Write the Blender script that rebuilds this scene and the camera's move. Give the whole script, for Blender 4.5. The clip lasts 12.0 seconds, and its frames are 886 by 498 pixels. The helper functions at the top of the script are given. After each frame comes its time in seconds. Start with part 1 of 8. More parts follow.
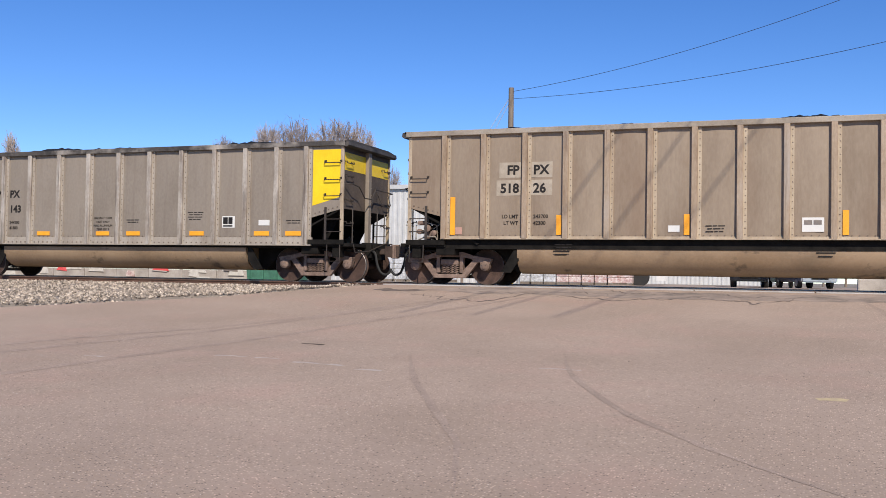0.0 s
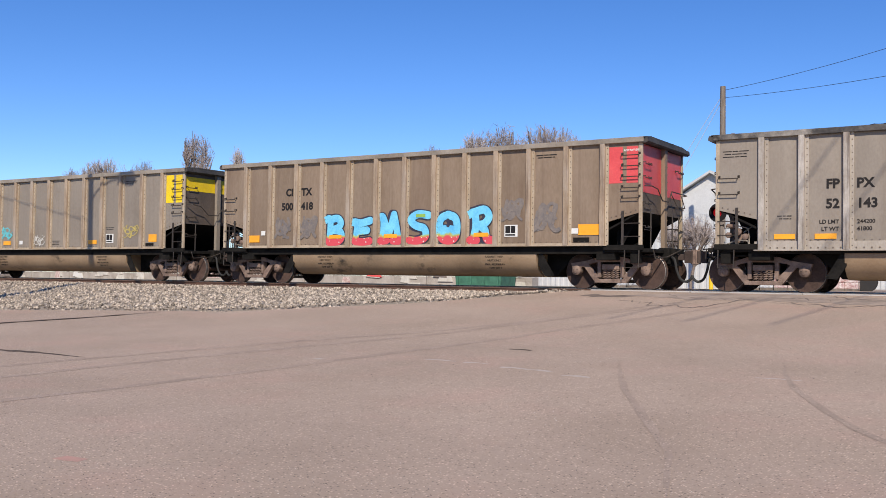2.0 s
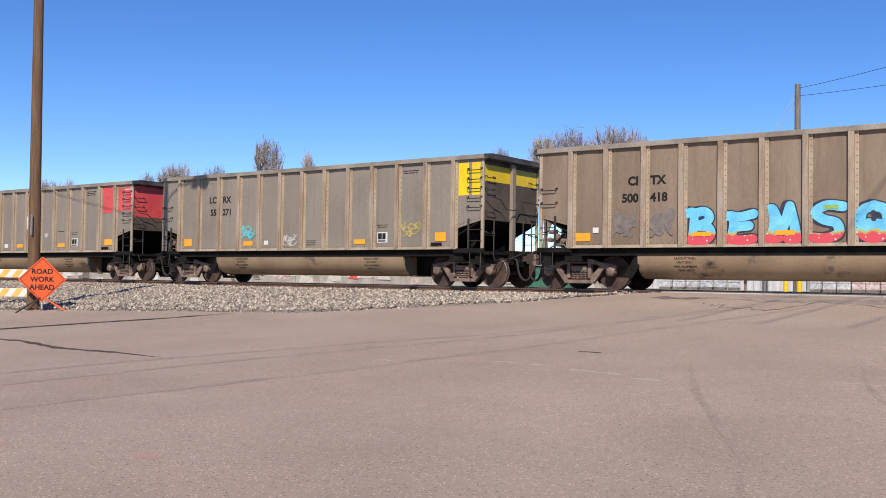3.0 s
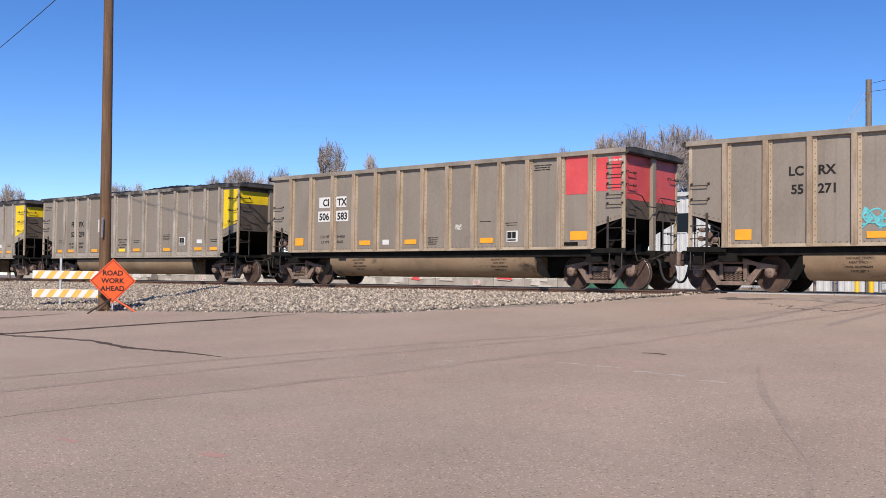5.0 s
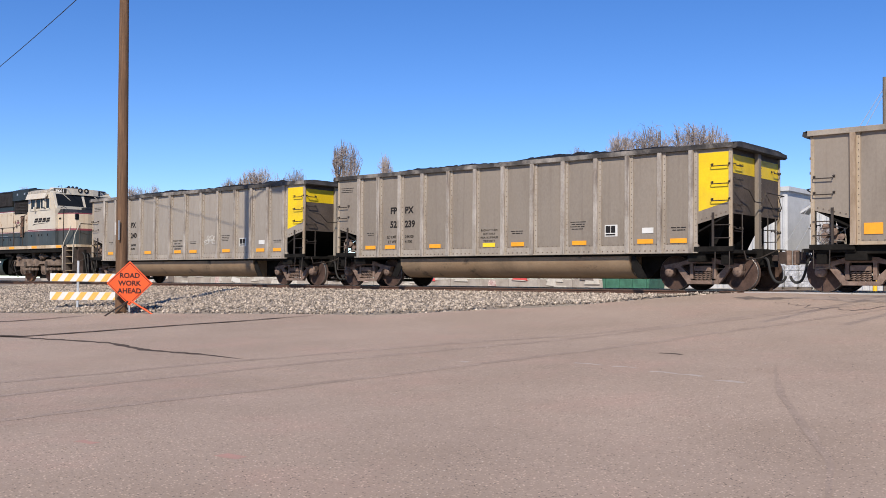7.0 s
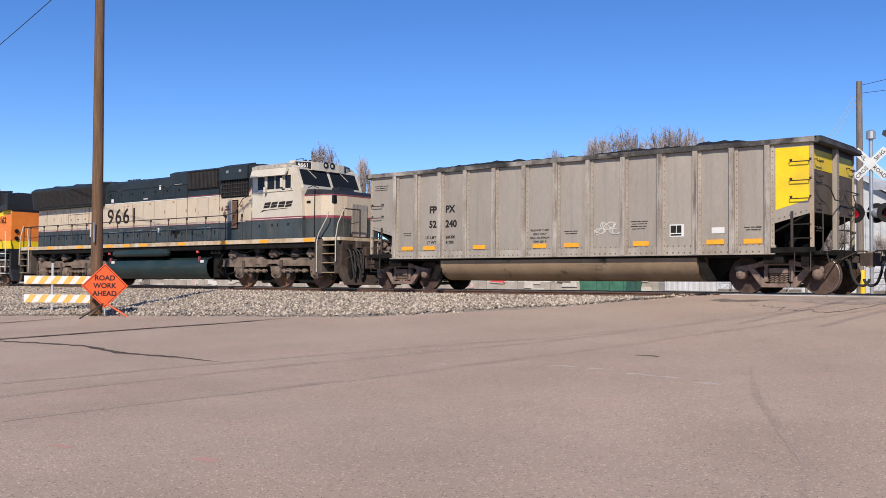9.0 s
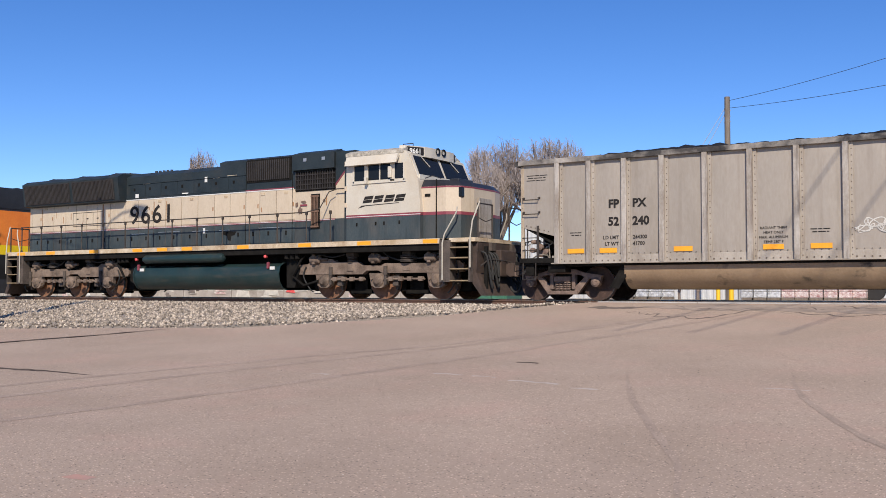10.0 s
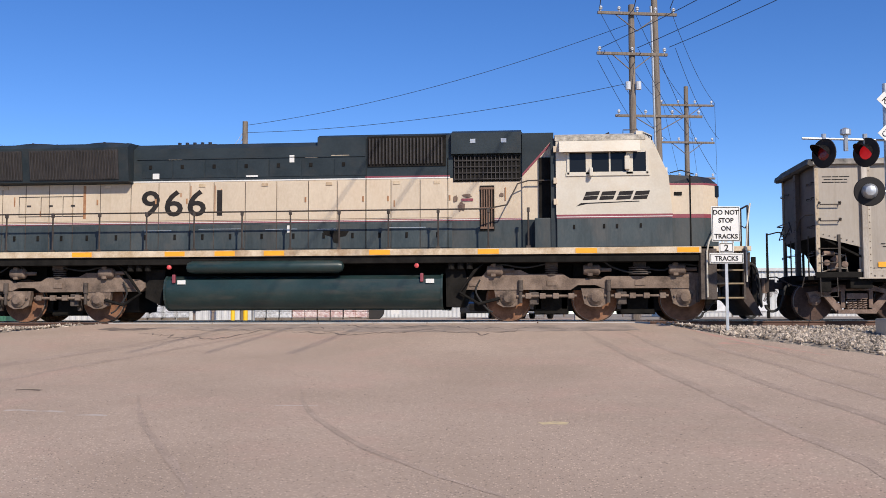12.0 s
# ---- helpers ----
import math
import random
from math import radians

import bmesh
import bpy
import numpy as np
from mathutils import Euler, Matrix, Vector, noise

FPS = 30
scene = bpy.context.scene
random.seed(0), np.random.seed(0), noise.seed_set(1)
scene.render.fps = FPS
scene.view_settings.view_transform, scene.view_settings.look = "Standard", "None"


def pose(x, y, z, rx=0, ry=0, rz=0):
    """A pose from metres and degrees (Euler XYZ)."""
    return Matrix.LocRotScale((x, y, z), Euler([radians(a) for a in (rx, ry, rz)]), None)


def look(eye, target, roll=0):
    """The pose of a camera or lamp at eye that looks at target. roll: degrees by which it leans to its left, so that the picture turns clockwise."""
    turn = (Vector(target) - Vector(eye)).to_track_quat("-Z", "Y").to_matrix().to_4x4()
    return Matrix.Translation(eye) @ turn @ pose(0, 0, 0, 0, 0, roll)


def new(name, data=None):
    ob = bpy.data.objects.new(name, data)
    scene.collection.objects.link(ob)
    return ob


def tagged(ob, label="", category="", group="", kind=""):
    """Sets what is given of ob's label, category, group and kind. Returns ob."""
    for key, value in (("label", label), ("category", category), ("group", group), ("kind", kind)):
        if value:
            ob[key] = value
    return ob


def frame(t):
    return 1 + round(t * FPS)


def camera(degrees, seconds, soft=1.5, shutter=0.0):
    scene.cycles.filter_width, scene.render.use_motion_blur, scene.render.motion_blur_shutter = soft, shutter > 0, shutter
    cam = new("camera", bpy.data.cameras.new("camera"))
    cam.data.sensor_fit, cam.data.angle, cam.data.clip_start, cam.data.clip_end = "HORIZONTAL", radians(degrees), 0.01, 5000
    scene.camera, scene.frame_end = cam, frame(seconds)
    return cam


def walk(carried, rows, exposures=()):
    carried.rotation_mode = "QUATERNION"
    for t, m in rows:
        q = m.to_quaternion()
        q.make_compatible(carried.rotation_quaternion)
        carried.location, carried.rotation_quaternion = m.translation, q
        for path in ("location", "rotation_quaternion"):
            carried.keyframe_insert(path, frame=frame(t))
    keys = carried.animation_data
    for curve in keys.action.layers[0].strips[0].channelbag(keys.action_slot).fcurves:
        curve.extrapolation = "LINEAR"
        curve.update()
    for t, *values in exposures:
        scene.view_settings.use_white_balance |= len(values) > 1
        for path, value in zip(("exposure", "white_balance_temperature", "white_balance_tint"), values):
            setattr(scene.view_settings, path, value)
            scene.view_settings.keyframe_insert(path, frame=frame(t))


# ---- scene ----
cam = camera(48.16, 12.0, 0.45)
PATH = [
    (0.0, 20.40, 1.63, -0.95), (0.5, 24.09, 1.69, -0.82), (1.0, 27.18, 1.72, -0.82), (1.5, 29.85, 1.74, -0.79), (2.0, 32.32, 1.78, -0.83),
    (2.5, 34.50, 1.80, -0.84), (3.0, 36.26, 1.83, -0.86), (5.0, 39.85, 1.83, -0.77), (5.5, 40.26, 1.83, -0.69), (6.0, 40.53, 1.83, -0.60),
    (6.5, 40.67, 1.88, -0.52), (7.0, 40.73, 1.87, -0.49), (9.0, 39.44, 2.02, -0.48), (9.5, 36.89, 2.25, -0.38), (10.0, 32.70, 2.57, -0.16),
    (10.5, 27.00, 2.99, 0.13), (11.0, 20.08, 3.40, 0.20), (11.5, 12.45, 3.70, 0.22), (12.0, 5.25, 3.76, 0.16)]
EYE = (0.0, 0.0, 0.177)
walk(cam, [(t, pose(*EYE, 90 + p, r, y)) for t, y, p, r in PATH])

# ---- sky, sun, exposure ----
SUN_EL, SUN_AZ = 38.0, 149.5          # degrees; azimuth from +y towards +x
world = bpy.data.worlds.new("sky")
world.use_nodes = True
scene.world = world
wn = world.node_tree
sky = wn.nodes.new("ShaderNodeTexSky")
sky.sky_type, sky.sun_disc = "NISHITA", False
sky.sun_elevation, sky.sun_rotation = radians(SUN_EL), radians(SUN_AZ)
sky.altitude, sky.air_density, sky.dust_density, sky.ozone_density = 1400, 0.82, 0.0, 3.2
hsv = wn.nodes.new("ShaderNodeHueSaturation")
hsv.inputs["Saturation"].default_value = 1.24
hsv.inputs["Hue"].default_value = 0.5105
wn.links.new(sky.outputs[0], hsv.inputs["Color"])
wn.links.new(hsv.outputs[0], wn.nodes["Background"].inputs[0])
wn.nodes["Background"].inputs[1].default_value = 0.15
sun = new("sun", bpy.data.lights.new("sun", "SUN"))
sun.data.energy, sun.data.angle, sun.data.color = 5.1, radians(0.5), (1.0, 0.905, 0.775)
a = radians(SUN_AZ)
sun.matrix_world = look((60 * math.sin(a), 60 * math.cos(a), 60 * math.tan(radians(SUN_EL))), (0, 0, 0))
scene.view_settings.exposure = 0.0

# ---- mesh helpers ----


def bx(bm, x0, x1, y0, y1, z0, z1, bev=0.0):
    m = Matrix.Translation(((x0 + x1) / 2, (y0 + y1) / 2, (z0 + z1) / 2)) @ Matrix.Diagonal((abs(x1 - x0), abs(y1 - y0), abs(z1 - z0), 1))
    vs = bmesh.ops.create_cube(bm, size=1, matrix=m)["verts"]
    if bev:
        es = list({e for v in vs for e in v.link_edges})
        bmesh.ops.bevel(bm, geom=es, offset=bev, segments=2, affect="EDGES", profile=0.6)
    return bm


def prism(bm, poly, axis, a0, a1):
    """Extrude a flat outline; axis x: (y, z), y: (x, z), z: (x, y)."""
    def at(p, q):
        return {"x": (q, p[0], p[1]), "y": (p[0], q, p[1]), "z": (p[0], p[1], q)}[axis]
    v0 = [bm.verts.new(at(p, a0)) for p in poly]
    v1 = [bm.verts.new(at(p, a1)) for p in poly]
    n = len(poly)
    fs = [bm.faces.new(v0), bm.faces.new(v1[::-1])]
    for i in range(n):
        j = (i + 1) % n
        fs.append(bm.faces.new((v0[j], v0[i], v1[i], v1[j])))
    bmesh.ops.recalc_face_normals(bm, faces=fs)
    return bm


def tube(bm, pts, r, n=6, closed=False):
    pts = [Vector(p) for p in pts]
    rings = []
    for i, p in enumerate(pts):
        a0, a1 = pts[max(i - 1, 0)], pts[min(i + 1, len(pts) - 1)]
        d = (a1 - a0).normalized()
        u = d.orthogonal().normalized() if not rings else None
        if u is None:
            u = (last - d * last.dot(d)).normalized()
        last = u
        w = d.cross(u)
        rr = r[i] if isinstance(r, (list, tuple)) else r
        rings.append([bm.verts.new(p + rr * (math.cos(t) * u + math.sin(t) * w)) for t in [2 * math.pi * k / n for k in range(n)]])
    for ra, rb in zip(rings, rings[1:]):
        for k in range(n):
            bm.faces.new((ra[k], ra[(k + 1) % n], rb[(k + 1) % n], rb[k]))
    bm.faces.new(rings[0][::-1]), bm.faces.new(rings[-1])
    return bm


def lathe(bm, prof, n=28, axis="y", at=(0, 0, 0), caps=True):
    """Turn an outline of (radius, along) round an axis."""
    rings = []
    for r, q in prof:
        ring = []
        for k in range(n):
            c, s = math.cos(2 * math.pi * k / n) * r, math.sin(2 * math.pi * k / n) * r
            p = {"y": (c, q, s), "x": (q, c, s), "z": (c, s, q)}[axis]
            ring.append(bm.verts.new(Vector(p) + Vector(at)))
        rings.append(ring)
    fs = []
    for ra, rb in zip(rings, rings[1:]):
        for k in range(n):
            fs.append(bm.faces.new((ra[k], ra[(k + 1) % n], rb[(k + 1) % n], rb[k])))
    if caps:
        fs += [bm.faces.new(rings[0]), bm.faces.new(rings[-1])]
    bmesh.ops.recalc_face_normals(bm, faces=fs)
    return bm


def mesh(name, bm, material, smooth=False):
    me = bpy.data.meshes.new(name)
    bm.to_mesh(me)
    bm.free()
    me.materials.append(material)
    if smooth:
        me.polygons.foreach_set("use_smooth", [True] * len(me.polygons))
        me.set_sharp_from_angle(angle=radians(40))
    return me


def link(name, me, parent=None, m=None, label=""):
    ob = new(name, me)
    ob.parent = parent
    if m is not None:
        ob.matrix_basis = m
    if label:
        tagged(ob, label)
    return ob


def part(name, bm, material, parent, label="", m=None, smooth=False):
    return link(name, mesh(name, bm, material, smooth), parent, m, label)


def B():
    return bmesh.new()


GLYPHS = {}


def lettering(s, size, material, parent, x, y, z, m=None, bold=0.0, shear=0.0, name="lettering", align="LEFT", gap=1.0, depth=0.002):
    """Raised writing that faces -y, its foot at z."""
    key = (s, size, material.name, bold, shear, align, gap)
    if key not in GLYPHS:
        cu = bpy.data.curves.new(name, "FONT")
        cu.body, cu.size, cu.extrude, cu.offset, cu.shear, cu.align_x, cu.space_character, cu.resolution_u = s, size, depth, bold, shear, align, gap, 3
        tmp = new("tmp", cu)
        me = bpy.data.meshes.new_from_object(tmp)
        bpy.data.objects.remove(tmp)
        me.name = name
        me.materials.clear()
        me.materials.append(material)
        GLYPHS[key] = me
    return link(name, GLYPHS[key], parent, (m or Matrix.Identity(4)) @ pose(x, y, z, 90))


# ---- materials ----


def mat(name, c1, c2, scale=3.0, rough=0.7, metal=0.0, bump=0.1, fine=40.0, stain=None, stain_scale=0.6, stain_amount=0.4, stretch=(1, 1, 1), coat=0.0, spec=0.5):
    """Two-scale noise between c1 and c2, with an optional stain colour and fine relief."""
    ma = bpy.data.materials.new(name)
    ma.use_nodes = True
    nt = ma.node_tree
    N, L = nt.nodes.new, nt.links.new
    bs = nt.nodes["Principled BSDF"]
    tc, oi, mp = N("ShaderNodeTexCoord"), N("ShaderNodeObjectInfo"), N("ShaderNodeMapping")
    add = N("ShaderNodeVectorMath")
    add.operation = "SCALE"
    cmb = N("ShaderNodeCombineXYZ")
    for k in range(3):
        L(oi.outputs["Random"], cmb.inputs[k])
    L(cmb.outputs[0], add.inputs[0])
    add.inputs["Scale"].default_value = 37.0
    L(tc.outputs["Object"], mp.inputs["Vector"])
    L(add.outputs[0], mp.inputs["Location"])
    mp.inputs["Scale"].default_value = stretch
    n1, n2 = N("ShaderNodeTexNoise"), N("ShaderNodeTexNoise")
    for n, sc, det in ((n1, scale, 5), (n2, fine, 3)):
        n.inputs["Scale"].default_value, n.inputs["Detail"].default_value, n.inputs["Roughness"].default_value = sc, det, 0.6
        L(mp.outputs[0], n.inputs["Vector"])
    mixf = N("ShaderNodeMath")
    mixf.operation = "MULTIPLY_ADD"
    L(n2.outputs["Fac"], mixf.inputs[0])
    mixf.inputs[1].default_value = 0.45
    sub = N("ShaderNodeMath")
    sub.operation = "SUBTRACT"
    L(n1.outputs["Fac"], sub.inputs[0])
    sub.inputs[1].default_value = 0.22
    L(sub.outputs[0], mixf.inputs[2])
    ramp = N("ShaderNodeValToRGB")
    ramp.color_ramp.elements[0].position, ramp.color_ramp.elements[1].position = 0.3, 0.7
    ramp.color_ramp.elements[0].color, ramp.color_ramp.elements[1].color = (*c1, 1), (*c2, 1)
    L(mixf.outputs[0], ramp.inputs[0])
    col = ramp.outputs[0]
    if stain:
        n3 = N("ShaderNodeTexNoise")
        n3.inputs["Scale"].default_value, n3.inputs["Detail"].default_value = stain_scale, 7
        n3.inputs["Roughness"].default_value = 0.65
        L(mp.outputs[0], n3.inputs["Vector"])
        r3 = N("ShaderNodeMapRange")
        r3.inputs[1].default_value, r3.inputs[2].default_value, r3.inputs[4].default_value = 0.5, 0.72, stain_amount
        L(n3.outputs["Fac"], r3.inputs[0])
        mx = N("ShaderNodeMix")
        mx.data_type = "RGBA"
        L(r3.outputs[0], mx.inputs["Factor"])
        L(col, mx.inputs["A"])
        mx.inputs["B"].default_value = (*stain, 1)
        col = mx.outputs["Result"]
    L(col, bs.inputs["Base Color"])
    bs.inputs["Roughness"].default_value, bs.inputs["Metallic"].default_value = rough, metal
    bs.inputs["Coat Weight"].default_value = coat
    bs.inputs["Specular IOR Level"].default_value = spec
    if bump:
        bp = N("ShaderNodeBump")
        bp.inputs["Strength"].default_value, bp.inputs["Distance"].default_value = bump, 0.02
        L(n2.outputs["Fac"], bp.inputs["Height"])
        L(bp.outputs[0], bs.inputs["Normal"])
    return ma


def shade(c, k):
    return tuple(min(1.0, v * k) for v in c)


def simple(name, c, rough=0.6, metal=0.0, vary=0.12, scale=4.0, bump=0.05, **kw):
    return mat(name, shade(c, 1 - vary), shade(c, 1 + vary), scale, rough, metal, bump, **kw)


M_ROAD = mat("worn_pinkish_asphalt", (0.333, 0.250, 0.187), (0.410, 0.311, 0.239), 0.35, 0.9, 0, 0.30, 42, (0.435, 0.285, 0.222), 0.55, 0.55)


def add_grain(ma, scale, lo, hi):
    """Pale and dark chips of stone in a surface."""
    nt = ma.node_tree
    bs = nt.nodes["Principled BSDF"]
    tc, vo, mr, hs = nt.nodes.new("ShaderNodeTexCoord"), nt.nodes.new("ShaderNodeTexVoronoi"), nt.nodes.new("ShaderNodeMapRange"), nt.nodes.new("ShaderNodeHueSaturation")
    vo.inputs["Scale"].default_value = scale
    sep, ramp, mul, lt = nt.nodes.new("ShaderNodeSeparateColor"), nt.nodes.new("ShaderNodeValToRGB"), nt.nodes.new("ShaderNodeMix"), nt.nodes.new("ShaderNodeMath")
    mr.inputs[3].default_value, mr.inputs[4].default_value = 0.0, 2.0
    ramp.color_ramp.interpolation = "CONSTANT"
    els = ramp.color_ramp.elements
    els[0].position, els[0].color = 0.0, (lo / 2, lo / 2, lo / 2, 1)
    els[1].position, els[1].color = 0.10, (0.5, 0.5, 0.5, 1)
    for p, v in ((0.40, 0.45), (0.62, 0.55), (0.84, hi / 2)):
        e = els.new(p)
        e.color = (v, v, v, 1)
    lt.operation = "LESS_THAN"
    lt.inputs[1].default_value = 0.42
    nt.links.new(tc.outputs["Object"], vo.inputs["Vector"])
    nt.links.new(vo.outputs["Color"], sep.inputs[0])
    nt.links.new(sep.outputs[0], ramp.inputs[0])
    nt.links.new(vo.outputs["Distance"], lt.inputs[0])
    nt.links.new(lt.outputs[0], mul.inputs["Factor"])
    mul.inputs["A"].default_value = 0.5
    nt.links.new(ramp.outputs[0], mul.inputs["B"])
    nt.links.new(mul.outputs["Result"], mr.inputs[0])
    nt.links.new(mr.outputs[0], hs.inputs["Value"])
    nt.links.new(bs.inputs["Base Color"].links[0].from_socket, hs.inputs["Color"])
    nt.links.new(hs.outputs[0], bs.inputs["Base Color"])


add_grain(M_ROAD, 50, 0.45, 1.62)
M_ROAD_PATCH = mat("cracked_grey_asphalt", (0.22, 0.175, 0.142), (0.40, 0.315, 0.255), 2.2, 0.9, 0, 0.6, 40, (0.09, 0.08, 0.07), 0.8, 0.7)
M_TAR = mat("tar_seal", (0.035, 0.027, 0.023), (0.16, 0.12, 0.095), 14, 0.9, 0, 0.3, 60, spec=0.15)
M_DARK_LINE = mat("dark_line_film", (0.292, 0.219, 0.168), (0.385, 0.292, 0.228), 1.6, 0.9, 0, 0.30, 42)
add_grain(M_DARK_LINE, 50, 0.45, 1.62)
M_CRACK = mat("crumbled_crack_edge", (0.09, 0.07, 0.056), (0.24, 0.185, 0.15), 10, 0.9, 0, 0.4, 60)
M_CHALK = mat("worn_road_paint", (0.36, 0.29, 0.25), (0.52, 0.45, 0.39), 14, 0.85, 0, 0.2, 70)
M_YPAINT = mat("worn_yellow_paint", (0.44, 0.34, 0.22), (0.58, 0.47, 0.26), 12, 0.85, 0, 0.2, 70)
M_RPAINT = mat("worn_red_marking", (0.40, 0.25, 0.20), (0.48, 0.27, 0.21), 9, 0.85, 0, 0.2, 70)
M_DIRT = mat("dry_ground", (0.20, 0.165, 0.13), (0.34, 0.29, 0.235), 0.7, 0.95, 0, 0.6, 25, (0.13, 0.11, 0.08), 0.3, 0.6)
M_BALLAST = mat("ballast_gravel", (0.16, 0.132, 0.108), (0.43, 0.37, 0.31), 9, 0.95, 0, 1.0, 30, (0.13, 0.11, 0.095), 0.5, 0.6)
M_TIE = simple("creosoted_timber", (0.07, 0.055, 0.045), 0.85, vary=0.35, scale=6, stretch=(6, 1, 6))
M_RAILSIDE = simple("rusty_rail_steel", (0.12, 0.065, 0.045), 0.75, 0.3, 0.3)
M_RAILHEAD = simple("polished_rail_head", (0.50, 0.47, 0.44), 0.3, 1.0)
M_CONC = mat("weathered_concrete", (0.34, 0.31, 0.28), (0.52, 0.48, 0.44), 1.5, 0.9, 0, 0.3, 30, (0.2, 0.18, 0.16), 0.7, 0.5)
M_BODY_GREY = mat("dusty_taupe_car_paint", (0.222, 0.184, 0.146), (0.305, 0.262, 0.214), 0.7, 0.62, 0.15, 0.05, 18, (0.185, 0.140, 0.10), 0.7, 0.45, (1, 1, 0.6))
M_BODY_TAN = mat("dusty_tan_car_paint", (0.228, 0.173, 0.122), (0.312, 0.247, 0.182), 0.9, 0.65, 0.1, 0.05, 18, (0.17, 0.10, 0.06), 0.7, 0.45, (1, 1, 0.35))
M_BODY_BROWN = mat("rusty_brown_car_paint", (0.192, 0.136, 0.090), (0.275, 0.205, 0.145), 0.9, 0.65, 0.1, 0.05, 18, (0.13, 0.07, 0.04), 0.7, 0.5, (1, 1, 0.35))
M_RIB = mat("scuffed_rib_aluminium", (0.34, 0.262, 0.18), (0.50, 0.41, 0.30), 2.0, 0.55, 0.15, 0.05, 25, (0.22, 0.13, 0.07), 1.2, 0.45, (1, 1, 0.5))
M_CHORD = mat("scuffed_top_chord", (0.25, 0.205, 0.155), (0.41, 0.35, 0.28), 1.2, 0.55, 0.3, 0.05, 20, (0.12, 0.10, 0.085), 0.9, 0.6)
M_HAT = mat("scuffed_grey_rib_face", (0.27, 0.225, 0.18), (0.50, 0.45, 0.39), 1.5, 0.55, 0.2, 0.05, 25, (0.20, 0.14, 0.10), 1.6, 0.5, (1, 1, 0.5))
M_CHORD_FP = mat("coal_streaked_chord", (0.018, 0.016, 0.015), (0.095, 0.084, 0.074), 1.6, 0.65, 0.1, 0.1, 14, (0.44, 0.395, 0.345), 0.9, 0.95)
# Soot colour taken darker still, to hold the shade between the cars.
M_END = mat("sooty_shaded_end_sheet", (0.066, 0.051, 0.042), (0.130, 0.100, 0.080), 1.2, 0.75, 0.1, 0.05, 18, (0.04, 0.033, 0.028), 0.9, 0.6)
M_WALLB = mat("stained_block_concrete", (0.27, 0.235, 0.205), (0.46, 0.42, 0.38), 1.5, 0.9, 0, 0.3, 30, (0.5, 0.46, 0.43), 0.9, 0.6)
M_RUST = mat("rust_streak", (0.26, 0.115, 0.055), (0.40, 0.22, 0.11), 5, 0.85, 0, 0.1, 30)
M_CHORD_DARK = mat("coal_dusted_chord", (0.015, 0.014, 0.013), (0.085, 0.075, 0.068), 1.6, 0.7, 0.1, 0.1, 20)
M_TUB = mat("dusty_tub", (0.245, 0.163, 0.095), (0.335, 0.235, 0.147), 0.8, 0.6, 0.1, 0.05, 16, (0.10, 0.075, 0.05), 0.6, 0.55)
# Black set deeper than the steel's own, carrying the shade under the train.
M_UNDER = mat("grimy_shaded_black_steel", (0.005, 0.0045, 0.004), (0.017, 0.015, 0.013), 4, 0.85, 0, 0.15, 30, spec=0.15)
M_TRUCK = mat("dusty_brown_cast_steel", (0.145, 0.098, 0.078), (0.265, 0.190, 0.152), 5, 0.85, 0, 0.2, 40, (0.05, 0.035, 0.03), 3, 0.6, spec=0.2)
# Wheel rust darkened: the car body's shade over the wheels is in the colour.
M_WHEEL = mat("rusty_shaded_wheel_face", (0.042, 0.026, 0.021), (0.105, 0.064, 0.050), 4, 0.8, 0, 0.15, 30, (0.03, 0.02, 0.018), 2.5, 0.6, spec=0.25)
M_WHEELR = mat("orange_rust_wheel_face", (0.13, 0.060, 0.033), (0.27, 0.135, 0.078), 4, 0.8, 0, 0.15, 30, (0.04, 0.026, 0.02), 2.5, 0.6, spec=0.25)
M_TREAD = simple("bright_wheel_tread", (0.30, 0.27, 0.25), 0.5, 0.9)
M_PILOT = mat("grimy_pilot_steel", (0.045, 0.037, 0.032), (0.135, 0.108, 0.092), 4, 0.85, 0, 0.2, 30, (0.02, 0.017, 0.015), 2, 0.6, spec=0.2)
M_BARRO = simple("faded_orange_stripe", (0.80, 0.42, 0.09), 0.5, vary=0.1)
M_COUPLER = simple("dark_rusty_coupler_steel", (0.055, 0.036, 0.028), 0.8, vary=0.35)
M_STEEL = simple("dark_handhold_steel", (0.06, 0.048, 0.04), 0.6, 0.4, 0.3)
M_COAL = mat("black_coal", (0.006, 0.006, 0.007), (0.022, 0.022, 0.024), 8, 0.7, 0, 0.8, 30, spec=0.25)
M_YELLOW = mat("yellow_end_paint", (0.74, 0.50, 0.006), (0.86, 0.61, 0.009), 1.5, 0.5, 0, 0.03, 20, (0.45, 0.30, 0.06), 0.9, 0.35)
M_RED = mat("faded_red_end_paint", (0.55, 0.055, 0.06), (0.68, 0.09, 0.09), 1.5, 0.5, 0, 0.03, 20, (0.40, 0.10, 0.09), 0.9, 0.4)
M_ORANGE = simple("orange_reflector", (0.85, 0.36, 0.02), 0.4, vary=0.08)
M_YREFL = simple("yellow_reflector", (0.9, 0.62, 0.03), 0.4, vary=0.06)
M_WHITE = simple("white_paint", (0.66, 0.65, 0.62), 0.5, vary=0.06)
M_BLACK = simple("black_paint", (0.016, 0.014, 0.014), 0.65, vary=0.2, spec=0.25)
M_MARK = simple("dark_stencil_paint", (0.022, 0.019, 0.018), 0.75, vary=0.3, spec=0.2)
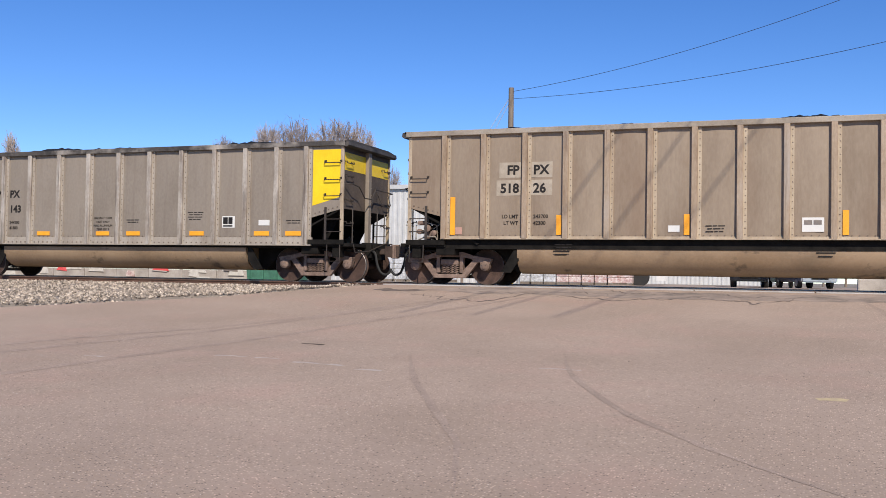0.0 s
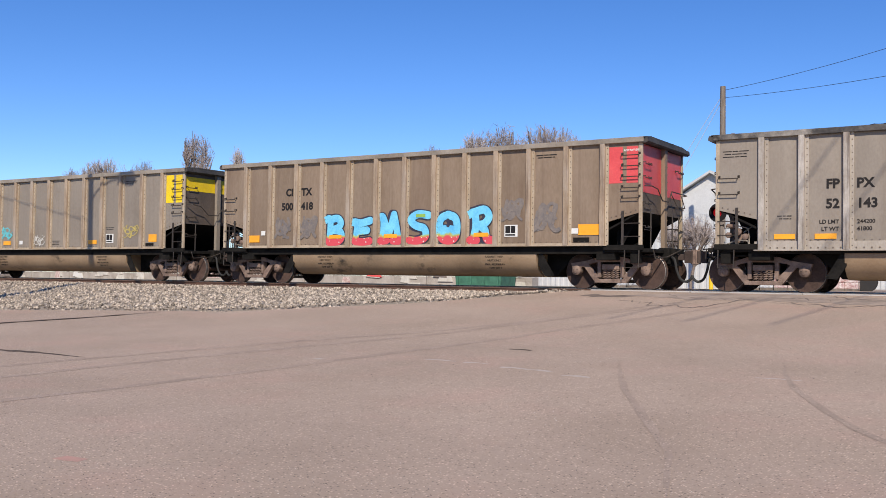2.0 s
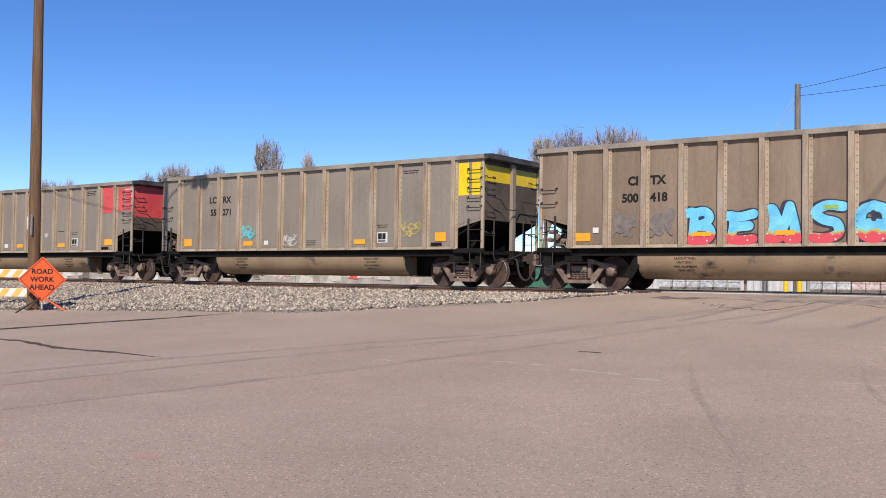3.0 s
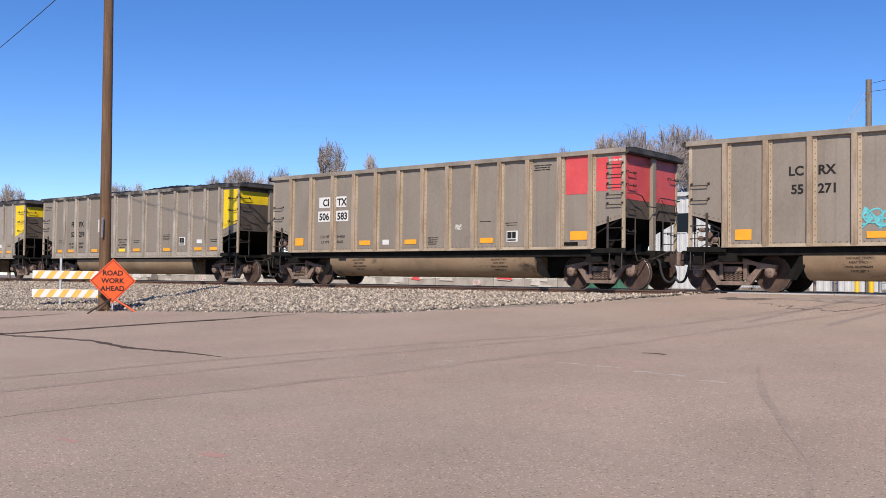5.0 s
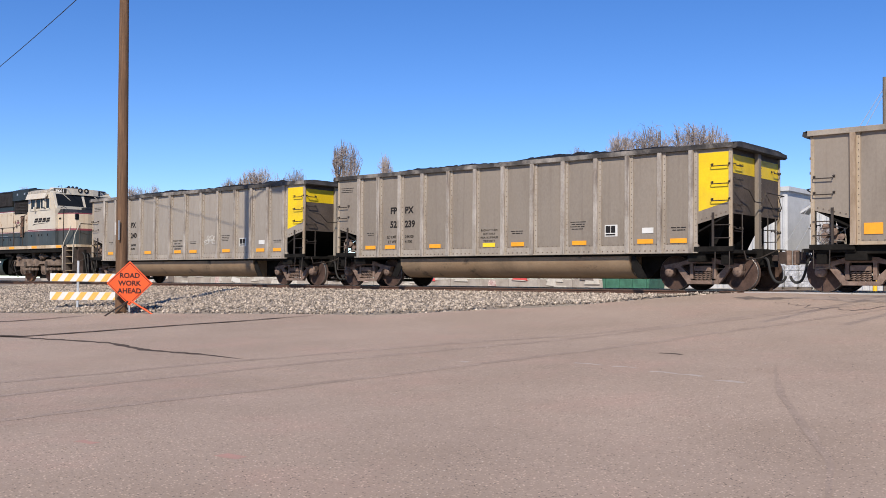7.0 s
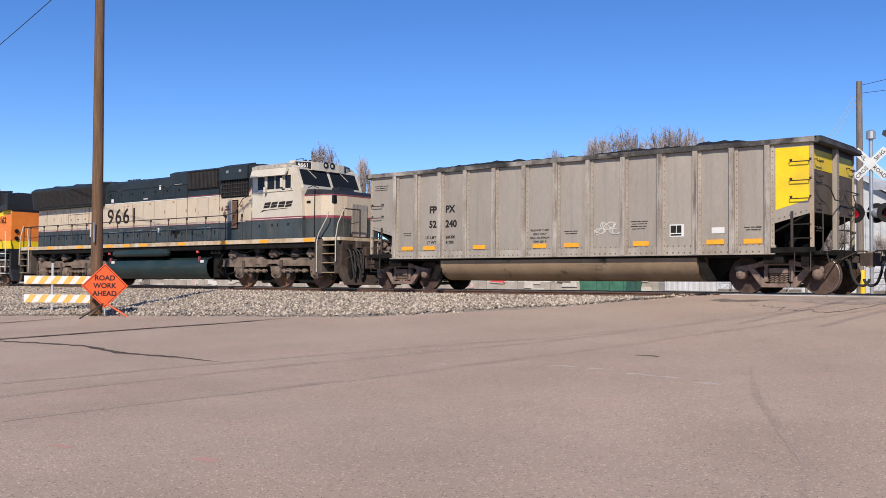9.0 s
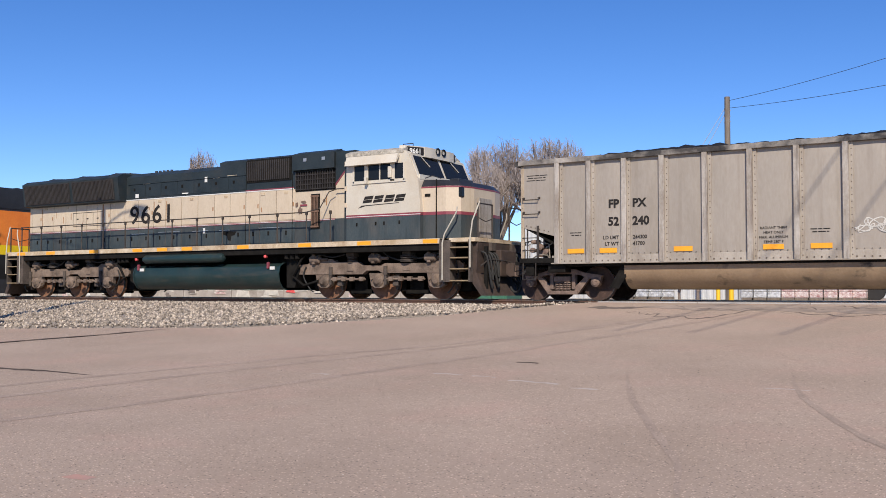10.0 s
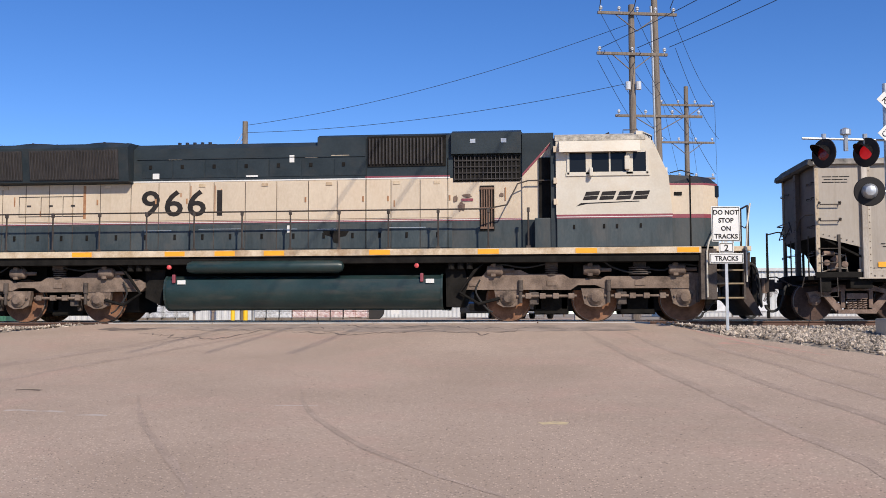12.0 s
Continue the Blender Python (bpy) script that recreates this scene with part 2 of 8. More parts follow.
M_LGREEN = mat("dark_green_loco_paint", (0.014, 0.021, 0.025), (0.027, 0.037, 0.043), 1.3, 0.5, 0, 0.04, 20, (0.055, 0.050, 0.045), 1.4, 0.45, spec=0.25)
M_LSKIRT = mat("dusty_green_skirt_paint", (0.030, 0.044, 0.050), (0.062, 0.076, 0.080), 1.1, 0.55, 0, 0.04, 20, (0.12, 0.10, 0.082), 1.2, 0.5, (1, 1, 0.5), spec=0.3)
M_TANKG = mat("dark_teal_tank_paint", (0.008, 0.024, 0.025), (0.018, 0.040, 0.040), 1.2, 0.4, 0, 0.04, 20, (0.05, 0.046, 0.038), 0.9, 0.4, spec=0.4)
M_CREAM = mat("weathered_cream_paint", (0.49, 0.395, 0.285), (0.62, 0.52, 0.395), 1.1, 0.5, 0, 0.04, 22, (0.36, 0.23, 0.12), 1.1, 0.45, (1, 1, 0.5))
M_CABW = mat("faded_white_cab_paint", (0.50, 0.445, 0.36), (0.60, 0.55, 0.46), 1.1, 0.5, 0, 0.04, 22, (0.48, 0.36, 0.22), 1.0, 0.35)
M_ROOF = mat("peeling_cab_roof", (0.20, 0.18, 0.15), (0.55, 0.50, 0.42), 9, 0.8, 0, 0.3, 40)
M_PIN = simple("maroon_pinstripe", (0.22, 0.045, 0.06), 0.5)
M_GRILLE = mat("brown_radiator_screen", (0.022, 0.0195, 0.0195), (0.052, 0.045, 0.043), 3, 0.7, 0.2, 0.1, 30)
M_SILLC = mat("dusty_sill_stripe", (0.40, 0.29, 0.17), (0.64, 0.53, 0.39), 2.5, 0.6, 0, 0.05, 22, (0.24, 0.13, 0.06), 1.6, 0.85)
M_LOCOTRK = mat("loco_truck_dust", (0.125, 0.091, 0.071), (0.250, 0.186, 0.144), 3, 0.85, 0, 0.3, 30, (0.028, 0.023, 0.02), 2.2, 0.75, spec=0.15)
M_RIBG = mat("grey_rib_flange", (0.30, 0.252, 0.20), (0.45, 0.395, 0.33), 1.6, 0.55, 0.15, 0.05, 25, (0.20, 0.14, 0.09), 1.2, 0.4, (1, 1, 0.5))
M_BODY_PALE = mat("pale_grey_car_paint", (0.30, 0.258, 0.212), (0.39, 0.345, 0.295), 0.7, 0.6, 0.15, 0.05, 18, (0.20, 0.155, 0.115), 0.7, 0.4, (1, 1, 0.3))
M_HATB = mat("scuffed_tan_rib_face", (0.25, 0.178, 0.115), (0.42, 0.325, 0.235), 1.5, 0.6, 0.1, 0.05, 25, (0.40, 0.36, 0.32), 1.4, 0.6, (1, 1, 0.4))
M_LOUVRE = simple("rusty_louvre_paint", (0.15, 0.085, 0.055), 0.7, vary=0.35)
M_CHIPB = mat("bare_brown_primer", (0.10, 0.062, 0.045), (0.20, 0.135, 0.10), 9, 0.8, 0, 0.2, 40)
M_STEP = simple("worn_step_edge", (0.24, 0.175, 0.10), 0.7, vary=0.35)
M_PALE = mat("pale_stencil_ground", (0.30, 0.25, 0.19), (0.42, 0.36, 0.285), 4, 0.6, 0, 0.03, 25)
M_LORANGE = mat("orange_loco_paint", (0.70, 0.17, 0.022), (0.82, 0.24, 0.035), 1.2, 0.45, 0, 0.03, 20, (0.45, 0.14, 0.05), 0.9, 0.3)
M_LBLACK = simple("black_loco_paint", (0.02, 0.02, 0.022), 0.45, vary=0.25)
M_RAILW = simple("white_handrail_paint", (0.46, 0.42, 0.35), 0.5, vary=0.1)
M_RUBBER = simple("black_rubber", (0.02, 0.019, 0.018), 0.75, vary=0.2)
M_GALV = simple("galvanised_steel", (0.46, 0.47, 0.48), 0.45, 0.7, 0.15)
M_WOOD = mat("brown_utility_pole_wood", (0.085, 0.045, 0.022), (0.19, 0.105, 0.055), 3, 0.85, 0, 0.4, 30, (0.05, 0.03, 0.018), 2, 0.5, (6, 6, 0.35))
M_WOODG = mat("grey_utility_pole_wood", (0.12, 0.095, 0.075), (0.25, 0.205, 0.165), 3, 0.85, 0, 0.4, 30, (0.07, 0.055, 0.045), 2, 0.5, (6, 6, 0.35))
M_WIRE = simple("black_cable", (0.02, 0.02, 0.022), 0.6)
M_CERAM = simple("porcelain_insulator", (0.55, 0.56, 0.58), 0.25)
M_SIGNO = simple("fluorescent_orange_sign", (0.76, 0.085, 0.006), 0.5, vary=0.04)
M_BARK = simple("grey_brown_bark", (0.20, 0.155, 0.125), 0.9, vary=0.3)
M_TWIG = simple("bare_twigs", (0.36, 0.305, 0.28), 0.9, vary=0.3)
M_WALLW = mat("white_corrugated_cladding", (0.46, 0.46, 0.45), (0.58, 0.58, 0.57), 1.0, 0.6, 0, 0.1, 10)
M_BLUEP = simple("dark_blue_stripe_paint", (0.04, 0.06, 0.16), 0.5)
M_ROOFR = simple("red_roof_edge", (0.45, 0.06, 0.06), 0.5)
M_GREENP = simple("green_dumpster_paint", (0.05, 0.16, 0.11), 0.6, vary=0.3)


def add_streaks(ma, colour, amount, stretch=(7, 7, 0.22), lo=0.52, hi=0.75, vary=0.0):
    """Runs of grime down a surface, and a slight difference from piece to piece."""
    nt = ma.node_tree
    N, L = nt.nodes.new, nt.links.new
    bs = nt.nodes["Principled BSDF"]
    tc, mp, no, mr, mx, oi, sc = N("ShaderNodeTexCoord"), N("ShaderNodeMapping"), N("ShaderNodeTexNoise"), N("ShaderNodeMapRange"), N("ShaderNodeMix"), N("ShaderNodeObjectInfo"), N("ShaderNodeVectorMath")
    cb = N("ShaderNodeCombineXYZ")
    L(oi.outputs["Random"], cb.inputs[0])
    sc.operation = "SCALE"
    sc.inputs["Scale"].default_value = 53.0
    L(cb.outputs[0], sc.inputs[0])
    L(tc.outputs["Object"], mp.inputs["Vector"])
    L(sc.outputs[0], mp.inputs["Location"])
    mp.inputs["Scale"].default_value = stretch
    L(mp.outputs[0], no.inputs["Vector"])
    no.inputs["Scale"].default_value, no.inputs["Detail"].default_value, no.inputs["Roughness"].default_value = 1.0, 6, 0.62
    mr.inputs[1].default_value, mr.inputs[2].default_value, mr.inputs[4].default_value = lo, hi, amount
    L(no.outputs["Fac"], mr.inputs[0])
    mx.data_type = "RGBA"
    L(mr.outputs[0], mx.inputs["Factor"])
    L(bs.inputs["Base Color"].links[0].from_socket, mx.inputs["A"])
    mx.inputs["B"].default_value = (*colour, 1)
    out = mx.outputs["Result"]
    if vary:
        hs, vr = N("ShaderNodeHueSaturation"), N("ShaderNodeMapRange")
        vr.inputs[3].default_value, vr.inputs[4].default_value = 1 - vary, 1 + vary
        L(oi.outputs["Random"], vr.inputs[0])
        L(vr.outputs[0], hs.inputs["Value"])
        L(out, hs.inputs["Color"])
        out = hs.outputs[0]
    L(out, bs.inputs["Base Color"])


add_streaks(M_BODY_GREY, (0.145, 0.105, 0.075), 0.30, vary=0.06)
add_streaks(M_BODY_PALE, (0.17, 0.125, 0.09), 0.3, vary=0.05)
add_streaks(M_BODY_TAN, (0.15, 0.10, 0.062), 0.3, vary=0.05)
add_streaks(M_BODY_BROWN, (0.10, 0.058, 0.035), 0.4, vary=0.07)
add_streaks(M_HAT, (0.085, 0.060, 0.045), 0.75, (9, 9, 0.7), 0.5, 0.68)
add_streaks(M_HATB, (0.11, 0.065, 0.040), 0.6, (9, 9, 0.7), 0.52, 0.70)
add_streaks(M_TUB, (0.022, 0.018, 0.015), 0.9, (1.0, 1.0, 1.6), 0.60, 0.70)
add_streaks(M_CREAM, (0.33, 0.22, 0.12), 0.35, (6, 6, 0.4), 0.56, 0.78, 0.04)
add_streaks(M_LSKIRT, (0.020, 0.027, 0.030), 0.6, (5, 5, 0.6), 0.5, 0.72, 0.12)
add_streaks(M_TANKG, (0.075, 0.066, 0.055), 0.55, (1.0, 3, 5), 0.5, 0.75)
M_GRAFMIX = mat("blue_over_red_spray_paint", (0.10, 0.42, 0.70), (0.20, 0.62, 0.80), 2.5, 0.5, 0, 0.0, 20)


def paint_by_height(ma):
    """Blue letters with a red, white-spotted foot and a thin green edge between."""
    nt = ma.node_tree
    N, L = nt.nodes.new, nt.links.new
    bs = nt.nodes["Principled BSDF"]
    tc, sp, no, ad, rp, mx, vo, lt, m2 = N("ShaderNodeTexCoord"), N("ShaderNodeSeparateXYZ"), N("ShaderNodeTexNoise"), N("ShaderNodeMath"), N("ShaderNodeValToRGB"), N("ShaderNodeMix"), N("ShaderNodeTexVoronoi"), N("ShaderNodeMath"), N("ShaderNodeMix")
    no.inputs["Scale"].default_value, vo.inputs["Scale"].default_value = 5, 7
    mx.data_type = m2.data_type = "RGBA"
    L(tc.outputs["Object"], sp.inputs[0])
    L(tc.outputs["Object"], no.inputs["Vector"])
    L(tc.outputs["Object"], vo.inputs["Vector"])
    ad.operation = "MULTIPLY_ADD"
    L(no.outputs["Fac"], ad.inputs[0])
    ad.inputs[1].default_value = 0.25
    L(sp.outputs[2], ad.inputs[2])
    e = rp.color_ramp.elements
    e[0].position, e[0].color = 0.33, (0.62, 0.07, 0.09, 0.0)
    e[1].position, e[1].color = 0.46, (0.30, 0.50, 0.20, 1.0)
    k = e.new(0.39)
    k.color = (0.40, 0.46, 0.12, 0.0)
    L(ad.outputs[0], rp.inputs[0])
    lt.operation = "LESS_THAN"
    lt.inputs[1].default_value = 0.17
    L(vo.outputs["Distance"], lt.inputs[0])
    L(lt.outputs[0], m2.inputs["Factor"])
    L(rp.outputs["Color"], m2.inputs["A"])
    m2.inputs["B"].default_value = (0.66, 0.58, 0.55, 1)
    L(rp.outputs["Alpha"], mx.inputs["Factor"])
    L(m2.outputs["Result"], mx.inputs["A"])
    L(bs.inputs["Base Color"].links[0].from_socket, mx.inputs["B"])
    L(mx.outputs["Result"], bs.inputs["Base Color"])


paint_by_height(M_GRAFMIX)
M_GRAFEDGE = simple("dark_violet_outline_paint", (0.035, 0.033, 0.055), 0.55, vary=0.3)
M_GRAFR = mat("red_spray_paint", (0.62, 0.06, 0.07), (0.75, 0.13, 0.12), 10, 0.5)
M_GRAFD = mat("faded_dark_spray_paint", (0.125, 0.113, 0.113), (0.225, 0.185, 0.155), 6, 0.65)
M_RIVET = simple("grimy_rivet_heads", (0.13, 0.097, 0.072), 0.65, vary=0.3)
M_CHIP = simple("pale_stone_chips", (0.52, 0.45, 0.39), 0.8, vary=0.2)
M_CHIPD = simple("dark_stone_chips", (0.10, 0.08, 0.07), 0.85, vary=0.3)
M_GRAFW = simple("pale_spray_paint", (0.55, 0.52, 0.47), 0.6, vary=0.2)
M_GRAFC = simple("cyan_spray_paint", (0.12, 0.46, 0.50), 0.6, vary=0.2)
M_GRAFY = simple("ochre_spray_paint", (0.48, 0.38, 0.12), 0.6, vary=0.2)
M_GREENO = simple("green_spray_paint", (0.25, 0.42, 0.08), 0.6, vary=0.15)
M_PINKW = mat("shrink_wrapped_goods", (0.34, 0.16, 0.15), (0.72, 0.66, 0.62), 5, 0.35, 0, 0.2, 20)
M_GREYW = mat("wrapped_block_pallet", (0.26, 0.26, 0.27), (0.68, 0.69, 0.70), 6, 0.4, 0, 0.2, 20)
M_SAFEY = simple("safety_yellow_paint", (0.85, 0.50, 0.02), 0.5, vary=0.06)
M_CARD = simple("dark_car_paint", (0.02, 0.022, 0.026), 0.2, 0.2, coat=0.6)
M_CARS = simple("silver_car_paint", (0.42, 0.43, 0.45), 0.25, 0.5, coat=0.6)
M_CARW = simple("white_car_paint", (0.72, 0.72, 0.72), 0.25, coat=0.6)
M_LENS = simple("dark_red_lens", (0.16, 0.01, 0.012), 0.2)


def glass(name, tint):
    ma = bpy.data.materials.new(name)
    ma.use_nodes = True
    b = ma.node_tree.nodes["Principled BSDF"]
    b.inputs["Base Color"].default_value = (*tint, 1)
    b.inputs["Roughness"].default_value = 0.06
    b.inputs["Specular IOR Level"].default_value = 0.16
    return ma


M_GLASS = glass("dark_cab_glass", (0.012, 0.014, 0.017))
M_LIT = bpy.data.materials.new("lit_red_lens")
M_LIT.use_nodes = True
b = M_LIT.node_tree.nodes["Principled BSDF"]
b.inputs["Base Color"].default_value = (0.5, 0.01, 0.012, 1)
b.inputs["Emission Color"].default_value, b.inputs["Emission Strength"].default_value = (1.0, 0.02, 0.03, 1), 0.25
# ---- ground, road and track ----
YC = 24.99                # centre of the near track
YC2 = 29.4                # centre of the far track
EDGE_X = [-400, -60, -36, -28.7, -24.7, -20, -16.6, -13.0, -10.9, -10.4, 2.7, 4.0, 6.0, 9.0, 20, 400]
EDGE_Y = [8, 11, 12.9, 13.8, 15.2, 16.2, 16.8, 19.8, 22.7, 23.45, 23.45, 20.5, 17.7, 14.5, 10, 5]
GRADE_Y = [-400, 0, 8, 15, 21, 23, 24]
GRADE_Z = [-1.5, -1.35, -1.2, -0.8, -0.25, -0.06, -0.02]


def grade(y):
    return float(np.interp(y, GRADE_Y, GRADE_Z))


def road_edge(x):
    return float(np.interp(x, EDGE_X, EDGE_Y)) + 0.10 * noise.noise((x * 0.9, 3.1, 0)) + 0.05 * noise.noise((x * 3.7, 9.1, 0))


def in_crossing(x):
    return -10.4 < x < 2.7


def ground_z(x, y):
    """Height of the loose ground."""
    e = road_edge(x)
    if y <= e + 0.05:
        return grade(y) - 0.05
    if in_crossing(x) and y < 45:
        return -0.22
    if y < 23.0:
        z0, k = grade(e), (y - e) / max(23.0 - e, 0.01)
        return z0 + (-0.17 - z0) * k + 0.05 * min(1, 8 * k) * (1 - k) + 0.05 * noise.noise((x * 0.5, y * 0.8, 1))
    if y < 31.5:
        return -0.17 + 0.01 * noise.noise((x, y, 2))
    return -0.17 - 0.1 * min(1, (y - 31.5) / 4)


def grid_mesh(xs, ys, f):
    bm = bmesh.new()
    rows = [[bm.verts.new((x, y, f(x, y))) for x in xs] for y in ys]
    for r0, r1 in zip(rows, rows[1:]):
        for i in range(len(xs) - 1):
            bm.faces.new((r0[i], r0[i + 1], r1[i + 1], r1[i]))
    return bm


def span(a0, a1, step):
    n = max(1, round((a1 - a0) / step))
    return [a0 + (a1 - a0) * i / n for i in range(n)]


gx = [-4000, -1500, -600, -250] + span(-120, -60, 4) + span(-60, 25, 0.4) + span(25, 120, 5) + [120, 250, 600, 1500, 4000]
gy = [-4000, -1500, -400, -100] + span(-40, 8, 3) + span(8, 32, 0.35) + span(32, 60, 2) + [60, 80, 120, 250, 600, 1500, 4000]
ground = part("ground", grid_mesh(gx, gy, ground_z), M_DIRT, None, smooth=True)
tagged(ground, "dry dusty open ground on both sides of the railway", "ground", kind="structure")

from mathutils.bvhtree import BVHTree

# road sheet up to the ballast and the crossing
bm = bmesh.new()
rx = [-400, -200, -100] + span(-60, 30, 0.5) + [30, 60, 120, 400]
prev = None
for x in rx:
    e = road_edge(x)
    ys = [-400, -120, -40] + [-10 + (e + 10) * k / 60 for k in range(61)]
    colv = [bm.verts.new((x, y, grade(y) + 0.012 * noise.noise((x * 0.25, y * 0.25, 5)))) for y in ys]
    colv.append(bm.verts.new((x, e + 0.02, grade(e) - 0.09)))
    if prev:
        for i in range(len(colv) - 1):
            bm.faces.new((prev[i], colv[i], colv[i + 1], prev[i + 1]))
    prev = colv
ROAD_TREE = BVHTree.FromBMesh(bm)
road = part("road", bm, M_ROAD, None, smooth=True)
tagged(road, "worn pinkish grey asphalt road rising to the level crossing", "road", kind="structure")

# loose gravel over the ballast shoulder
bm = grid_mesh(span(-75, -10.4, 0.5) + [-10.4], [k / 24 for k in range(25)], lambda x, y: 0)
for v in bm.verts:
    x, k = v.co.x, v.co.y
    e = road_edge(x) - 0.05
    y = e + (31.4 - e) * k
    v.co = (x, y, ground_z(x, y) + (0.025 if k > 0 else -0.02) + 0.02 * noise.noise((x * 2, y * 2, 7)))
ballast_l = part("ballast", bm, M_BALLAST, None, smooth=True)
bm = grid_mesh([2.7] + span(2.8, 60, 0.5), [k / 24 for k in range(25)], lambda x, y: 0)
for v in bm.verts:
    x, k = v.co.x, v.co.y
    e = road_edge(x) - 0.05
    y = e + (31.4 - e) * k
    v.co = (x, y, ground_z(x, y) + (0.025 if k > 0 else -0.02) + 0.02 * noise.noise((x * 2, y * 2, 7)))
ballast_r = part("ballast", bm, M_BALLAST, None, smooth=True)
for o in (ballast_l, ballast_r):
    tagged(o, "bed of grey crushed stone ballast under the rails", "ballast", kind="structure")


def stones(name, count, x0, x1, seed):
    """Crushed stones as one mesh of small faceted lumps."""
    rng = np.random.default_rng(seed)
    base = np.array([(1, 0, 0), (-1, 0, 0), (0, 1, 0), (0, -1, 0), (0, 0, 1), (0, 0, -1)], float)
    tri = np.array([(0, 2, 4), (2, 1, 4), (1, 3, 4), (3, 0, 4), (2, 0, 5), (1, 2, 5), (3, 1, 5), (0, 3, 5)])
    V, F, n = [], [], 0
    for _ in range(count):
        x = rng.uniform(x0, x1)
        e = road_edge(x)
        y = e - 0.05 + (24.0 - e) * rng.uniform(0, 1) ** 1.05
        if 24.12 < y < 24.4:
            continue
        r = rng.uniform(0.018, 0.042) * (1.35 if rng.random() < 0.1 else 1)
        p = base * rng.uniform(0.6, 1.35, (6, 1)) * r
        an, t = rng.uniform(0, 6.28), rng.uniform(-0.7, 0.7)
        c, s = math.cos(an), math.sin(an)
        p = p @ np.array([[c, -s, 0], [s, c, 0], [0, 0, 1]]) @ np.array([[1, 0, 0], [0, math.cos(t), -math.sin(t)], [0, math.sin(t), math.cos(t)]])
        V.append(p + np.array([x, y, ground_z(x, y) + 0.025 + r * 0.35]))
        F.append(tri + n)
        n += 6
    me = bpy.data.meshes.new(name)
    me.from_pydata(np.concatenate(V).tolist(), [], np.concatenate(F).tolist())
    me.materials.append(M_STONE)
    return tagged(link(name, me), "loose crushed grey and tan ballast stones beside the track", "gravel", kind="stuff")


# stones vary lump by lump
M_STONE = mat("crushed_stone", (0.24, 0.195, 0.152), (0.52, 0.435, 0.35), 6, 0.95, 0, 0.3, 60)
nt = M_STONE.node_tree
geo, hs = nt.nodes.new("ShaderNodeNewGeometry"), nt.nodes.new("ShaderNodeHueSaturation")
mr = nt.nodes.new("ShaderNodeMapRange")
mr.inputs[3].default_value, mr.inputs[4].default_value = 0.32, 1.5
nt.links.new(geo.outputs["Random Per Island"], mr.inputs[0])
nt.links.new(mr.outputs[0], hs.inputs["Value"])
src = nt.nodes["Principled BSDF"].inputs["Base Color"].links[0].from_socket
nt.links.new(src, hs.inputs["Color"])
nt.links.new(hs.outputs[0], nt.nodes["Principled BSDF"].inputs["Base Color"])
stones("gravel", 30000, -46, -10.5, 1)
stones("gravel", 9000, 2.8, 14, 2)


def rail_mesh(x0, x1):
    bm = B()
    w = [(-0.075, -0.17), (0.075, -0.17), (0.075, -0.158), (0.014, -0.135), (0.011, -0.05), (0.036, -0.038), (0.036, -0.008), (0.028, -0.0035), (-0.028, -0.0035), (-0.036, -0.008), (-0.036, -0.038), (-0.011, -0.05), (-0.014, -0.135), (-0.075, -0.158)]
    prism(bm, w, "x", x0, x1)
    return bm


def track(yc):
    tr = new("railway_track")
    tr.location = (0, yc, 0)
    tagged(tr, "standard gauge railway track with rusty rails on timber ties", "track", kind="structure")
    for s in (-1, 1):
        r = part("rail", rail_mesh(-320, 220), M_RAILSIDE, tr, "steel rail with a rusty web", pose(0, s * 0.7535, 0))
        part("rail_head", bx(B(), -320, 220, -0.027, 0.027, -0.0034, 0), M_RAILHEAD, r, "rail head polished by wheels")
    bm = B()
    bx(bm, -0.11, 0.11, -1.3, 1.3, -0.36, -0.172, 0.01)
    me = mesh("tie", bm, M_TIE)
    x = -62.0
    while x < 22:
        if not in_crossing(x):
            link("tie", me, tr, pose(x, random.uniform(-0.03, 0.03), random.uniform(-0.006, 0.006), 0, 0, random.uniform(-0.6, 0.6)))
        x += 0.55
    return tr


track(YC)
track(YC2)

# crossing panels beside and between the rails
cross = new("level_crossing")
tagged(cross, "worn level crossing surface of concrete and patched asphalt", "crossing", kind="structure")
for yc in (YC, YC2):
    for k in range(5):
        x0 = -10.4 + k * 2.62
        part("panel", bx(B(), x0 + 0.01, x0 + 2.6, yc - 0.64, yc + 0.64, -0.2, -0.012, 0.012), M_CONC, cross)
        part("panel", bx(B(), x0 + 0.01, x0 + 2.6, yc - 1.5, yc - 0.80, -0.2, -0.014, 0.012), M_CONC, cross)
        part("panel", bx(B(), x0 + 0.01, x0 + 2.6, yc + 0.80, yc + 1.5, -0.2, -0.014, 0.012), M_CONC, cross)
part("asphalt_infill", bx(B(), -10.4, 2.7, YC + 1.5, YC2 - 1.5, -0.2, -0.03), M_ROAD_PATCH, cross)
bm = grid_mesh(span(-10.4, 2.7, 0.8) + [2.7], span(YC2 + 1.5, 70, 2) + [70], lambda x, y: -0.04 - 0.06 * min(1, (y - 31) / 6) + 0.01 * noise.noise((x, y, 3)))
far_road = part("far_road", bm, M_ROAD, None, smooth=True)
tagged(far_road, "asphalt road going on beyond the railway", "road", kind="structure")
bm = grid_mesh([-60, -40, -20, 0, 20, 40, 60, 90], [44, 60, 80, 110, 140], lambda x, y: -0.13)
tagged(part("yard", bm, M_DIRT, None), "pale paved industrial yard beyond the tracks", "yard", kind="structure")


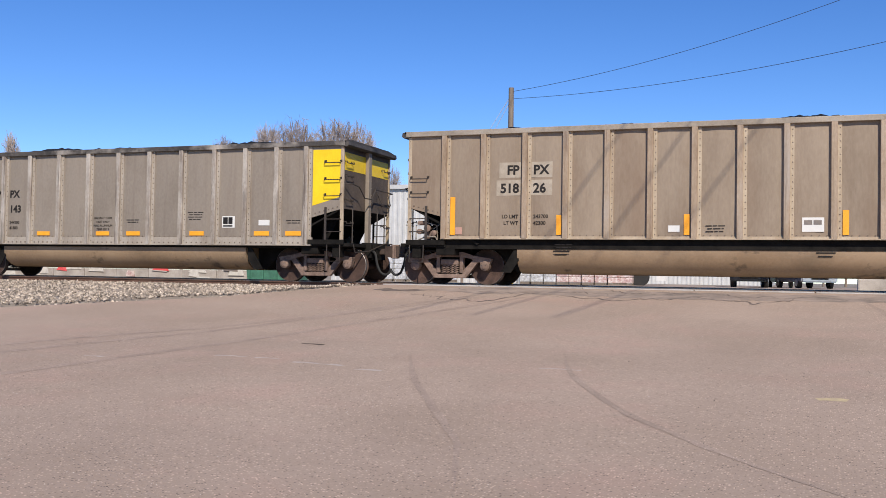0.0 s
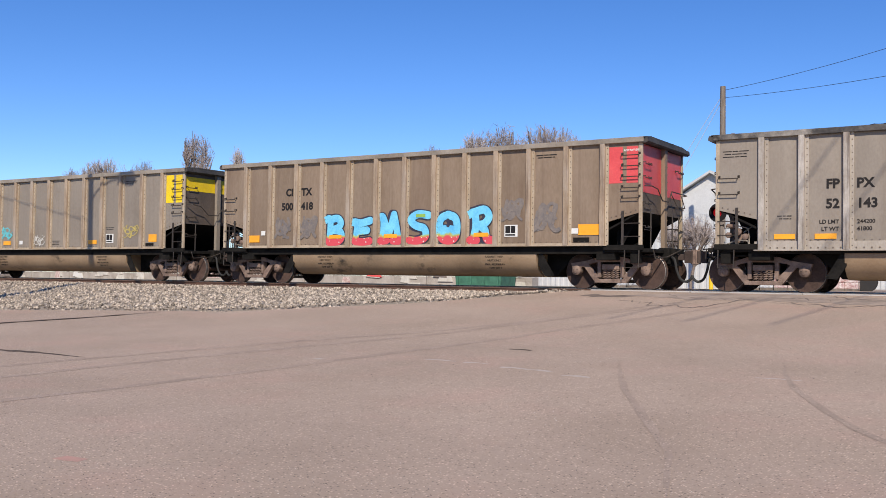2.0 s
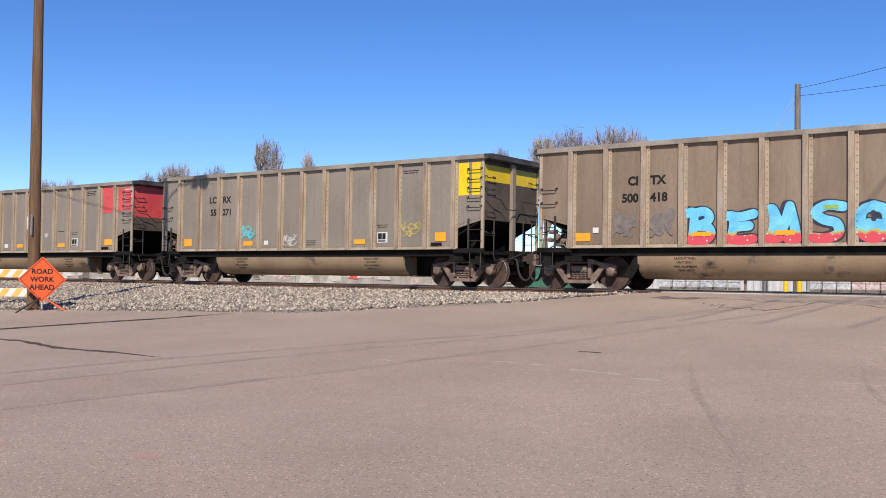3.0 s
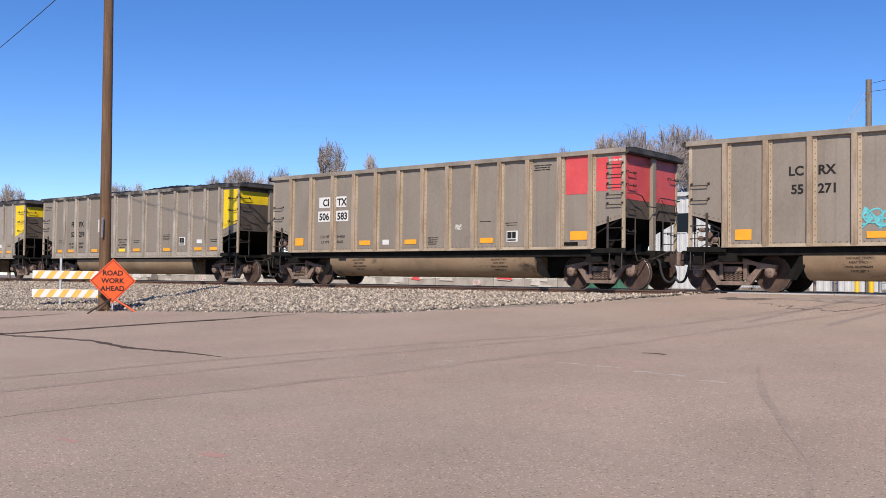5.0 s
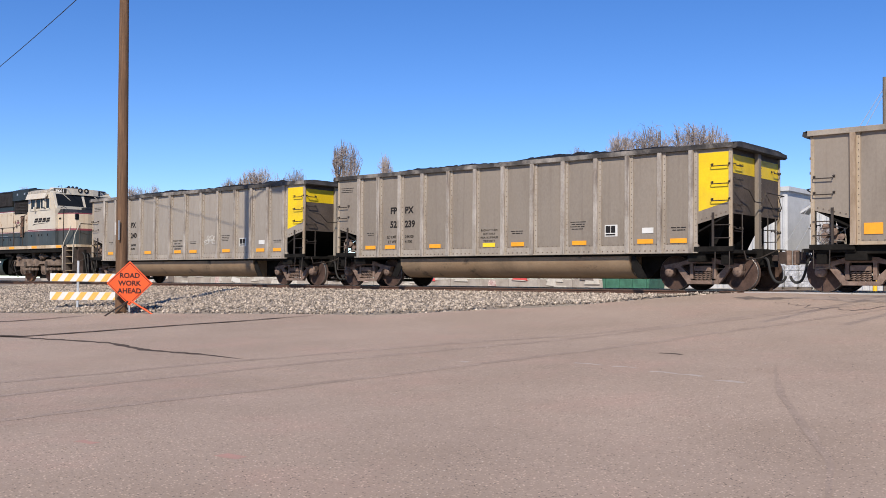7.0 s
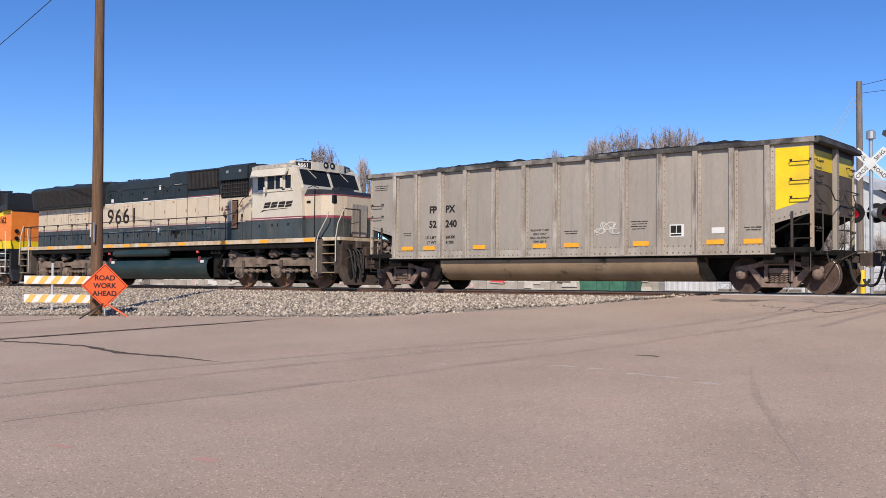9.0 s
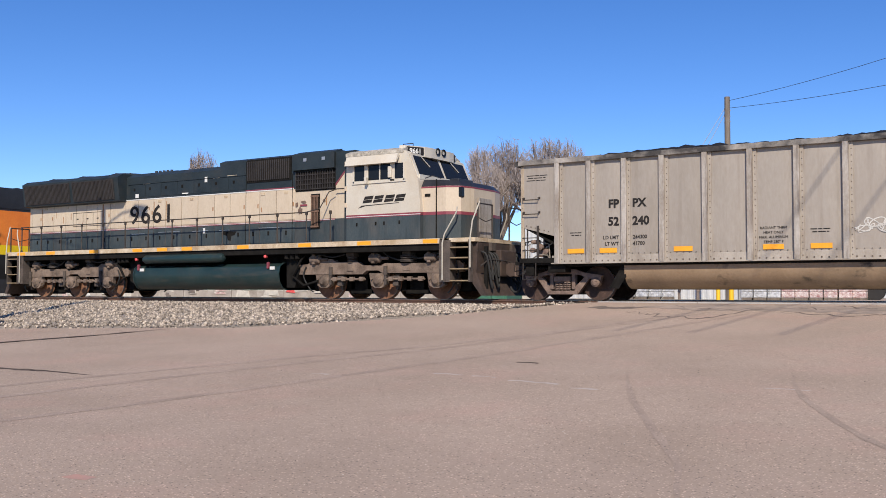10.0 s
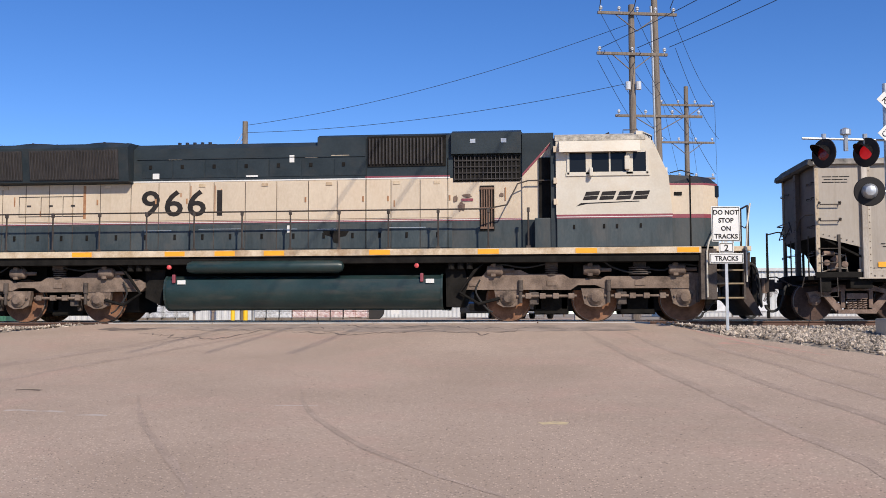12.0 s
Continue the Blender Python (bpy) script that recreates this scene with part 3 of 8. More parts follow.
# patches, cracks and marks that lie on the road
def on_road(x, y):
    hit = ROAD_TREE.ray_cast(Vector((x, y, 5)), Vector((0, 0, -1)))[0]
    return hit.z if hit else grade(y)


def strip(name, pts, w, material, label, lift=0.006, ragged=0.0):
    """A thin film along a line on the road, following its grade."""
    bm, rows_ = B(), []
    P = []
    for (xa, ya), (xb, yb) in zip(pts, pts[1:]):
        n = max(2, int(math.hypot(xb - xa, yb - ya) / 0.12))
        P += [(xa + (xb - xa) * i / n, ya + (yb - ya) * i / n) for i in range(n)]
    P.append(pts[-1])
    for i, (x, y) in enumerate(P):
        xa, ya = P[max(0, i - 1)]
        xb, yb = P[min(len(P) - 1, i + 1)]
        d = math.hypot(xb - xa, yb - ya) or 1
        nx, ny = -(yb - ya) / d, (xb - xa) / d
        ww = w * (min(1.0, 0.06 + 0.08 * i) if w > 0.5 else 1.0) * (1 + ragged * noise.noise((x * 4, y * 4, w))) / 2 * (min(1.0, 0.15 + 0.06 * i, 0.15 + 0.06 * (len(P) - 1 - i)) if w < 0.5 and len(P) > 40 else 1.0)
        off = min(ragged, 0.5) * 0.06 * noise.noise((x * 1.5, y * 1.5, 8))
        row = []
        for sgn in ((-1, 1) if w < 0.5 else [k / 8 - 1 for k in range(17)]):
            px, py = x + nx * (ww * sgn + off), y + ny * (ww * sgn + off)
            row.append(bm.verts.new((px, py, on_road(px, py) + lift * 0.25)))
        rows_.append(row)
    for r0, r1 in zip(rows_, rows_[1:]):
        for k in range(len(r0) - 1):
            bm.faces.new((r0[k], r0[k + 1], r1[k + 1], r1[k]))
    bmesh.ops.recalc_face_normals(bm, faces=bm.faces)
    return tagged(part(name, bm, material, None), label, "road marking", kind="structure")


def smooth_line(p, n=6):
    """A rounded line through the points given."""
    out = []
    for i in range(len(p) - 1):
        a0, a1, a2, a3 = p[max(i - 1, 0)], p[i], p[i + 1], p[min(i + 2, len(p) - 1)]
        for k in range(n):
            u = k / n
            out.append(tuple(0.5 * (2 * q1 + (q2 - q0) * u + (2 * q0 - 5 * q1 + 4 * q2 - q3) * u * u + (3 * q1 - q0 - 3 * q2 + q3) * u ** 3) for q0, q1, q2, q3 in zip(a0, a1, a2, a3)))
    return out + [p[-1]]


strip("crack_seal", [(-26, 9.2), (-21, 10.05), (-18.49, 10.29), (-17.2, 10.3), (-15.55, 9.95), (-14, 10.05), (-12.8, 9.97)], 0.16, M_TAR, "black tar crack seal on the road", ragged=0.9)
strip("crack_seal", [(-27, 9.0), (-20.6, 10.2), (-20.09, 11.57), (-19.49, 13.33), (-18.77, 15.2), (-18.13, 16.24)], 0.17, M_TAR, "thin black tar seam on the road", 0.06, 0.5)
strip("crack_seal", [(-27.5, 9.6), (-25.3, 12.15), (-25.05, 12.97), (-25.0, 14.3)], 0.17, M_TAR, "dark seam along the pavement edge", 0.06, 0.5)
# First three: long faint dark lines; the rest: tyre arcs and tracks.
for pts in ([(-13.1, 3.5), (-13.3, 6.9), (-12.98, 8.9), (-12.2, 10.8), (-11.2, 13.0), (-9.68, 15.72), (-8.8, 17.33), (-7.2, 21.2)], [(-11.7, 3.5), (-11.95, 6.9), (-11.9, 8.3), (-11.2, 10.74), (-10.1, 13.65), (-9.4, 15.5), (-8.2, 18.2), (-6.8, 21.3)],
            [(-9.9, 2.5), (-9.96, 5.5), (-9.85, 7.6), (-9.51, 9.14), (-8.9, 11.6), (-8.4, 13.8), (-7.9, 15.75), (-7.2, 17.5), (-5.9, 21.2)],
            [(-5.3, 13.0), (-4.56, 11.26), (-3.54, 9.3), (-2.81, 7.91), (-2.2, 6.2)], [(-3.2, 13.5), (-2.67, 11.75), (-1.69, 9.67), (-0.69, 8.25), (0.4, 6.8)],
            [(1.0, 21.6), (1.61, 17.95), (2.2, 14.46), (2.44, 12.47), (2.63, 10.77), (2.93, 8.74), (3.0, 5)], [(1.95, 21.3), (2.46, 18.39), (3.05, 16.02), (3.39, 13.82), (3.82, 11.33), (4.1, 7)],
            [(3.0, 21.3), (3.45, 18.39), (3.85, 16.93), (4.15, 15.53), (4.47, 13.24), (4.8, 10)], [(3.87, 19.63), (4.25, 18.64), (4.75, 16.76), (5.16, 15.24), (5.6, 13)]):
    strip("tyre_mark", smooth_line(pts), 0.09 if pts[0][1] in (13.0, 13.5) else 0.19, M_DARK_LINE, "faint dark line on the road", 0.010, 0.4)
for x, y, w, l in ((-9.42, 11.35, 0.1, 0.32), (-7.16, 13.59, 0.10, 0.4), (-5.24, 11.43, 0.09, 0.4), (-2.96, 12.24, 0.05, 0.55), (-7.6, 12.0, 0.06, 0.5), (-7.0, 11.95, 0.06, 0.4), (-6.3, 11.75, 0.08, 0.4), (-5.9, 11.7, 0.06, 0.4)):
    strip("paint_scrap", [(x - l / 2, y), (x, y + 0.03), (x + l / 2, y - 0.02)], w, M_TAR if abs(x + 7.16) < 0.01 else M_CHALK, "worn scrap of pale paint on the road", 0.006, 1.2)
strip("paint_scrap", [(0.05, 11.05), (0.2, 11.1), (0.36, 11.06)], 0.16, M_YPAINT, "worn yellow paint spot on the road", 0.006, 1.0)
for x, y in ((-6.57, 5.01), (-8.1, 4.6), (-10.2, 4.6)):
    strip("utility_mark", [(x - 0.12, y), (x, y), (x + 0.14, y + 0.02)], 0.14, M_RPAINT, "faded red utility paint mark on the road", 0.006, 1.0)
strip("utility_mark", [(3.2, 22.3), (4.1, 19.4), (5.2, 17.5)], 0.10, M_RPAINT, "faded red paint line near the gravel edge", 0.006, 1.2)
strip("patch", [(-8.9, 22.3), (-7.6, 22.4), (-5.5, 22.3), (-3, 22.0), (0.5, 22.2), (2.2, 22.4)], 1.3, M_ROAD_PATCH, "cracked grey asphalt patch before the crossing", 0.012, 0.35)
for pts in ([(-8.69, 21.49), (-7.9, 20.86), (-7.21, 20.39), (-6.54, 20.39), (-6.17, 21.37), (-5.84, 22.6)], [(-5.49, 21.7), (-4.57, 21.26), (-3.98, 21.09), (-3.21, 21.18), (-2.5, 21.6), (-1.55, 21.3), (-0.98, 21.03), (-0.3, 21.8)], [(-8.0, 22.6), (-6.9, 21.9), (-5.2, 22.3), (-4.0, 21.8)],
            [(-2.0, 22.6), (-1.2, 22.0), (0.1, 22.3), (0.9, 21.9)], [(-4.4, 22.7), (-3.3, 22.2), (-2.6, 22.5)]):
    strip("crack", [(x + 0.1 * noise.noise((x * 3, y, 1)), y + 0.55 * noise.noise((x * 4, y * 4, 2))) for x, y in smooth_line(pts, 9)], 0.045, M_CRACK, "dark ragged crack in the patched asphalt", 0.016, 1.6)
strip("tar_blot", [(-9.9, 22.2), (-9.5, 21.95), (-9.1, 22.0), (-8.7, 22.25)], 0.30, M_CRACK, "dark oily blot before the crossing", 0.010, 1.4)
strip("tar_blot", [(0.3, 22.6), (0.9, 22.3), (1.5, 22.4)], 0.24, M_CRACK, "dark oily blot before the crossing", 0.010, 1.4)
strip("utility_mark", [(3.55, 19.5), (3.7, 19.4), (3.9, 19.4)], 0.22, M_RPAINT, "faded red utility paint mark on the road", 0.006, 1.0)


def chips(name, n, material, label, seed, r0, r1):
    """Loose chips of stone, thick on the near road and thinner farther off."""
    rng = random.Random(seed)
    vs, fs = [], []
    for _ in range(n):
        d = 4.2 + 13 * rng.random() ** 1.7
        a = radians(rng.uniform(-52, 46))
        x, y = d * math.sin(a), d * math.cos(a)
        r = rng.uniform(r0, r1) * (0.7 + 0.05 * d)
        z, t0, i = on_road(x, y), rng.uniform(0, 6.3), len(vs)
        for k in range(4):
            q = r * rng.uniform(0.6, 1.3)
            vs.append((x + q * math.cos(t0 + k * 1.57), y + q * math.sin(t0 + k * 1.57), z - 0.001))
        vs.append((x, y, z + r * rng.uniform(0.5, 0.9)))
        fs += [(i + k, i + (k + 1) % 4, i + 4) for k in range(4)]
    me = bpy.data.meshes.new(name)
    me.from_pydata(vs, [], fs)
    me.materials.append(material)
    return tagged(link(name, me, None, Matrix.Identity(4)), label, "stone chips", kind="stuff")


chips("stone_chips", 2000, M_CHIP, "pale loose stone chips on the asphalt", 3, 0.003, 0.0075)
chips("stone_chips", 1900, M_CHIPD, "dark loose stone chips on the asphalt", 4, 0.003, 0.008)
# ---- coal cars ----
MOVING = []               # (thing, metres behind the reference point)
ROLLING = []              # (wheelset, x in truck, z, radius)


def wheelset_mesh(r, gauge=0.7535):
    bm = B()
    for s in (-1, 1):
        lathe(bm, [(0.06, -0.08), (r * 0.32, -0.07), (r * 0.40, -0.03), (r * 0.80, -0.015), (r * 0.86, -0.05), (r * 0.985, -0.06)], 32, at=(0, s * gauge, 0)) if s < 0 else \
            lathe(bm, [(0.06, 0.08), (r * 0.32, 0.07), (r * 0.40, 0.03), (r * 0.80, 0.015), (r * 0.86, 0.05), (r * 0.985, 0.06)], 32, at=(0, s * gauge, 0))
        lathe(bm, [(r * 0.2, 0.05 * -s), (r * 0.78, 0.01 * -s), (r * 0.86, 0.05 * -s), (r * 1.05, 0.06 * -s), (r * 1.05, 0.04 * -s), (r * 0.98, 0.03 * -s)], 32, at=(0, s * gauge, 0))
    tube(bm, [(0, -0.98, 0), (0, 0.98, 0)], 0.075, 12)
    for s in (-1, 1):            # balance lugs make the turning show
        for k in range(3):
            an = k * 2.094
            tube(bm, [(math.cos(an) * r * 0.6, s * (gauge + 0.02), math.sin(an) * r * 0.6), (math.cos(an) * r * 0.6, s * (gauge + 0.045), math.sin(an) * r * 0.6)], 0.035, 8)
    for f in bm.faces:
        f.material_index = 0
    n = len(bm.faces)
    for s in (-1, 1):
        lathe(bm, [(r * 0.985, 0.062 * s), (r, 0.058 * s), (r, -0.035 * s), (r * 0.985, -0.038 * s)], 32, at=(0, s * gauge, 0), caps=False)
    bm.faces.ensure_lookup_table()
    for f in bm.faces[n:]:
        f.material_index = 1
    return bm


WHEEL = mesh("wheelset", wheelset_mesh(0.457), M_WHEEL, True)
BIGWHEEL = mesh("wheelset", wheelset_mesh(0.533), M_WHEELR, True)
for me in (WHEEL, BIGWHEEL):
    me.materials.append(M_TREAD)


def truck_meshes():
    fr = B()
    for s in (-1,):
        y0, y1 = sorted((s * 0.93, s * 1.09))
        prism(fr, [(-0.62, 0.74), (-0.35, 0.83), (0.35, 0.83), (0.62, 0.74), (0.55, 0.66), (0.3, 0.70), (-0.3, 0.70), (-0.55, 0.66)], "y", y0, y1)
        for k in (-1, 1):
            prism(fr, [(k * 1.12, 0.66), (k * 0.62, 0.74), (k * 0.55, 0.66), (k * 0.72, 0.58), (k * 1.08, 0.56)], "y", y0, y1)
            prism(fr, [(k * 0.80, 0.64), (k * 0.66, 0.66), (k * 0.34, 0.34), (k * 0.34, 0.18), (k * 0.46, 0.20)], "y", y0 + 0.02, y1 - 0.02)
            prism(fr, [(k * 0.36, 0.74), (k * 0.27, 0.74), (k * 0.27, 0.30), (k * 0.36, 0.30)], "y", y0, y1)
            bx(fr, k * 0.95 - 0.13, k * 0.95 + 0.13, y0, y1, 0.52, 0.66, 0.015)
        bx(fr, -0.44, 0.44, y0 - 0.02 * (s < 0), y1 + 0.02 * (s > 0), 0.16, 0.26, 0.015)
        bx(fr, -0.24, 0.24, y0 - 0.03, y1 + 0.03, 0.50, 0.64, 0.02)
    # Bolster near black: shade behind the side frames is put into its colour.
    bol = bx(B(), -0.2, 0.2, -0.93, 0.93, 0.46, 0.74, 0.02)
    for k in (-1, 1):
        bx(bol, k * 0.42 - 0.05, k * 0.42 + 0.05, -0.7, 0.7, 0.34, 0.46, 0.01)
    bear = B()
    for s in (-1,):
        lathe(bear, [(0.02, s * 1.17), (0.07, s * 1.165), (0.095, s * 1.14), (0.125, s * 1.12), (0.125, s * 0.94)], 14)
        for k in range(3):
            an = 0.5 + k * 2.094
            tube(bear, [(math.cos(an) * 0.06, s * 1.14, math.sin(an) * 0.06), (math.cos(an) * 0.06, s * 1.185, math.sin(an) * 0.06)], 0.016, 6)
    spr = B()
    pts = [(0.05 * math.cos(a), 0.05 * math.sin(a), 0.03 + 0.21 * a / 25.2) for a in np.linspace(0, 25.2, 34)]
    tube(spr, pts, 0.016, 5)
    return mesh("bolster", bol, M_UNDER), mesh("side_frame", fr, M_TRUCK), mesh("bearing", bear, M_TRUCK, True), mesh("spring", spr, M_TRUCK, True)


T_BOLSTER, T_FRAME, T_BEAR, T_SPRING = truck_meshes()


def car_truck(parent, x):
    t = link("truck", None, parent, pose(x, 0, 0), "two-axle cast steel truck caked in brown dust")
    link("bolster", T_BOLSTER, t)
    for an in (0, 180):
        link("side_frame", T_FRAME, t, pose(0, 0, 0, 0, 0, an))
    for k in (-1, 1):
        w = link("wheelset", WHEEL, t, pose(k * 0.92, 0, 0.457))
        ROLLING.append((w, k * 0.92, 0.457))
        for an in (0, 180):
            link("bearing", T_BEAR, t, pose(k * 0.95, 0, 0.48, 0, 0, an))
    for s in (-1, 1):
        for k in (-0.17, -0.06, 0.06, 0.17):
            link("spring", T_SPRING, t, pose(k, s * 1.06, 0.24))
    return t


# post places along a side: short cars and tall cars
RIBS_LOW = [-6.08, -5.18, -4.21, -3.22, -2.14, -1.065, 0.0, 1.065, 2.14, 3.22, 4.21, 5.18, 6.08]
RIBS_TALL = [-6.17, -5.13, -4.06, -3.04, -2.03, -1.015, 0.0, 1.01, 2.02, 3.01, 4.01, 5.10, 6.12]
RIB_X = list(RIBS_LOW)    # those of the car being built


def rib_mesh(h, base, flange, hat):
    """A hat-shaped post with one riveted flange."""
    bm = B()
    prism(bm, [(-0.080, 0.02), (-0.074, -0.076), (-0.064, -0.088), (0.052, -0.088), (0.062, -0.076), (0.068, 0.02)], "z", base + 0.02, h - 0.10)
    for f in bm.faces:
        f.material_index = 1
    prism(bm, [(0.064, 0.02), (0.064, -0.016), (0.150, -0.016), (0.150, 0.02)], "z", base + 0.03, h - 0.12)
    z = base + 0.12
    while z < h - 0.15:
        before = len(bm.faces)
        lathe(bm, [(0.015, -0.015), (0.012, -0.024), (0.005, -0.027)], 6, "y", (0.112, 0, z))
        bm.faces.ensure_lookup_table()
        for f in bm.faces[before:]:
            f.material_index = 2
        z += 0.148
    me = mesh("rib", bm, flange)
    me.materials.append(hat)
    me.materials.append(M_RIVET)
    return me


def panel_mesh(h, i, seed, material, foot):
    """A side panel that bows a little between its posts, with shallow dents."""
    x0, x1, z0, z1 = panel_x(i) + 0.02, panel_x(i + 1) - 0.02, foot, h - 0.12
    bm = B()
    nx, nz, rows_ = 10, 16, []
    for k in range(nz + 1):
        row = []
        for j in range(nx + 1):
            u, v = 2 * j / nx - 1, 2 * k / nz - 1
            dip = 0.017 * u * u + 0.013 * abs(v) ** 3 + 0.010 * noise.noise((j * 0.28 + seed, k * 0.2 + i * 3.7, seed * 0.3))
            row.append(bm.verts.new((x0 + (x1 - x0) * j / nx, -1.521 + max(0.0, dip), z0 + (z1 - z0) * k / nz)))
        rows_.append(row)
    for r0, r1 in zip(rows_, rows_[1:]):
        for j in range(nx):
            bm.faces.new((r0[j], r0[j + 1], r1[j + 1], r1[j]))
    return mesh("panel", bm, material, True)


def grab_mesh(w, d=0.09, drop=0.05):
    bm = B()
    tube(bm, [(0, 0, 0), (0, -d, -0.0), (0.0, -d, -drop), (w, -d, -drop), (w, -d, 0), (w, 0, 0)], 0.014, 5)
    bx(bm, -0.025, 0.025, -0.012, 0.0, -0.03, 0.03)
    bx(bm, w - 0.025, w + 0.025, -0.012, 0.0, -0.03, 0.03)
    return mesh("grab_iron", bm, M_STEEL)


GRAB = grab_mesh(0.46)
GRAB_END = grab_mesh(0.42, 0.09, 0.04)
RUNG = mesh("rung", tube(B(), [(0, 0, 0), (0.5, 0, 0)], 0.012, 5), M_STEEL)
RIBS = {}
REFL = {}


def plate(name, w, h, material, parent, x, y, z, label="", depth=0.004):
    key = (name, w, h, material.name)
    if key not in REFL:
        REFL[key] = mesh(name, bx(B(), 0, w, -depth, 0.0, 0, h), material)
    return link(name, REFL[key], parent, pose(x, y, z), label)


PANEL_Y = -1.52           # outer face of the side sheets


def panel_x(i):
    return RIB_X[i]


def coal_car(label, height, body, ends, marks, behind, coal_up, chord, grabs=(3.2, 2.75, 2.32)):
    h = height
    low = h < 3.75
    base, foot = (0.955, 1.165) if low else (1.135, 1.20) if h > 3.85 else (1.095, 1.165)   # foot of the sill and of the panels
    RIB_X[:] = RIBS_LOW if low else RIBS_TALL
    car = new("coal_car")
    tagged(car, label, "coal car", "coal cars of the train")
    MOVING.append((car, behind))
    # sides
    for s in (-1, 1):
        bm = B()
        bx(bm, -6.2, 6.2, *sorted((s * 1.455, s * 1.475)), base + 0.02, h - 0.06)
        side = part("side_sheet", bm, body, car, "dusty riveted side sheet")
        for e in (-1, 1):
            part("corner_sheet", prism(B(), [(e * 7.14, 1.94), (e * 6.1, 1.67), (e * 6.1, h - 0.06), (e * 7.14, h - 0.06)], "y", s * 1.50, s * 1.52), body, side, "corner sheet with a slanted foot")
        for i in range(12):
            if s < 0:
                link("panel", panel_mesh(h, i, behind, body, foot), side)
        if h not in RIBS:
            RIBS[h] = rib_mesh(h, base, M_RIBG if low else M_RIB, M_HAT if low else M_HATB)
        me = RIBS[h]
        for x in RIB_X:
            link("rib", me, side, pose(x, s * 1.52, 0, 0, 0, 0 if s < 0 else 180))
        bm = B()
        bx(bm, -6.25, 6.25, *sorted((s * 1.46, s * 1.535)), base, foot + 0.012, 0.006)
        bx(bm, -6.25, 6.25, *sorted((s * 1.46, s * 1.60)), base, base + 0.03, 0.006)
        part("side_sill", bm, M_RIBG if low else M_RIB, side, "scuffed tan side sill")
        if s < 0:
            bm = B()
            for i in range(12):
                for k in range(5):
                    x = panel_x(i) + 0.2 + 0.16 * k
                    bx(bm, x - 0.011, x + 0.011, -1.531, -1.519, foot + 0.03, foot + 0.05)
                    if low:
                        bx(bm, x - 0.016, x + 0.016, -1.548, -1.533, base + 0.06, base + 0.09)
            for x in np.arange(-7.0, -6.25, 0.13):
                z = 1.74 + (abs(x) - 6.2) * 0.255
                bx(bm, x - 0.013, x + 0.013, -1.534, -1.519, z + 0.03, z + 0.056)
                bx(bm, -x - 0.013, -x + 0.013, -1.534, -1.519, z + 0.03, z + 0.056)
            tagged(part("rivets", bm, M_RIVET, side), kind="stuff")
    # top chord
    for y0, y1 in ((-1.61, -1.47), (1.47, 1.61)):
        part("top_chord", bx(B(), -7.22, 7.22, y0, y1, h - 0.13, h, 0.012), chord, car, "scuffed top chord of the side")
    for s in (-1, 1):
        bm = B()
        prism(bm, [(s * 7.10, h + 0.0), (s * 7.32, h - 0.02), (s * 7.34, h - 0.12), (s * 7.28, h - 0.16), (s * 7.10, h - 0.14)], "y", -1.60, 1.60)
        prism(bm, [(-1.6, h), (-1.2, h + 0.05), (1.2, h + 0.05), (1.6, h), (1.6, h - 0.05), (-1.6, h - 0.05)], "x", s * 7.1, s * 7.26)
        part("end_cap", bm, M_CHORD_DARK, car, "coal-stained end cap")
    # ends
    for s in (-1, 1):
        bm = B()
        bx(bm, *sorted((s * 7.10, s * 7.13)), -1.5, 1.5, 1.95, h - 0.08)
        e = part("end_sheet", bm, M_END, car, "sooty end sheet, coloured darker for shade")
        # Slope sheet and gussets: shade below the end is put into their colour.
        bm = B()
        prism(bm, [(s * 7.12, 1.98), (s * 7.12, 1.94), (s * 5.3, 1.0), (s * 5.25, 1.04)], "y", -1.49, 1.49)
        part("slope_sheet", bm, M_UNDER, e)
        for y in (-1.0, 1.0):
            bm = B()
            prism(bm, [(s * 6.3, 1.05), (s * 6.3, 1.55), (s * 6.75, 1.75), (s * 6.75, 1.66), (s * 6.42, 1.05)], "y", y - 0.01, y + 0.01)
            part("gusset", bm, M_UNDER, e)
        for y in (-1.50, 1.50):
            bm = B()
            bx(bm, *sorted((s * 7.08, s * 7.17)), y - 0.03, y + 0.03, 1.02, h - 0.1, 0.006)
            z = 1.1
            while z < h - 0.2:
                bx(bm, s * 7.125 - 0.012, s * 7.125 + 0.012, y - 0.04, y + 0.04, z, z + 0.024)
                z += 0.17
            part("corner_post", bm, M_RIB, e, "riveted corner post")
        bm = B()
        bx(bm, *sorted((s * 7.13, s * 7.24)), -0.09, 0.09, 1.02, h - 0.12, 0.01)
        z = 1.2
        while z < h - 0.2:
            for y in (-0.07, 0.07):
                bx(bm, s * 7.24 - 0.01, s * 7.24 + 0.012, y - 0.012, y + 0.012, z, z + 0.024)
            z += 0.2
        # Dark post at the shaded trailing end, body colour at the lit leading end.
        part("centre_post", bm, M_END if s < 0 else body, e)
        bm = B()
        bx(bm, *sorted((s * 6.15, s * 7.36)), -1.5, 1.5, 0.94, 1.03, 0.01)
        bx(bm, *sorted((s * 6.15, s * 7.2)), -1.56, -1.48, 0.99, 1.12, 0.008)
        bx(bm, *sorted((s * 6.15, s * 7.2)), 1.48, 1.56, 0.99, 1.12, 0.008)
        part("end_platform", bm, M_UNDER, car, "black steel end platform")
        # ladder in the open corner, both sides
        for y in (-1.54, 1.54):
            bm = B()
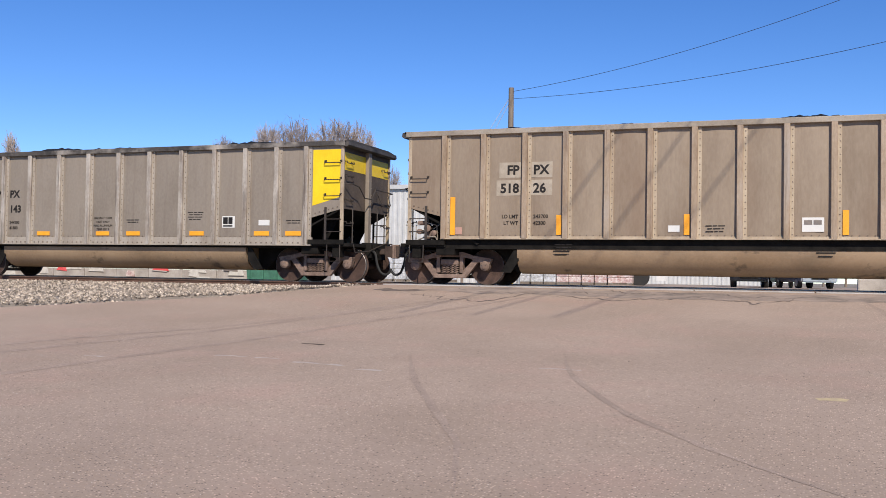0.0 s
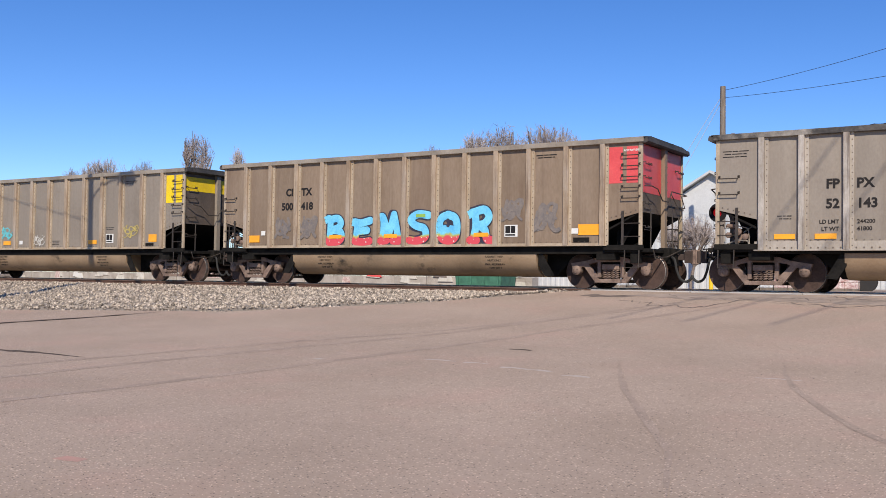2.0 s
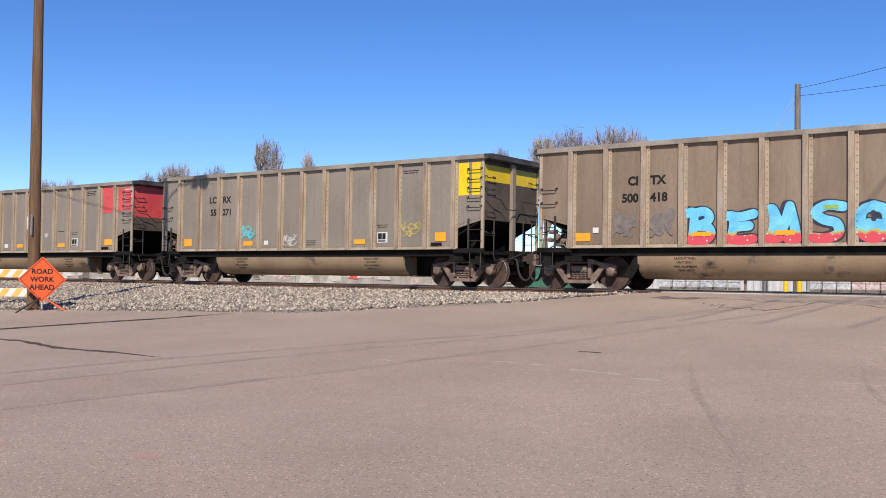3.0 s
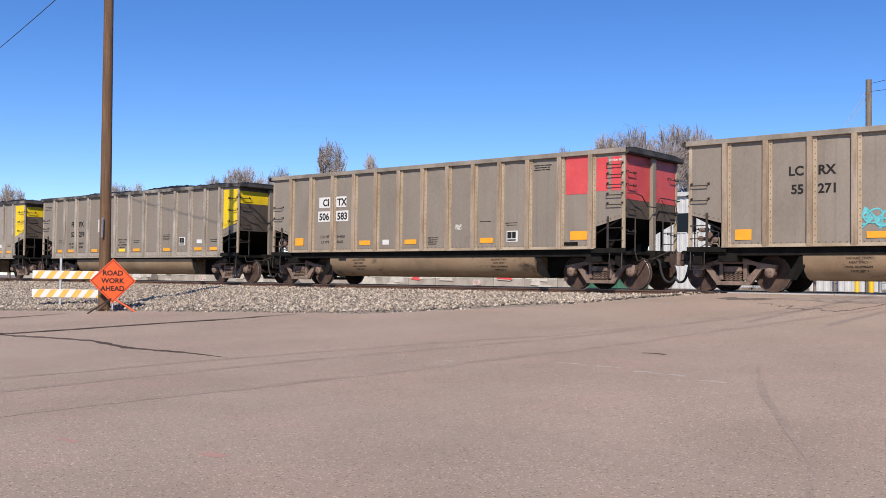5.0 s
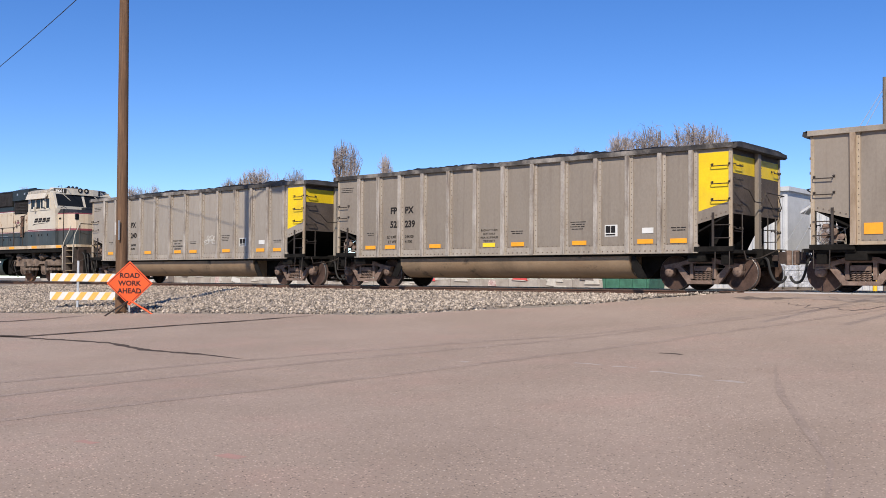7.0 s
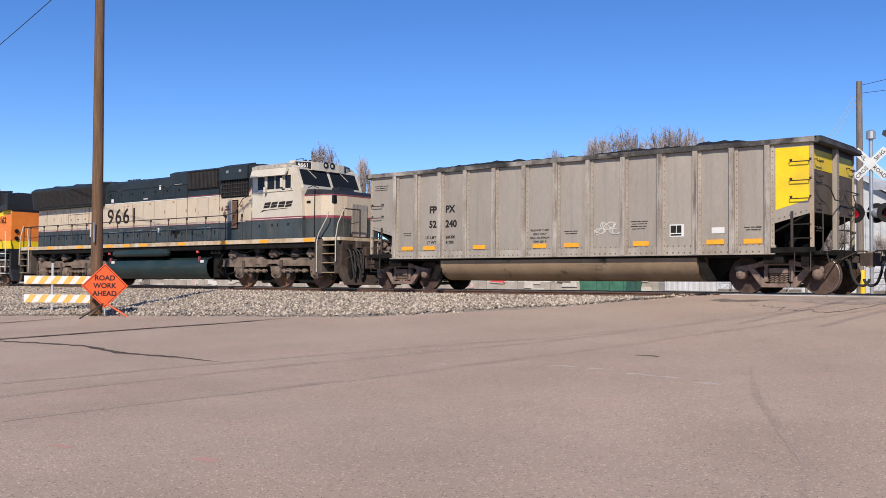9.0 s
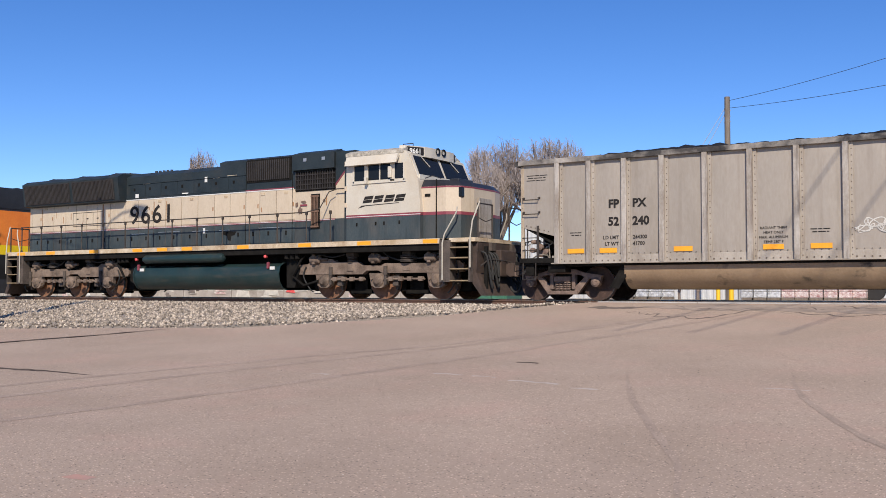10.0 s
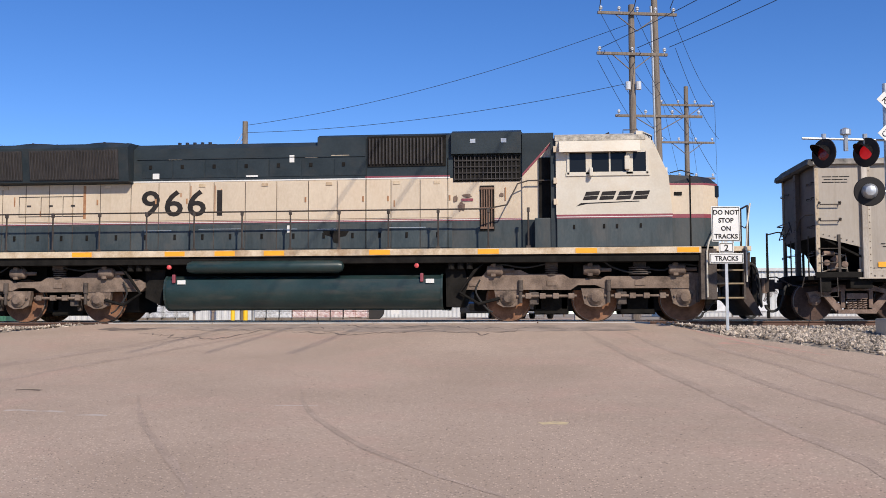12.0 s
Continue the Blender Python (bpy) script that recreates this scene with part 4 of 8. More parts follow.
            bx(bm, s * 6.66 - 0.03, s * 6.66 + 0.03, y - 0.012, y + 0.012, 1.05, 1.98)
            for z in (1.33, 1.66):
                tube(bm, [(s * 6.66, y, z), (s * 7.12, y, z)], 0.013, 5)
            tube(bm, [(s * 6.72, y, 1.0), (s * 6.72, y - 0.02, 0.55), (s * 7.1, y - 0.02, 0.55), (s * 7.1, y, 1.0)], 0.015, 5)
            part("ladder", bm, M_STEEL, e, "dark ladder and stirrup step")
        # end rails, steps and brake gear
        bm = B()
        zr = 2.55 if s > 0 else 2.4
        tube(bm, [(s * 7.2, -1.45, zr + 0.05), (s * 7.34, -1.3, zr + 0.05), (s * 7.36, -0.95, zr), (s * 7.36, -0.6, zr - 0.27), (s * 7.36, -0.15, zr - 0.27), (s * 7.36, 0.1, zr + 0.02), (s * 7.36, 1.3, zr), (s * 7.2, 1.45, zr)], 0.016, 5)
        tube(bm, [(s * 7.2, 0.5, zr), (s * 7.34, 0.6, zr - 0.35), (s * 7.34, 1.2, zr - 0.35), (s * 7.2, 1.3, zr)], 0.014, 5)
        part("end_handrail", bm, M_STEEL, e, "bent dark handrail across the end")
        for y, z in ((-1.42, 3.2), (-1.42, 2.85), (-1.42, 2.2), (1.0, 2.2), (1.0, 3.2), (-1.42, 1.6), (1.0, 1.6)):
            link("grab_iron", GRAB_END, e, pose(s * 7.13, y if s > 0 else y + 0.42, z, 0, 0, 90 * s))
        for y in (-1.05, 0.55, 1.05):
            part("ladder_stile", tube(B(), [(s * 7.22, y, 1.03), (s * 7.22, y, 1.98)], 0.018, 5), M_STEEL, e)
        link("rung", RUNG, e, pose(s * 7.22, -1.5, 1.5, 0, 0, 90))
    # brake valve and pipes on the open platform at the trailing end
    bm = B()
    bx(bm, -6.80, -6.56, -1.25, -1.0, 1.16, 1.36, 0.03)
    for x, z, r in ((-6.9, 1.34, 0.07), (-6.68, 1.42, 0.09), (-6.5, 1.30, 0.075)):
        lathe(bm, [(0.02, -1.42), (r, -1.40), (r, -1.32), (r * 0.7, -1.30), (r * 0.7, -1.1)], 10, "y", (x, 0, z))
    lathe(bm, [(0.02, -6.98), (0.06, -6.95), (0.06, -6.72), (0.02, -6.7)], 10, "x", (0, -1.3, 1.56))
    part("brake_valve", bm, M_TRUCK, car, "dusty cast brake valve", smooth=True)
    for pts in ([(-7.0, -1.35, 1.04), (-7.0, -1.35, 1.5), (-6.75, -1.32, 1.58), (-6.45, -1.3, 1.5), (-6.42, -1.3, 1.05)], [(-7.05, -1.2, 1.1), (-6.7, -1.38, 1.22), (-6.45, -1.38, 1.2), (-6.4, -1.3, 1.04)], [(-6.6, -1.2, 1.4), (-6.35, -1.1, 1.6), (-6.25, -0.8, 1.5)]):
        part("air_pipe", tube(B(), pts, 0.017, 6), M_HAT, car, "thin dusty air pipe", smooth=True)
    lathe(bm := B(), [(0.02, -6.9), (0.19, -6.88), (0.2, -6.4), (0.02, -6.38)], 14, "x", (0, -0.5, 1.35))
    part("air_reservoir", bm, M_UNDER, car, "dark air reservoir on the end platform", smooth=True)
    # tub
    bm = B()
    tubp = [(-1.40, 1.06), (-1.42, 0.86), (-1.40, 0.68), (-1.30, 0.50), (-1.12, 0.37), (-0.9, 0.30), (-0.3, 0.30), (0.3, 0.30), (0.9, 0.30), (1.12, 0.37), (1.30, 0.50), (1.40, 0.68), (1.42, 0.86), (1.40, 1.06)]
    prism(bm, tubp, "x", -4.28, 4.18)
    tub = part("tub", bm, M_TUB, car, "rounded tan belly tub with dark streaks", smooth=True)
    # Tub ends near black: the shade under the sill is in the colour.
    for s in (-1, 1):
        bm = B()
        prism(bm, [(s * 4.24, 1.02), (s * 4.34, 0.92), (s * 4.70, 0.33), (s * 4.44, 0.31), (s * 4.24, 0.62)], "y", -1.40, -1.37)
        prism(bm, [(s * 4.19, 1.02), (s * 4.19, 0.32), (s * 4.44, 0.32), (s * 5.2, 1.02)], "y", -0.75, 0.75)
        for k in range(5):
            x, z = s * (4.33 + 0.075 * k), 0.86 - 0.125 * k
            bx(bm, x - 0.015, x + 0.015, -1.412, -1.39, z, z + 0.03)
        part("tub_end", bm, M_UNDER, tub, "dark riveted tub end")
    # underframe, its black deepened to stand for the shade beneath the car
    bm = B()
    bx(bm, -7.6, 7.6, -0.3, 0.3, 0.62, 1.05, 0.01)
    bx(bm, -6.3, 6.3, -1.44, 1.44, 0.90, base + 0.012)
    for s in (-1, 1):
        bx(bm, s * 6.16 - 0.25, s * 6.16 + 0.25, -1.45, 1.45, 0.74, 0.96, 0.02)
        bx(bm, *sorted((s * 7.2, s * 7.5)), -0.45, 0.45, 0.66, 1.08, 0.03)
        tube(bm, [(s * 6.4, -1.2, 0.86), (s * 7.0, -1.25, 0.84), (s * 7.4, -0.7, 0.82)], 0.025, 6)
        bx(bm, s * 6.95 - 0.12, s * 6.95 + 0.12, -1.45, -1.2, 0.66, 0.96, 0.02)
    part("underframe", bm, M_UNDER, car, "grimy black underframe, coloured darker for shade")
    for s in (-1, 1):
        bm = B()
        bx(bm, *sorted((s * 7.45, s * 7.86)), -0.09, 0.09, 0.77, 0.93, 0.02)
        prism(bm, [(s * 7.80, -0.17), (s * 7.86, 0.20), (s * 8.00, 0.22), (s * 8.04, 0.06), (s * 8.10, -0.02), (s * 8.12, -0.17), (s * 8.02, -0.22)], "z", 0.70, 1.0)
        coup = part("coupler", bm, M_COUPLER, car, "rusty knuckle coupler")
        bm = B()
        lathe(bm, [(0.02, 0.66), (0.085, 0.67), (0.085, 1.03), (0.03, 1.04)], 12, "z", (s * 8.05, -0.13, 0))
        part("knuckle", bm, M_TRUCK, coup, "dusty coupler knuckle", smooth=True)
        bm = B()
        bx(bm, s * 7.56 - 0.05, s * 7.56 + 0.05, -0.26, 0.26, 0.68, 0.75, 0.01)
        for yy in (-0.22, 0.22):
            bx(bm, s * 7.56 - 0.05, s * 7.56 + 0.05, yy - 0.04, yy + 0.04, 0.68, 1.05, 0.01)
        part("striker", bm, M_UNDER, coup, "black coupler carrier")
        bm = B()
        tube(bm, [(s * 7.42, -1.4, 1.0), (s * 7.46, -1.35, 0.78), (s * 7.5, -0.6, 0.84), (s * 7.75, -0.1, 1.06), (s * 7.95, -0.02, 1.05)], 0.016, 6)
        part("uncoupling_lever", bm, M_STEEL, car, "thin bent uncoupling lever")
        bm = B()
        tube(bm, smooth_line([(s * 7.4, -0.35, 0.86), (s * 7.62, -0.44, 0.80), (s * 7.70, -0.46, 0.50), (s * 7.80, -0.44, 0.28), (s * 7.95, -0.42, 0.22), (s * 8.06, -0.42, 0.30), (s * 8.09, -0.42, 0.38)], 5), 0.034, 7)
        part("brake_hose", bm, M_RUBBER, car, "black rubber brake hose", smooth=True)
        car_truck(car, s * 6.16)
    # coal load
    nx, ny = 150, 24
    bm = grid_mesh([-7.05 + 14.1 * i / nx for i in range(nx + 1)], [-1.46 + 2.92 * j / ny for j in range(ny + 1)], lambda x, y: 0)
    for v in bm.verts:
        x, y = v.co.x, v.co.y
        k = max(0.0, 1 - (abs(x) / 7.05) ** 6) * max(0.0, 1 - (abs(y) / 1.47) ** 3)
        v.co.z = h - 0.22 + coal_up * k + k * 0.12 * noise.noise((x * 0.55 + behind, y * 0.5, 4)) + k * 0.06 * noise.noise((x * 2.5 + behind, y * 2.5, 5)) + k * 0.07 * noise.noise((x * 6 + behind, y * 6, 9))
    part("coal_load", bm, M_COAL, car, "heaped black coal")
    # grab irons on the leading and trailing corners
    for z in grabs:
        link("grab_iron", GRAB, car, pose(6.64, PANEL_Y, z))
    for z in (2.72, 2.34):
        link("grab_iron", GRAB, car, pose(-7.08, PANEL_Y, z))
    # painted end
    side_paint, end_paint = ends
    y = PANEL_Y
    if side_paint == "yellow_slant":
        part("end_panel_paint", prism(B(), [(6.26, 2.02), (7.07, 2.25), (7.07, h - 0.22), (6.26, h - 0.22)], "y", y - 0.004, y), M_YELLOW, car, "bright yellow painted corner panel")
    elif side_paint == "yellow":
        part("end_panel_paint", bx(B(), 6.28, 6.64, y - 0.004, y, 2.66, h - 0.22), M_YELLOW, car, "bright yellow painted corner panel")
        part("end_panel_paint", bx(B(), 6.75, 7.05, y - 0.004, y, 2.66, h - 0.22), M_YELLOW, car)
    elif side_paint in ("red_one", "red_two"):
        part("end_panel_paint", bx(B(), 6.28, 6.64, y - 0.004, y, 2.68, h - 0.22), M_RED, car, "faded red painted corner panel")
        part("end_panel_paint", bx(B(), 6.75, 7.05, y - 0.004, y, 2.68, h - 0.22), M_RED, car)
        lettering("ROTARY END", 0.072, M_WHITE, car, 6.68, y - 0.007, h - 0.34, bold=0.002)
        if side_paint == "red_two":
            part("end_panel_paint", bx(B(), 5.29, 6.00, y - 0.004, y, 2.63, h - 0.15), M_RED, car, "faded red painted panel")
    if end_paint == "yellow":
        for y0, y1 in ((-1.44, -0.10), (0.10, 1.44)):
            part("end_panel_paint", bx(B(), 7.13, 7.135, y0, y1, h - 0.75, h - 0.28), M_YELLOW, car)
    else:
        for y0, y1 in ((-1.44, -0.10), (0.10, 1.44)):
            part("end_panel_paint", bx(B(), 7.13, 7.135, y0, y1, 2.45, h - 0.16), M_RED, car)
    marks(car, h)
    return car


def small_print(car, x, z, rows=2, w=0.42, m=None):
    """Fine print too small to read, as bars."""
    for k in range(rows):
        at0 = x + 0.04 * (k % 2)
        for word in ((0.34, 0.22, 0.36), (0.25, 0.40, 0.12), (0.42, 0.18, 0.24), (0.2, 0.2, 0.26))[k % 4]:
            plate("print_bar", round(w * word, 3), 0.020, m or M_MARK, car, at0, PANEL_Y - 0.001, z - 0.065 * k)
            at0 += w * word + 0.022


def heat_text(car, x, z, size=0.085, on_tub=False):
    y = -1.428 if on_tub else PANEL_Y - 0.003
    for k, s in enumerate(("RADIANT THRM", "HEAT ONLY", "MAX. ALUMINUM", "TEMP 250° F")):
        zz = z - k * size * 1.28
        lean = 0.0
        if on_tub:
            yt, yb = (np.interp(q, (0.37, 0.50, 0.68, 0.86, 1.06), (-1.12, -1.30, -1.40, -1.42, -1.40)) for q in (zz + size, zz))
            y, lean = yb - 0.006, math.degrees(math.atan2(yb - yt, size))
        lettering(s, size, M_MARK, car, 0, 0, 0, pose(x, y, zz, lean), align="CENTER")


def shield(car, x, z):
    plate("data_plate", 0.40, 0.32, M_WHITE, car, x, PANEL_Y - 0.001, z, "white consolidated stencil plate")
    for dx, dz, w, h in ((0.03, 0.10, 0.15, 0.19), (0.20, 0.10, 0.13, 0.19), (0.03, 0.03, 0.30, 0.04)):
        plate("print_bar", w, h, M_BLACK, car, x + dx, PANEL_Y - 0.006, z + dz)


def fpp(a1, a2, lt, special=""):
    def put(car, h):
        y = PANEL_Y - 0.003
        z1, z2, z3, z4, sz = (2.37, 1.92, 1.57, 1.41, 0.295) if h < 3.75 else (2.74, 2.29, 1.66, 1.50, 0.32)
        for txt, z in (("FP", z1), (a1, z2)):
            lettering(txt, sz, M_MARK, car, panel_x(2) - 0.16, y, z, align="RIGHT", bold=0.011)
        for txt, z in (("PX", z1), (a2, z2)):
            lettering(txt, sz, M_MARK, car, panel_x(2) + 0.20, y, z, bold=0.011)
        for txt, n, z in (("LD LMT", lt[0], z3), ("LT WT", lt[1], z4)):
            lettering(txt, 0.125, M_MARK, car, panel_x(2) - 0.17, y, z, align="RIGHT", bold=0.002)
            lettering(n, 0.125, M_MARK, car, panel_x(2) + 0.21, y, z, bold=0.002)
        if special == "tall":
            for x0, w, z in ((-0.67, 0.55, 2.66), (0.13, 0.55, 2.66), (-0.74, 0.62, 2.22), (0.13, 0.55, 2.22)):
                plate("mark_ground", w, 0.38, M_PALE, car, panel_x(2) + x0, PANEL_Y + 0.001, z, "pale repainted patch behind the mark")
            for x, z in ((panel_x(0) + 0.16, 0.95), (panel_x(3) - 0.23, 0.48), (panel_x(6) - 0.24, 0.48), (panel_x(9) + 0.17, 0.55)):
                plate("reflector", 0.13, z, M_ORANGE, car, x, y, 1.25, "orange reflective strip")
            plate("data_plate", 0.26, 0.15, M_WHITE, car, panel_x(5) + 0.42, y, 1.32, "white label")
            plate("data_plate", 0.46, 0.32, M_WHITE, car, panel_x(8) + 0.32, y, 1.32, "white stencil plate")
            for dx, w in ((0.04, 0.17), (0.24, 0.17)):
                plate("print_bar", w, 0.1, M_GRAFD, car, panel_x(8) + 0.32 + dx, y - 0.006, 1.48)
            small_print(car, panel_x(6) + 0.25, 1.45, 3)
            small_print(car, panel_x(6) + 4.3, 1.45, 2)
            for x in (-2.4, 0.1, 2.2):
                plate("label", 0.26, 0.10, M_GRAFW, car, x, -1.428, 0.90)
            small_print(car, -3.3, 1.0, 3)
            part("stencil_box", bx(B(), panel_x(0) + 0.3, panel_x(0) + 0.48, y - 0.004, y, 1.26, 1.44), M_RPAINT, car)
            for k in range(3):
                plate("print_bar", 0.5 - 0.1 * k, 0.03, M_MARK, car, -3.4 + 0.04 * k, -1.428, 0.92 - 0.08 * k)
                plate("print_bar", 0.5 - 0.1 * k, 0.03, M_MARK, car, 2.6 + 0.04 * k, -1.428, 0.92 - 0.08 * k)
            return
        for i in (0, 1, 3, 5, 6, 8, 10, 11):
            plate("reflector", 0.47, 0.12, M_YREFL if (i == 5 and special == "y") else M_ORANGE, car, panel_x(i) + 0.28, y, 1.225, "orange reflective strip")
        heat_text(car, panel_x(5) + 0.52, 1.70)
        small_print(car, panel_x(6) + 0.28, 1.66, 2)
        small_print(car, panel_x(8) + 0.22, 1.86, 4, 0.5)
        small_print(car, panel_x(0) + 0.35, 1.75, 2, 0.3)
        small_print(car, -7.0, h - 0.42, 3, 0.62)
        shield(car, panel_x(9) + 0.26, 1.44)
        plate("label", 0.34, 0.15, M_WHITE, car, panel_x(10) + 0.42, y, 1.50, "white paper label")
        small_print(car, panel_x(11) + 0.3, 1.62, 2)
        if special == "scrawl":
            scrawl(car, panel_x(7) + 0.2, 1.5, 0.75, 0.42, M_GRAFW, 3, 0.012)
    return put


def ribbon(bm, pts, r, y, rise=0.0):
    """A flat rounded brush stroke in the plane of a car's side."""
    n, rows_ = len(pts), []
    for i, (x, z) in enumerate(pts):
        xa, za = pts[max(0, i - 1)]
        xb, zb = pts[min(n - 1, i + 1)]
        d = math.hypot(xb - xa, zb - za) or 1
        yy = y - rise * i / n
        rows_.append((bm.verts.new((x - (zb - za) / d * r, yy, z + (xb - xa) / d * r)), bm.verts.new((x + (zb - za) / d * r, yy, z - (xb - xa) / d * r))))
    for p, q in zip(rows_, rows_[1:]):
        bm.faces.new((p[0], p[1], q[1], q[0]))
    for i, sg in ((0, -1), (n - 1, 1)):
        x, z = pts[i]
        xa, za = pts[1 if i == 0 else n - 2]
        a0 = math.atan2(z - za, x - xa)
        yy = y - rise * i / n
        ring = [bm.verts.new((x + r * math.cos(a0 + k * math.pi / 8), yy, z + r * math.sin(a0 + k * math.pi / 8))) for k in range(-4, 5)]
        bm.faces.new(ring)
    bmesh.ops.recalc_face_normals(bm, faces=bm.faces)
    for f in bm.faces:
        if f.normal.y > 0:
            f.normal_flip()
    return bm


def scrawl(car, x, z, w, h, material, seed, r=0.022):
    """A loose spray-paint tag of looping strokes."""
    rng = random.Random(seed)
    for k in range(4):
        pts = []
        for i in range(40):
            u = i / 39
            pts.append((x + w * (0.08 + 0.8 * u) + 0.13 * w * math.sin(14 * u + seed + k), z + h * (0.5 + 0.42 * math.sin(9.4 * u + k * 1.9 + seed) * math.cos(3 * u + k))))
        part("spray_tag", ribbon(B(), pts, r * rng.uniform(0.7, 1.2), PANEL_Y - 0.003 - 0.003 * k, 0.002), material, car, "loose spray-painted tag")


FAT = {
    "B": [[(0.05, 0.86), (0.30, 0.90), (0.31, 0.5), (0.25, 0.14)], [(0.30, 0.88), (0.66, 0.92), (0.82, 0.76), (0.68, 0.60), (0.40, 0.53)], [(0.40, 0.52), (0.76, 0.48), (0.87, 0.30), (0.70, 0.13), (0.25, 0.11)]],
    "E": [[(0.10, 0.82), (0.30, 0.74), (0.30, 0.45), (0.22, 0.14)], [(0.22, 0.82), (0.52, 0.78), (0.92, 0.86)], [(0.30, 0.48), (0.78, 0.52)], [(0.22, 0.13), (0.6, 0.11), (0.90, 0.14)]],
    "M": [[(0.08, 0.88), (0.24, 0.86), (0.25, 0.42), (0.14, 0.13)], [(0.25, 0.84), (0.40, 0.55), (0.50, 0.34)], [(0.50, 0.34), (0.62, 0.66), (0.72, 0.96)], [(0.72, 0.95), (0.84, 0.52), (0.92, 0.13)], [(0.12, 0.12), (0.40, 0.14)], [(0.66, 0.13), (0.93, 0.12)]],
    "S": [[(0.94, 0.88), (0.5, 0.92), (0.18, 0.76), (0.40, 0.58), (0.76, 0.48), (0.82, 0.24), (0.5, 0.12), (0.12, 0.14)]],
    "O": [[(0.52, 0.88), (0.22, 0.78), (0.14, 0.5), (0.22, 0.2), (0.5, 0.11), (0.78, 0.2), (0.87, 0.5), (0.78, 0.78), (0.48, 0.88)], [(0.34, 0.30), (0.66, 0.32)], [(0.36, 0.46), (0.66, 0.44)]],
    "R": [[(0.06, 0.80), (0.30, 0.86), (0.36, 0.5), (0.25, 0.12)], [(0.30, 0.88), (0.70, 0.94), (0.88, 0.75), (0.70, 0.56), (0.42, 0.52)], [(0.52, 0.50), (0.72, 0.38), (0.80, 0.14), (0.96, 0.11)], [(0.12, 0.11), (0.40, 0.11)]],
}


def fat_letter(car, shape, x, z, w, h):
    """One blown-up graffiti letter: dark outline, drop shade and coloured face."""
    at0 = pose(x, 0, z)
    for name, material, r, y0, dx, dz in (("graffiti_edge", M_GRAFEDGE, 0.150, PANEL_Y - 0.003, -0.065, 0.0), ("graffiti_edge", M_GRAFEDGE, 0.142, PANEL_Y - 0.009, 0.0, 0.0), ("graffiti_letter", M_GRAFMIX, 0.113, PANEL_Y - 0.016, 0.0, 0.0)):
        bm = B()
        for k, line in enumerate(FAT[shape]):
            ribbon(bm, smooth_line([(u * w + dx, v * h + dz) for u, v in line], 7), r, y0 - 0.0009 * k, 0.0006)
        part(name, bm, material, car, "fat sky-blue graffiti letter" if name == "graffiti_letter" else "dark graffiti outline", at0)


def citx_plain(car, h):
    y = PANEL_Y - 0.003
    for s, x, z, al in (("CI", -0.16, 2.72, "RIGHT"), ("TX", 0.17, 2.72, "LEFT"), ("500", -0.16, 2.28, "RIGHT"), ("418", 0.17, 2.28, "LEFT")):
        lettering(s, 0.31, M_BLACK, car, panel_x(2) + x, y, z, align=al, bold=0.012)
    plate("reflector", 0.46, 0.22, M_ORANGE, car, panel_x(0) + 0.12, y, 1.28, "faded orange reflective strip")
    plate("label", 0.17, 0.14, M_WHITE, car, panel_x(0) + 0.65, y, 1.5)
    plate("reflector", 0.62, 0.28, M_ORANGE, car, panel_x(11) + 0.34, y, 1.38, "orange reflective strip")
    plate("label", 0.2, 0.14, M_WHITE, car, panel_x(11) + 0.15, y, 1.42)
    plate("lamp_bracket", 0.45, 0.12, M_UNDER, car, panel_x(11) + 0.2, y, 1.2)
    shield(car, panel_x(9) + 0.26, 1.36)
    small_print(car, panel_x(10) + 0.2, h - 0.32, 2, 0.6)
    heat_text(car, -3.0, 0.80, 0.078, True)
    heat_text(car, 2.9, 0.80, 0.078, True)
    # large piece of graffiti: fat letters, dark edge, blue fill, red foot
    for k, (shape, ht) in enumerate((("B", 0.90), ("E", 0.86), ("M", 0.94), ("S", 0.97), ("O", 0.97), ("R", 1.03))):
        fat_letter(car, shape, panel_x(3 + k) + 0.07, 1.17, 0.80, ht * 0.97)
        if shape in "BMR":
            plate("reflector", 0.46, 0.11, M_ORANGE, car, panel_x(3 + k) + 0.30, PANEL_Y - 0.026, 1.37, "orange reflective strip over graffiti")
    part("paint_blot", ribbon(B(), smooth_line([(panel_x(7) + 0.46, 1.84), (panel_x(7) + 0.49, 1.76), (panel_x(7) + 0.47, 1.70)]), 0.055, PANEL_Y - 0.022), M_GRAFEDGE, car)
    part("paint_blot", bx(B(), panel_x(6) + 0.4, panel_x(6) + 0.72, y - 0.026, y - 0.024, 1.95, 2.04), M_GREENO, car)
    scrawl(car, panel_x(1) + 0.2, 1.35, 0.6, 0.75, M_GRAFD, 5, 0.045)
    scrawl(car, panel_x(2) + 0.15, 1.35, 0.7, 0.75, M_GRAFD, 8, 0.05)
    scrawl(car, panel_x(9) + 0.2, 1.75, 0.65, 0.65, M_GRAFD, 2, 0.045)
    scrawl(car, panel_x(10) + 0.15, 1.4, 0.75, 0.9, M_GRAFD, 9, 0.05)


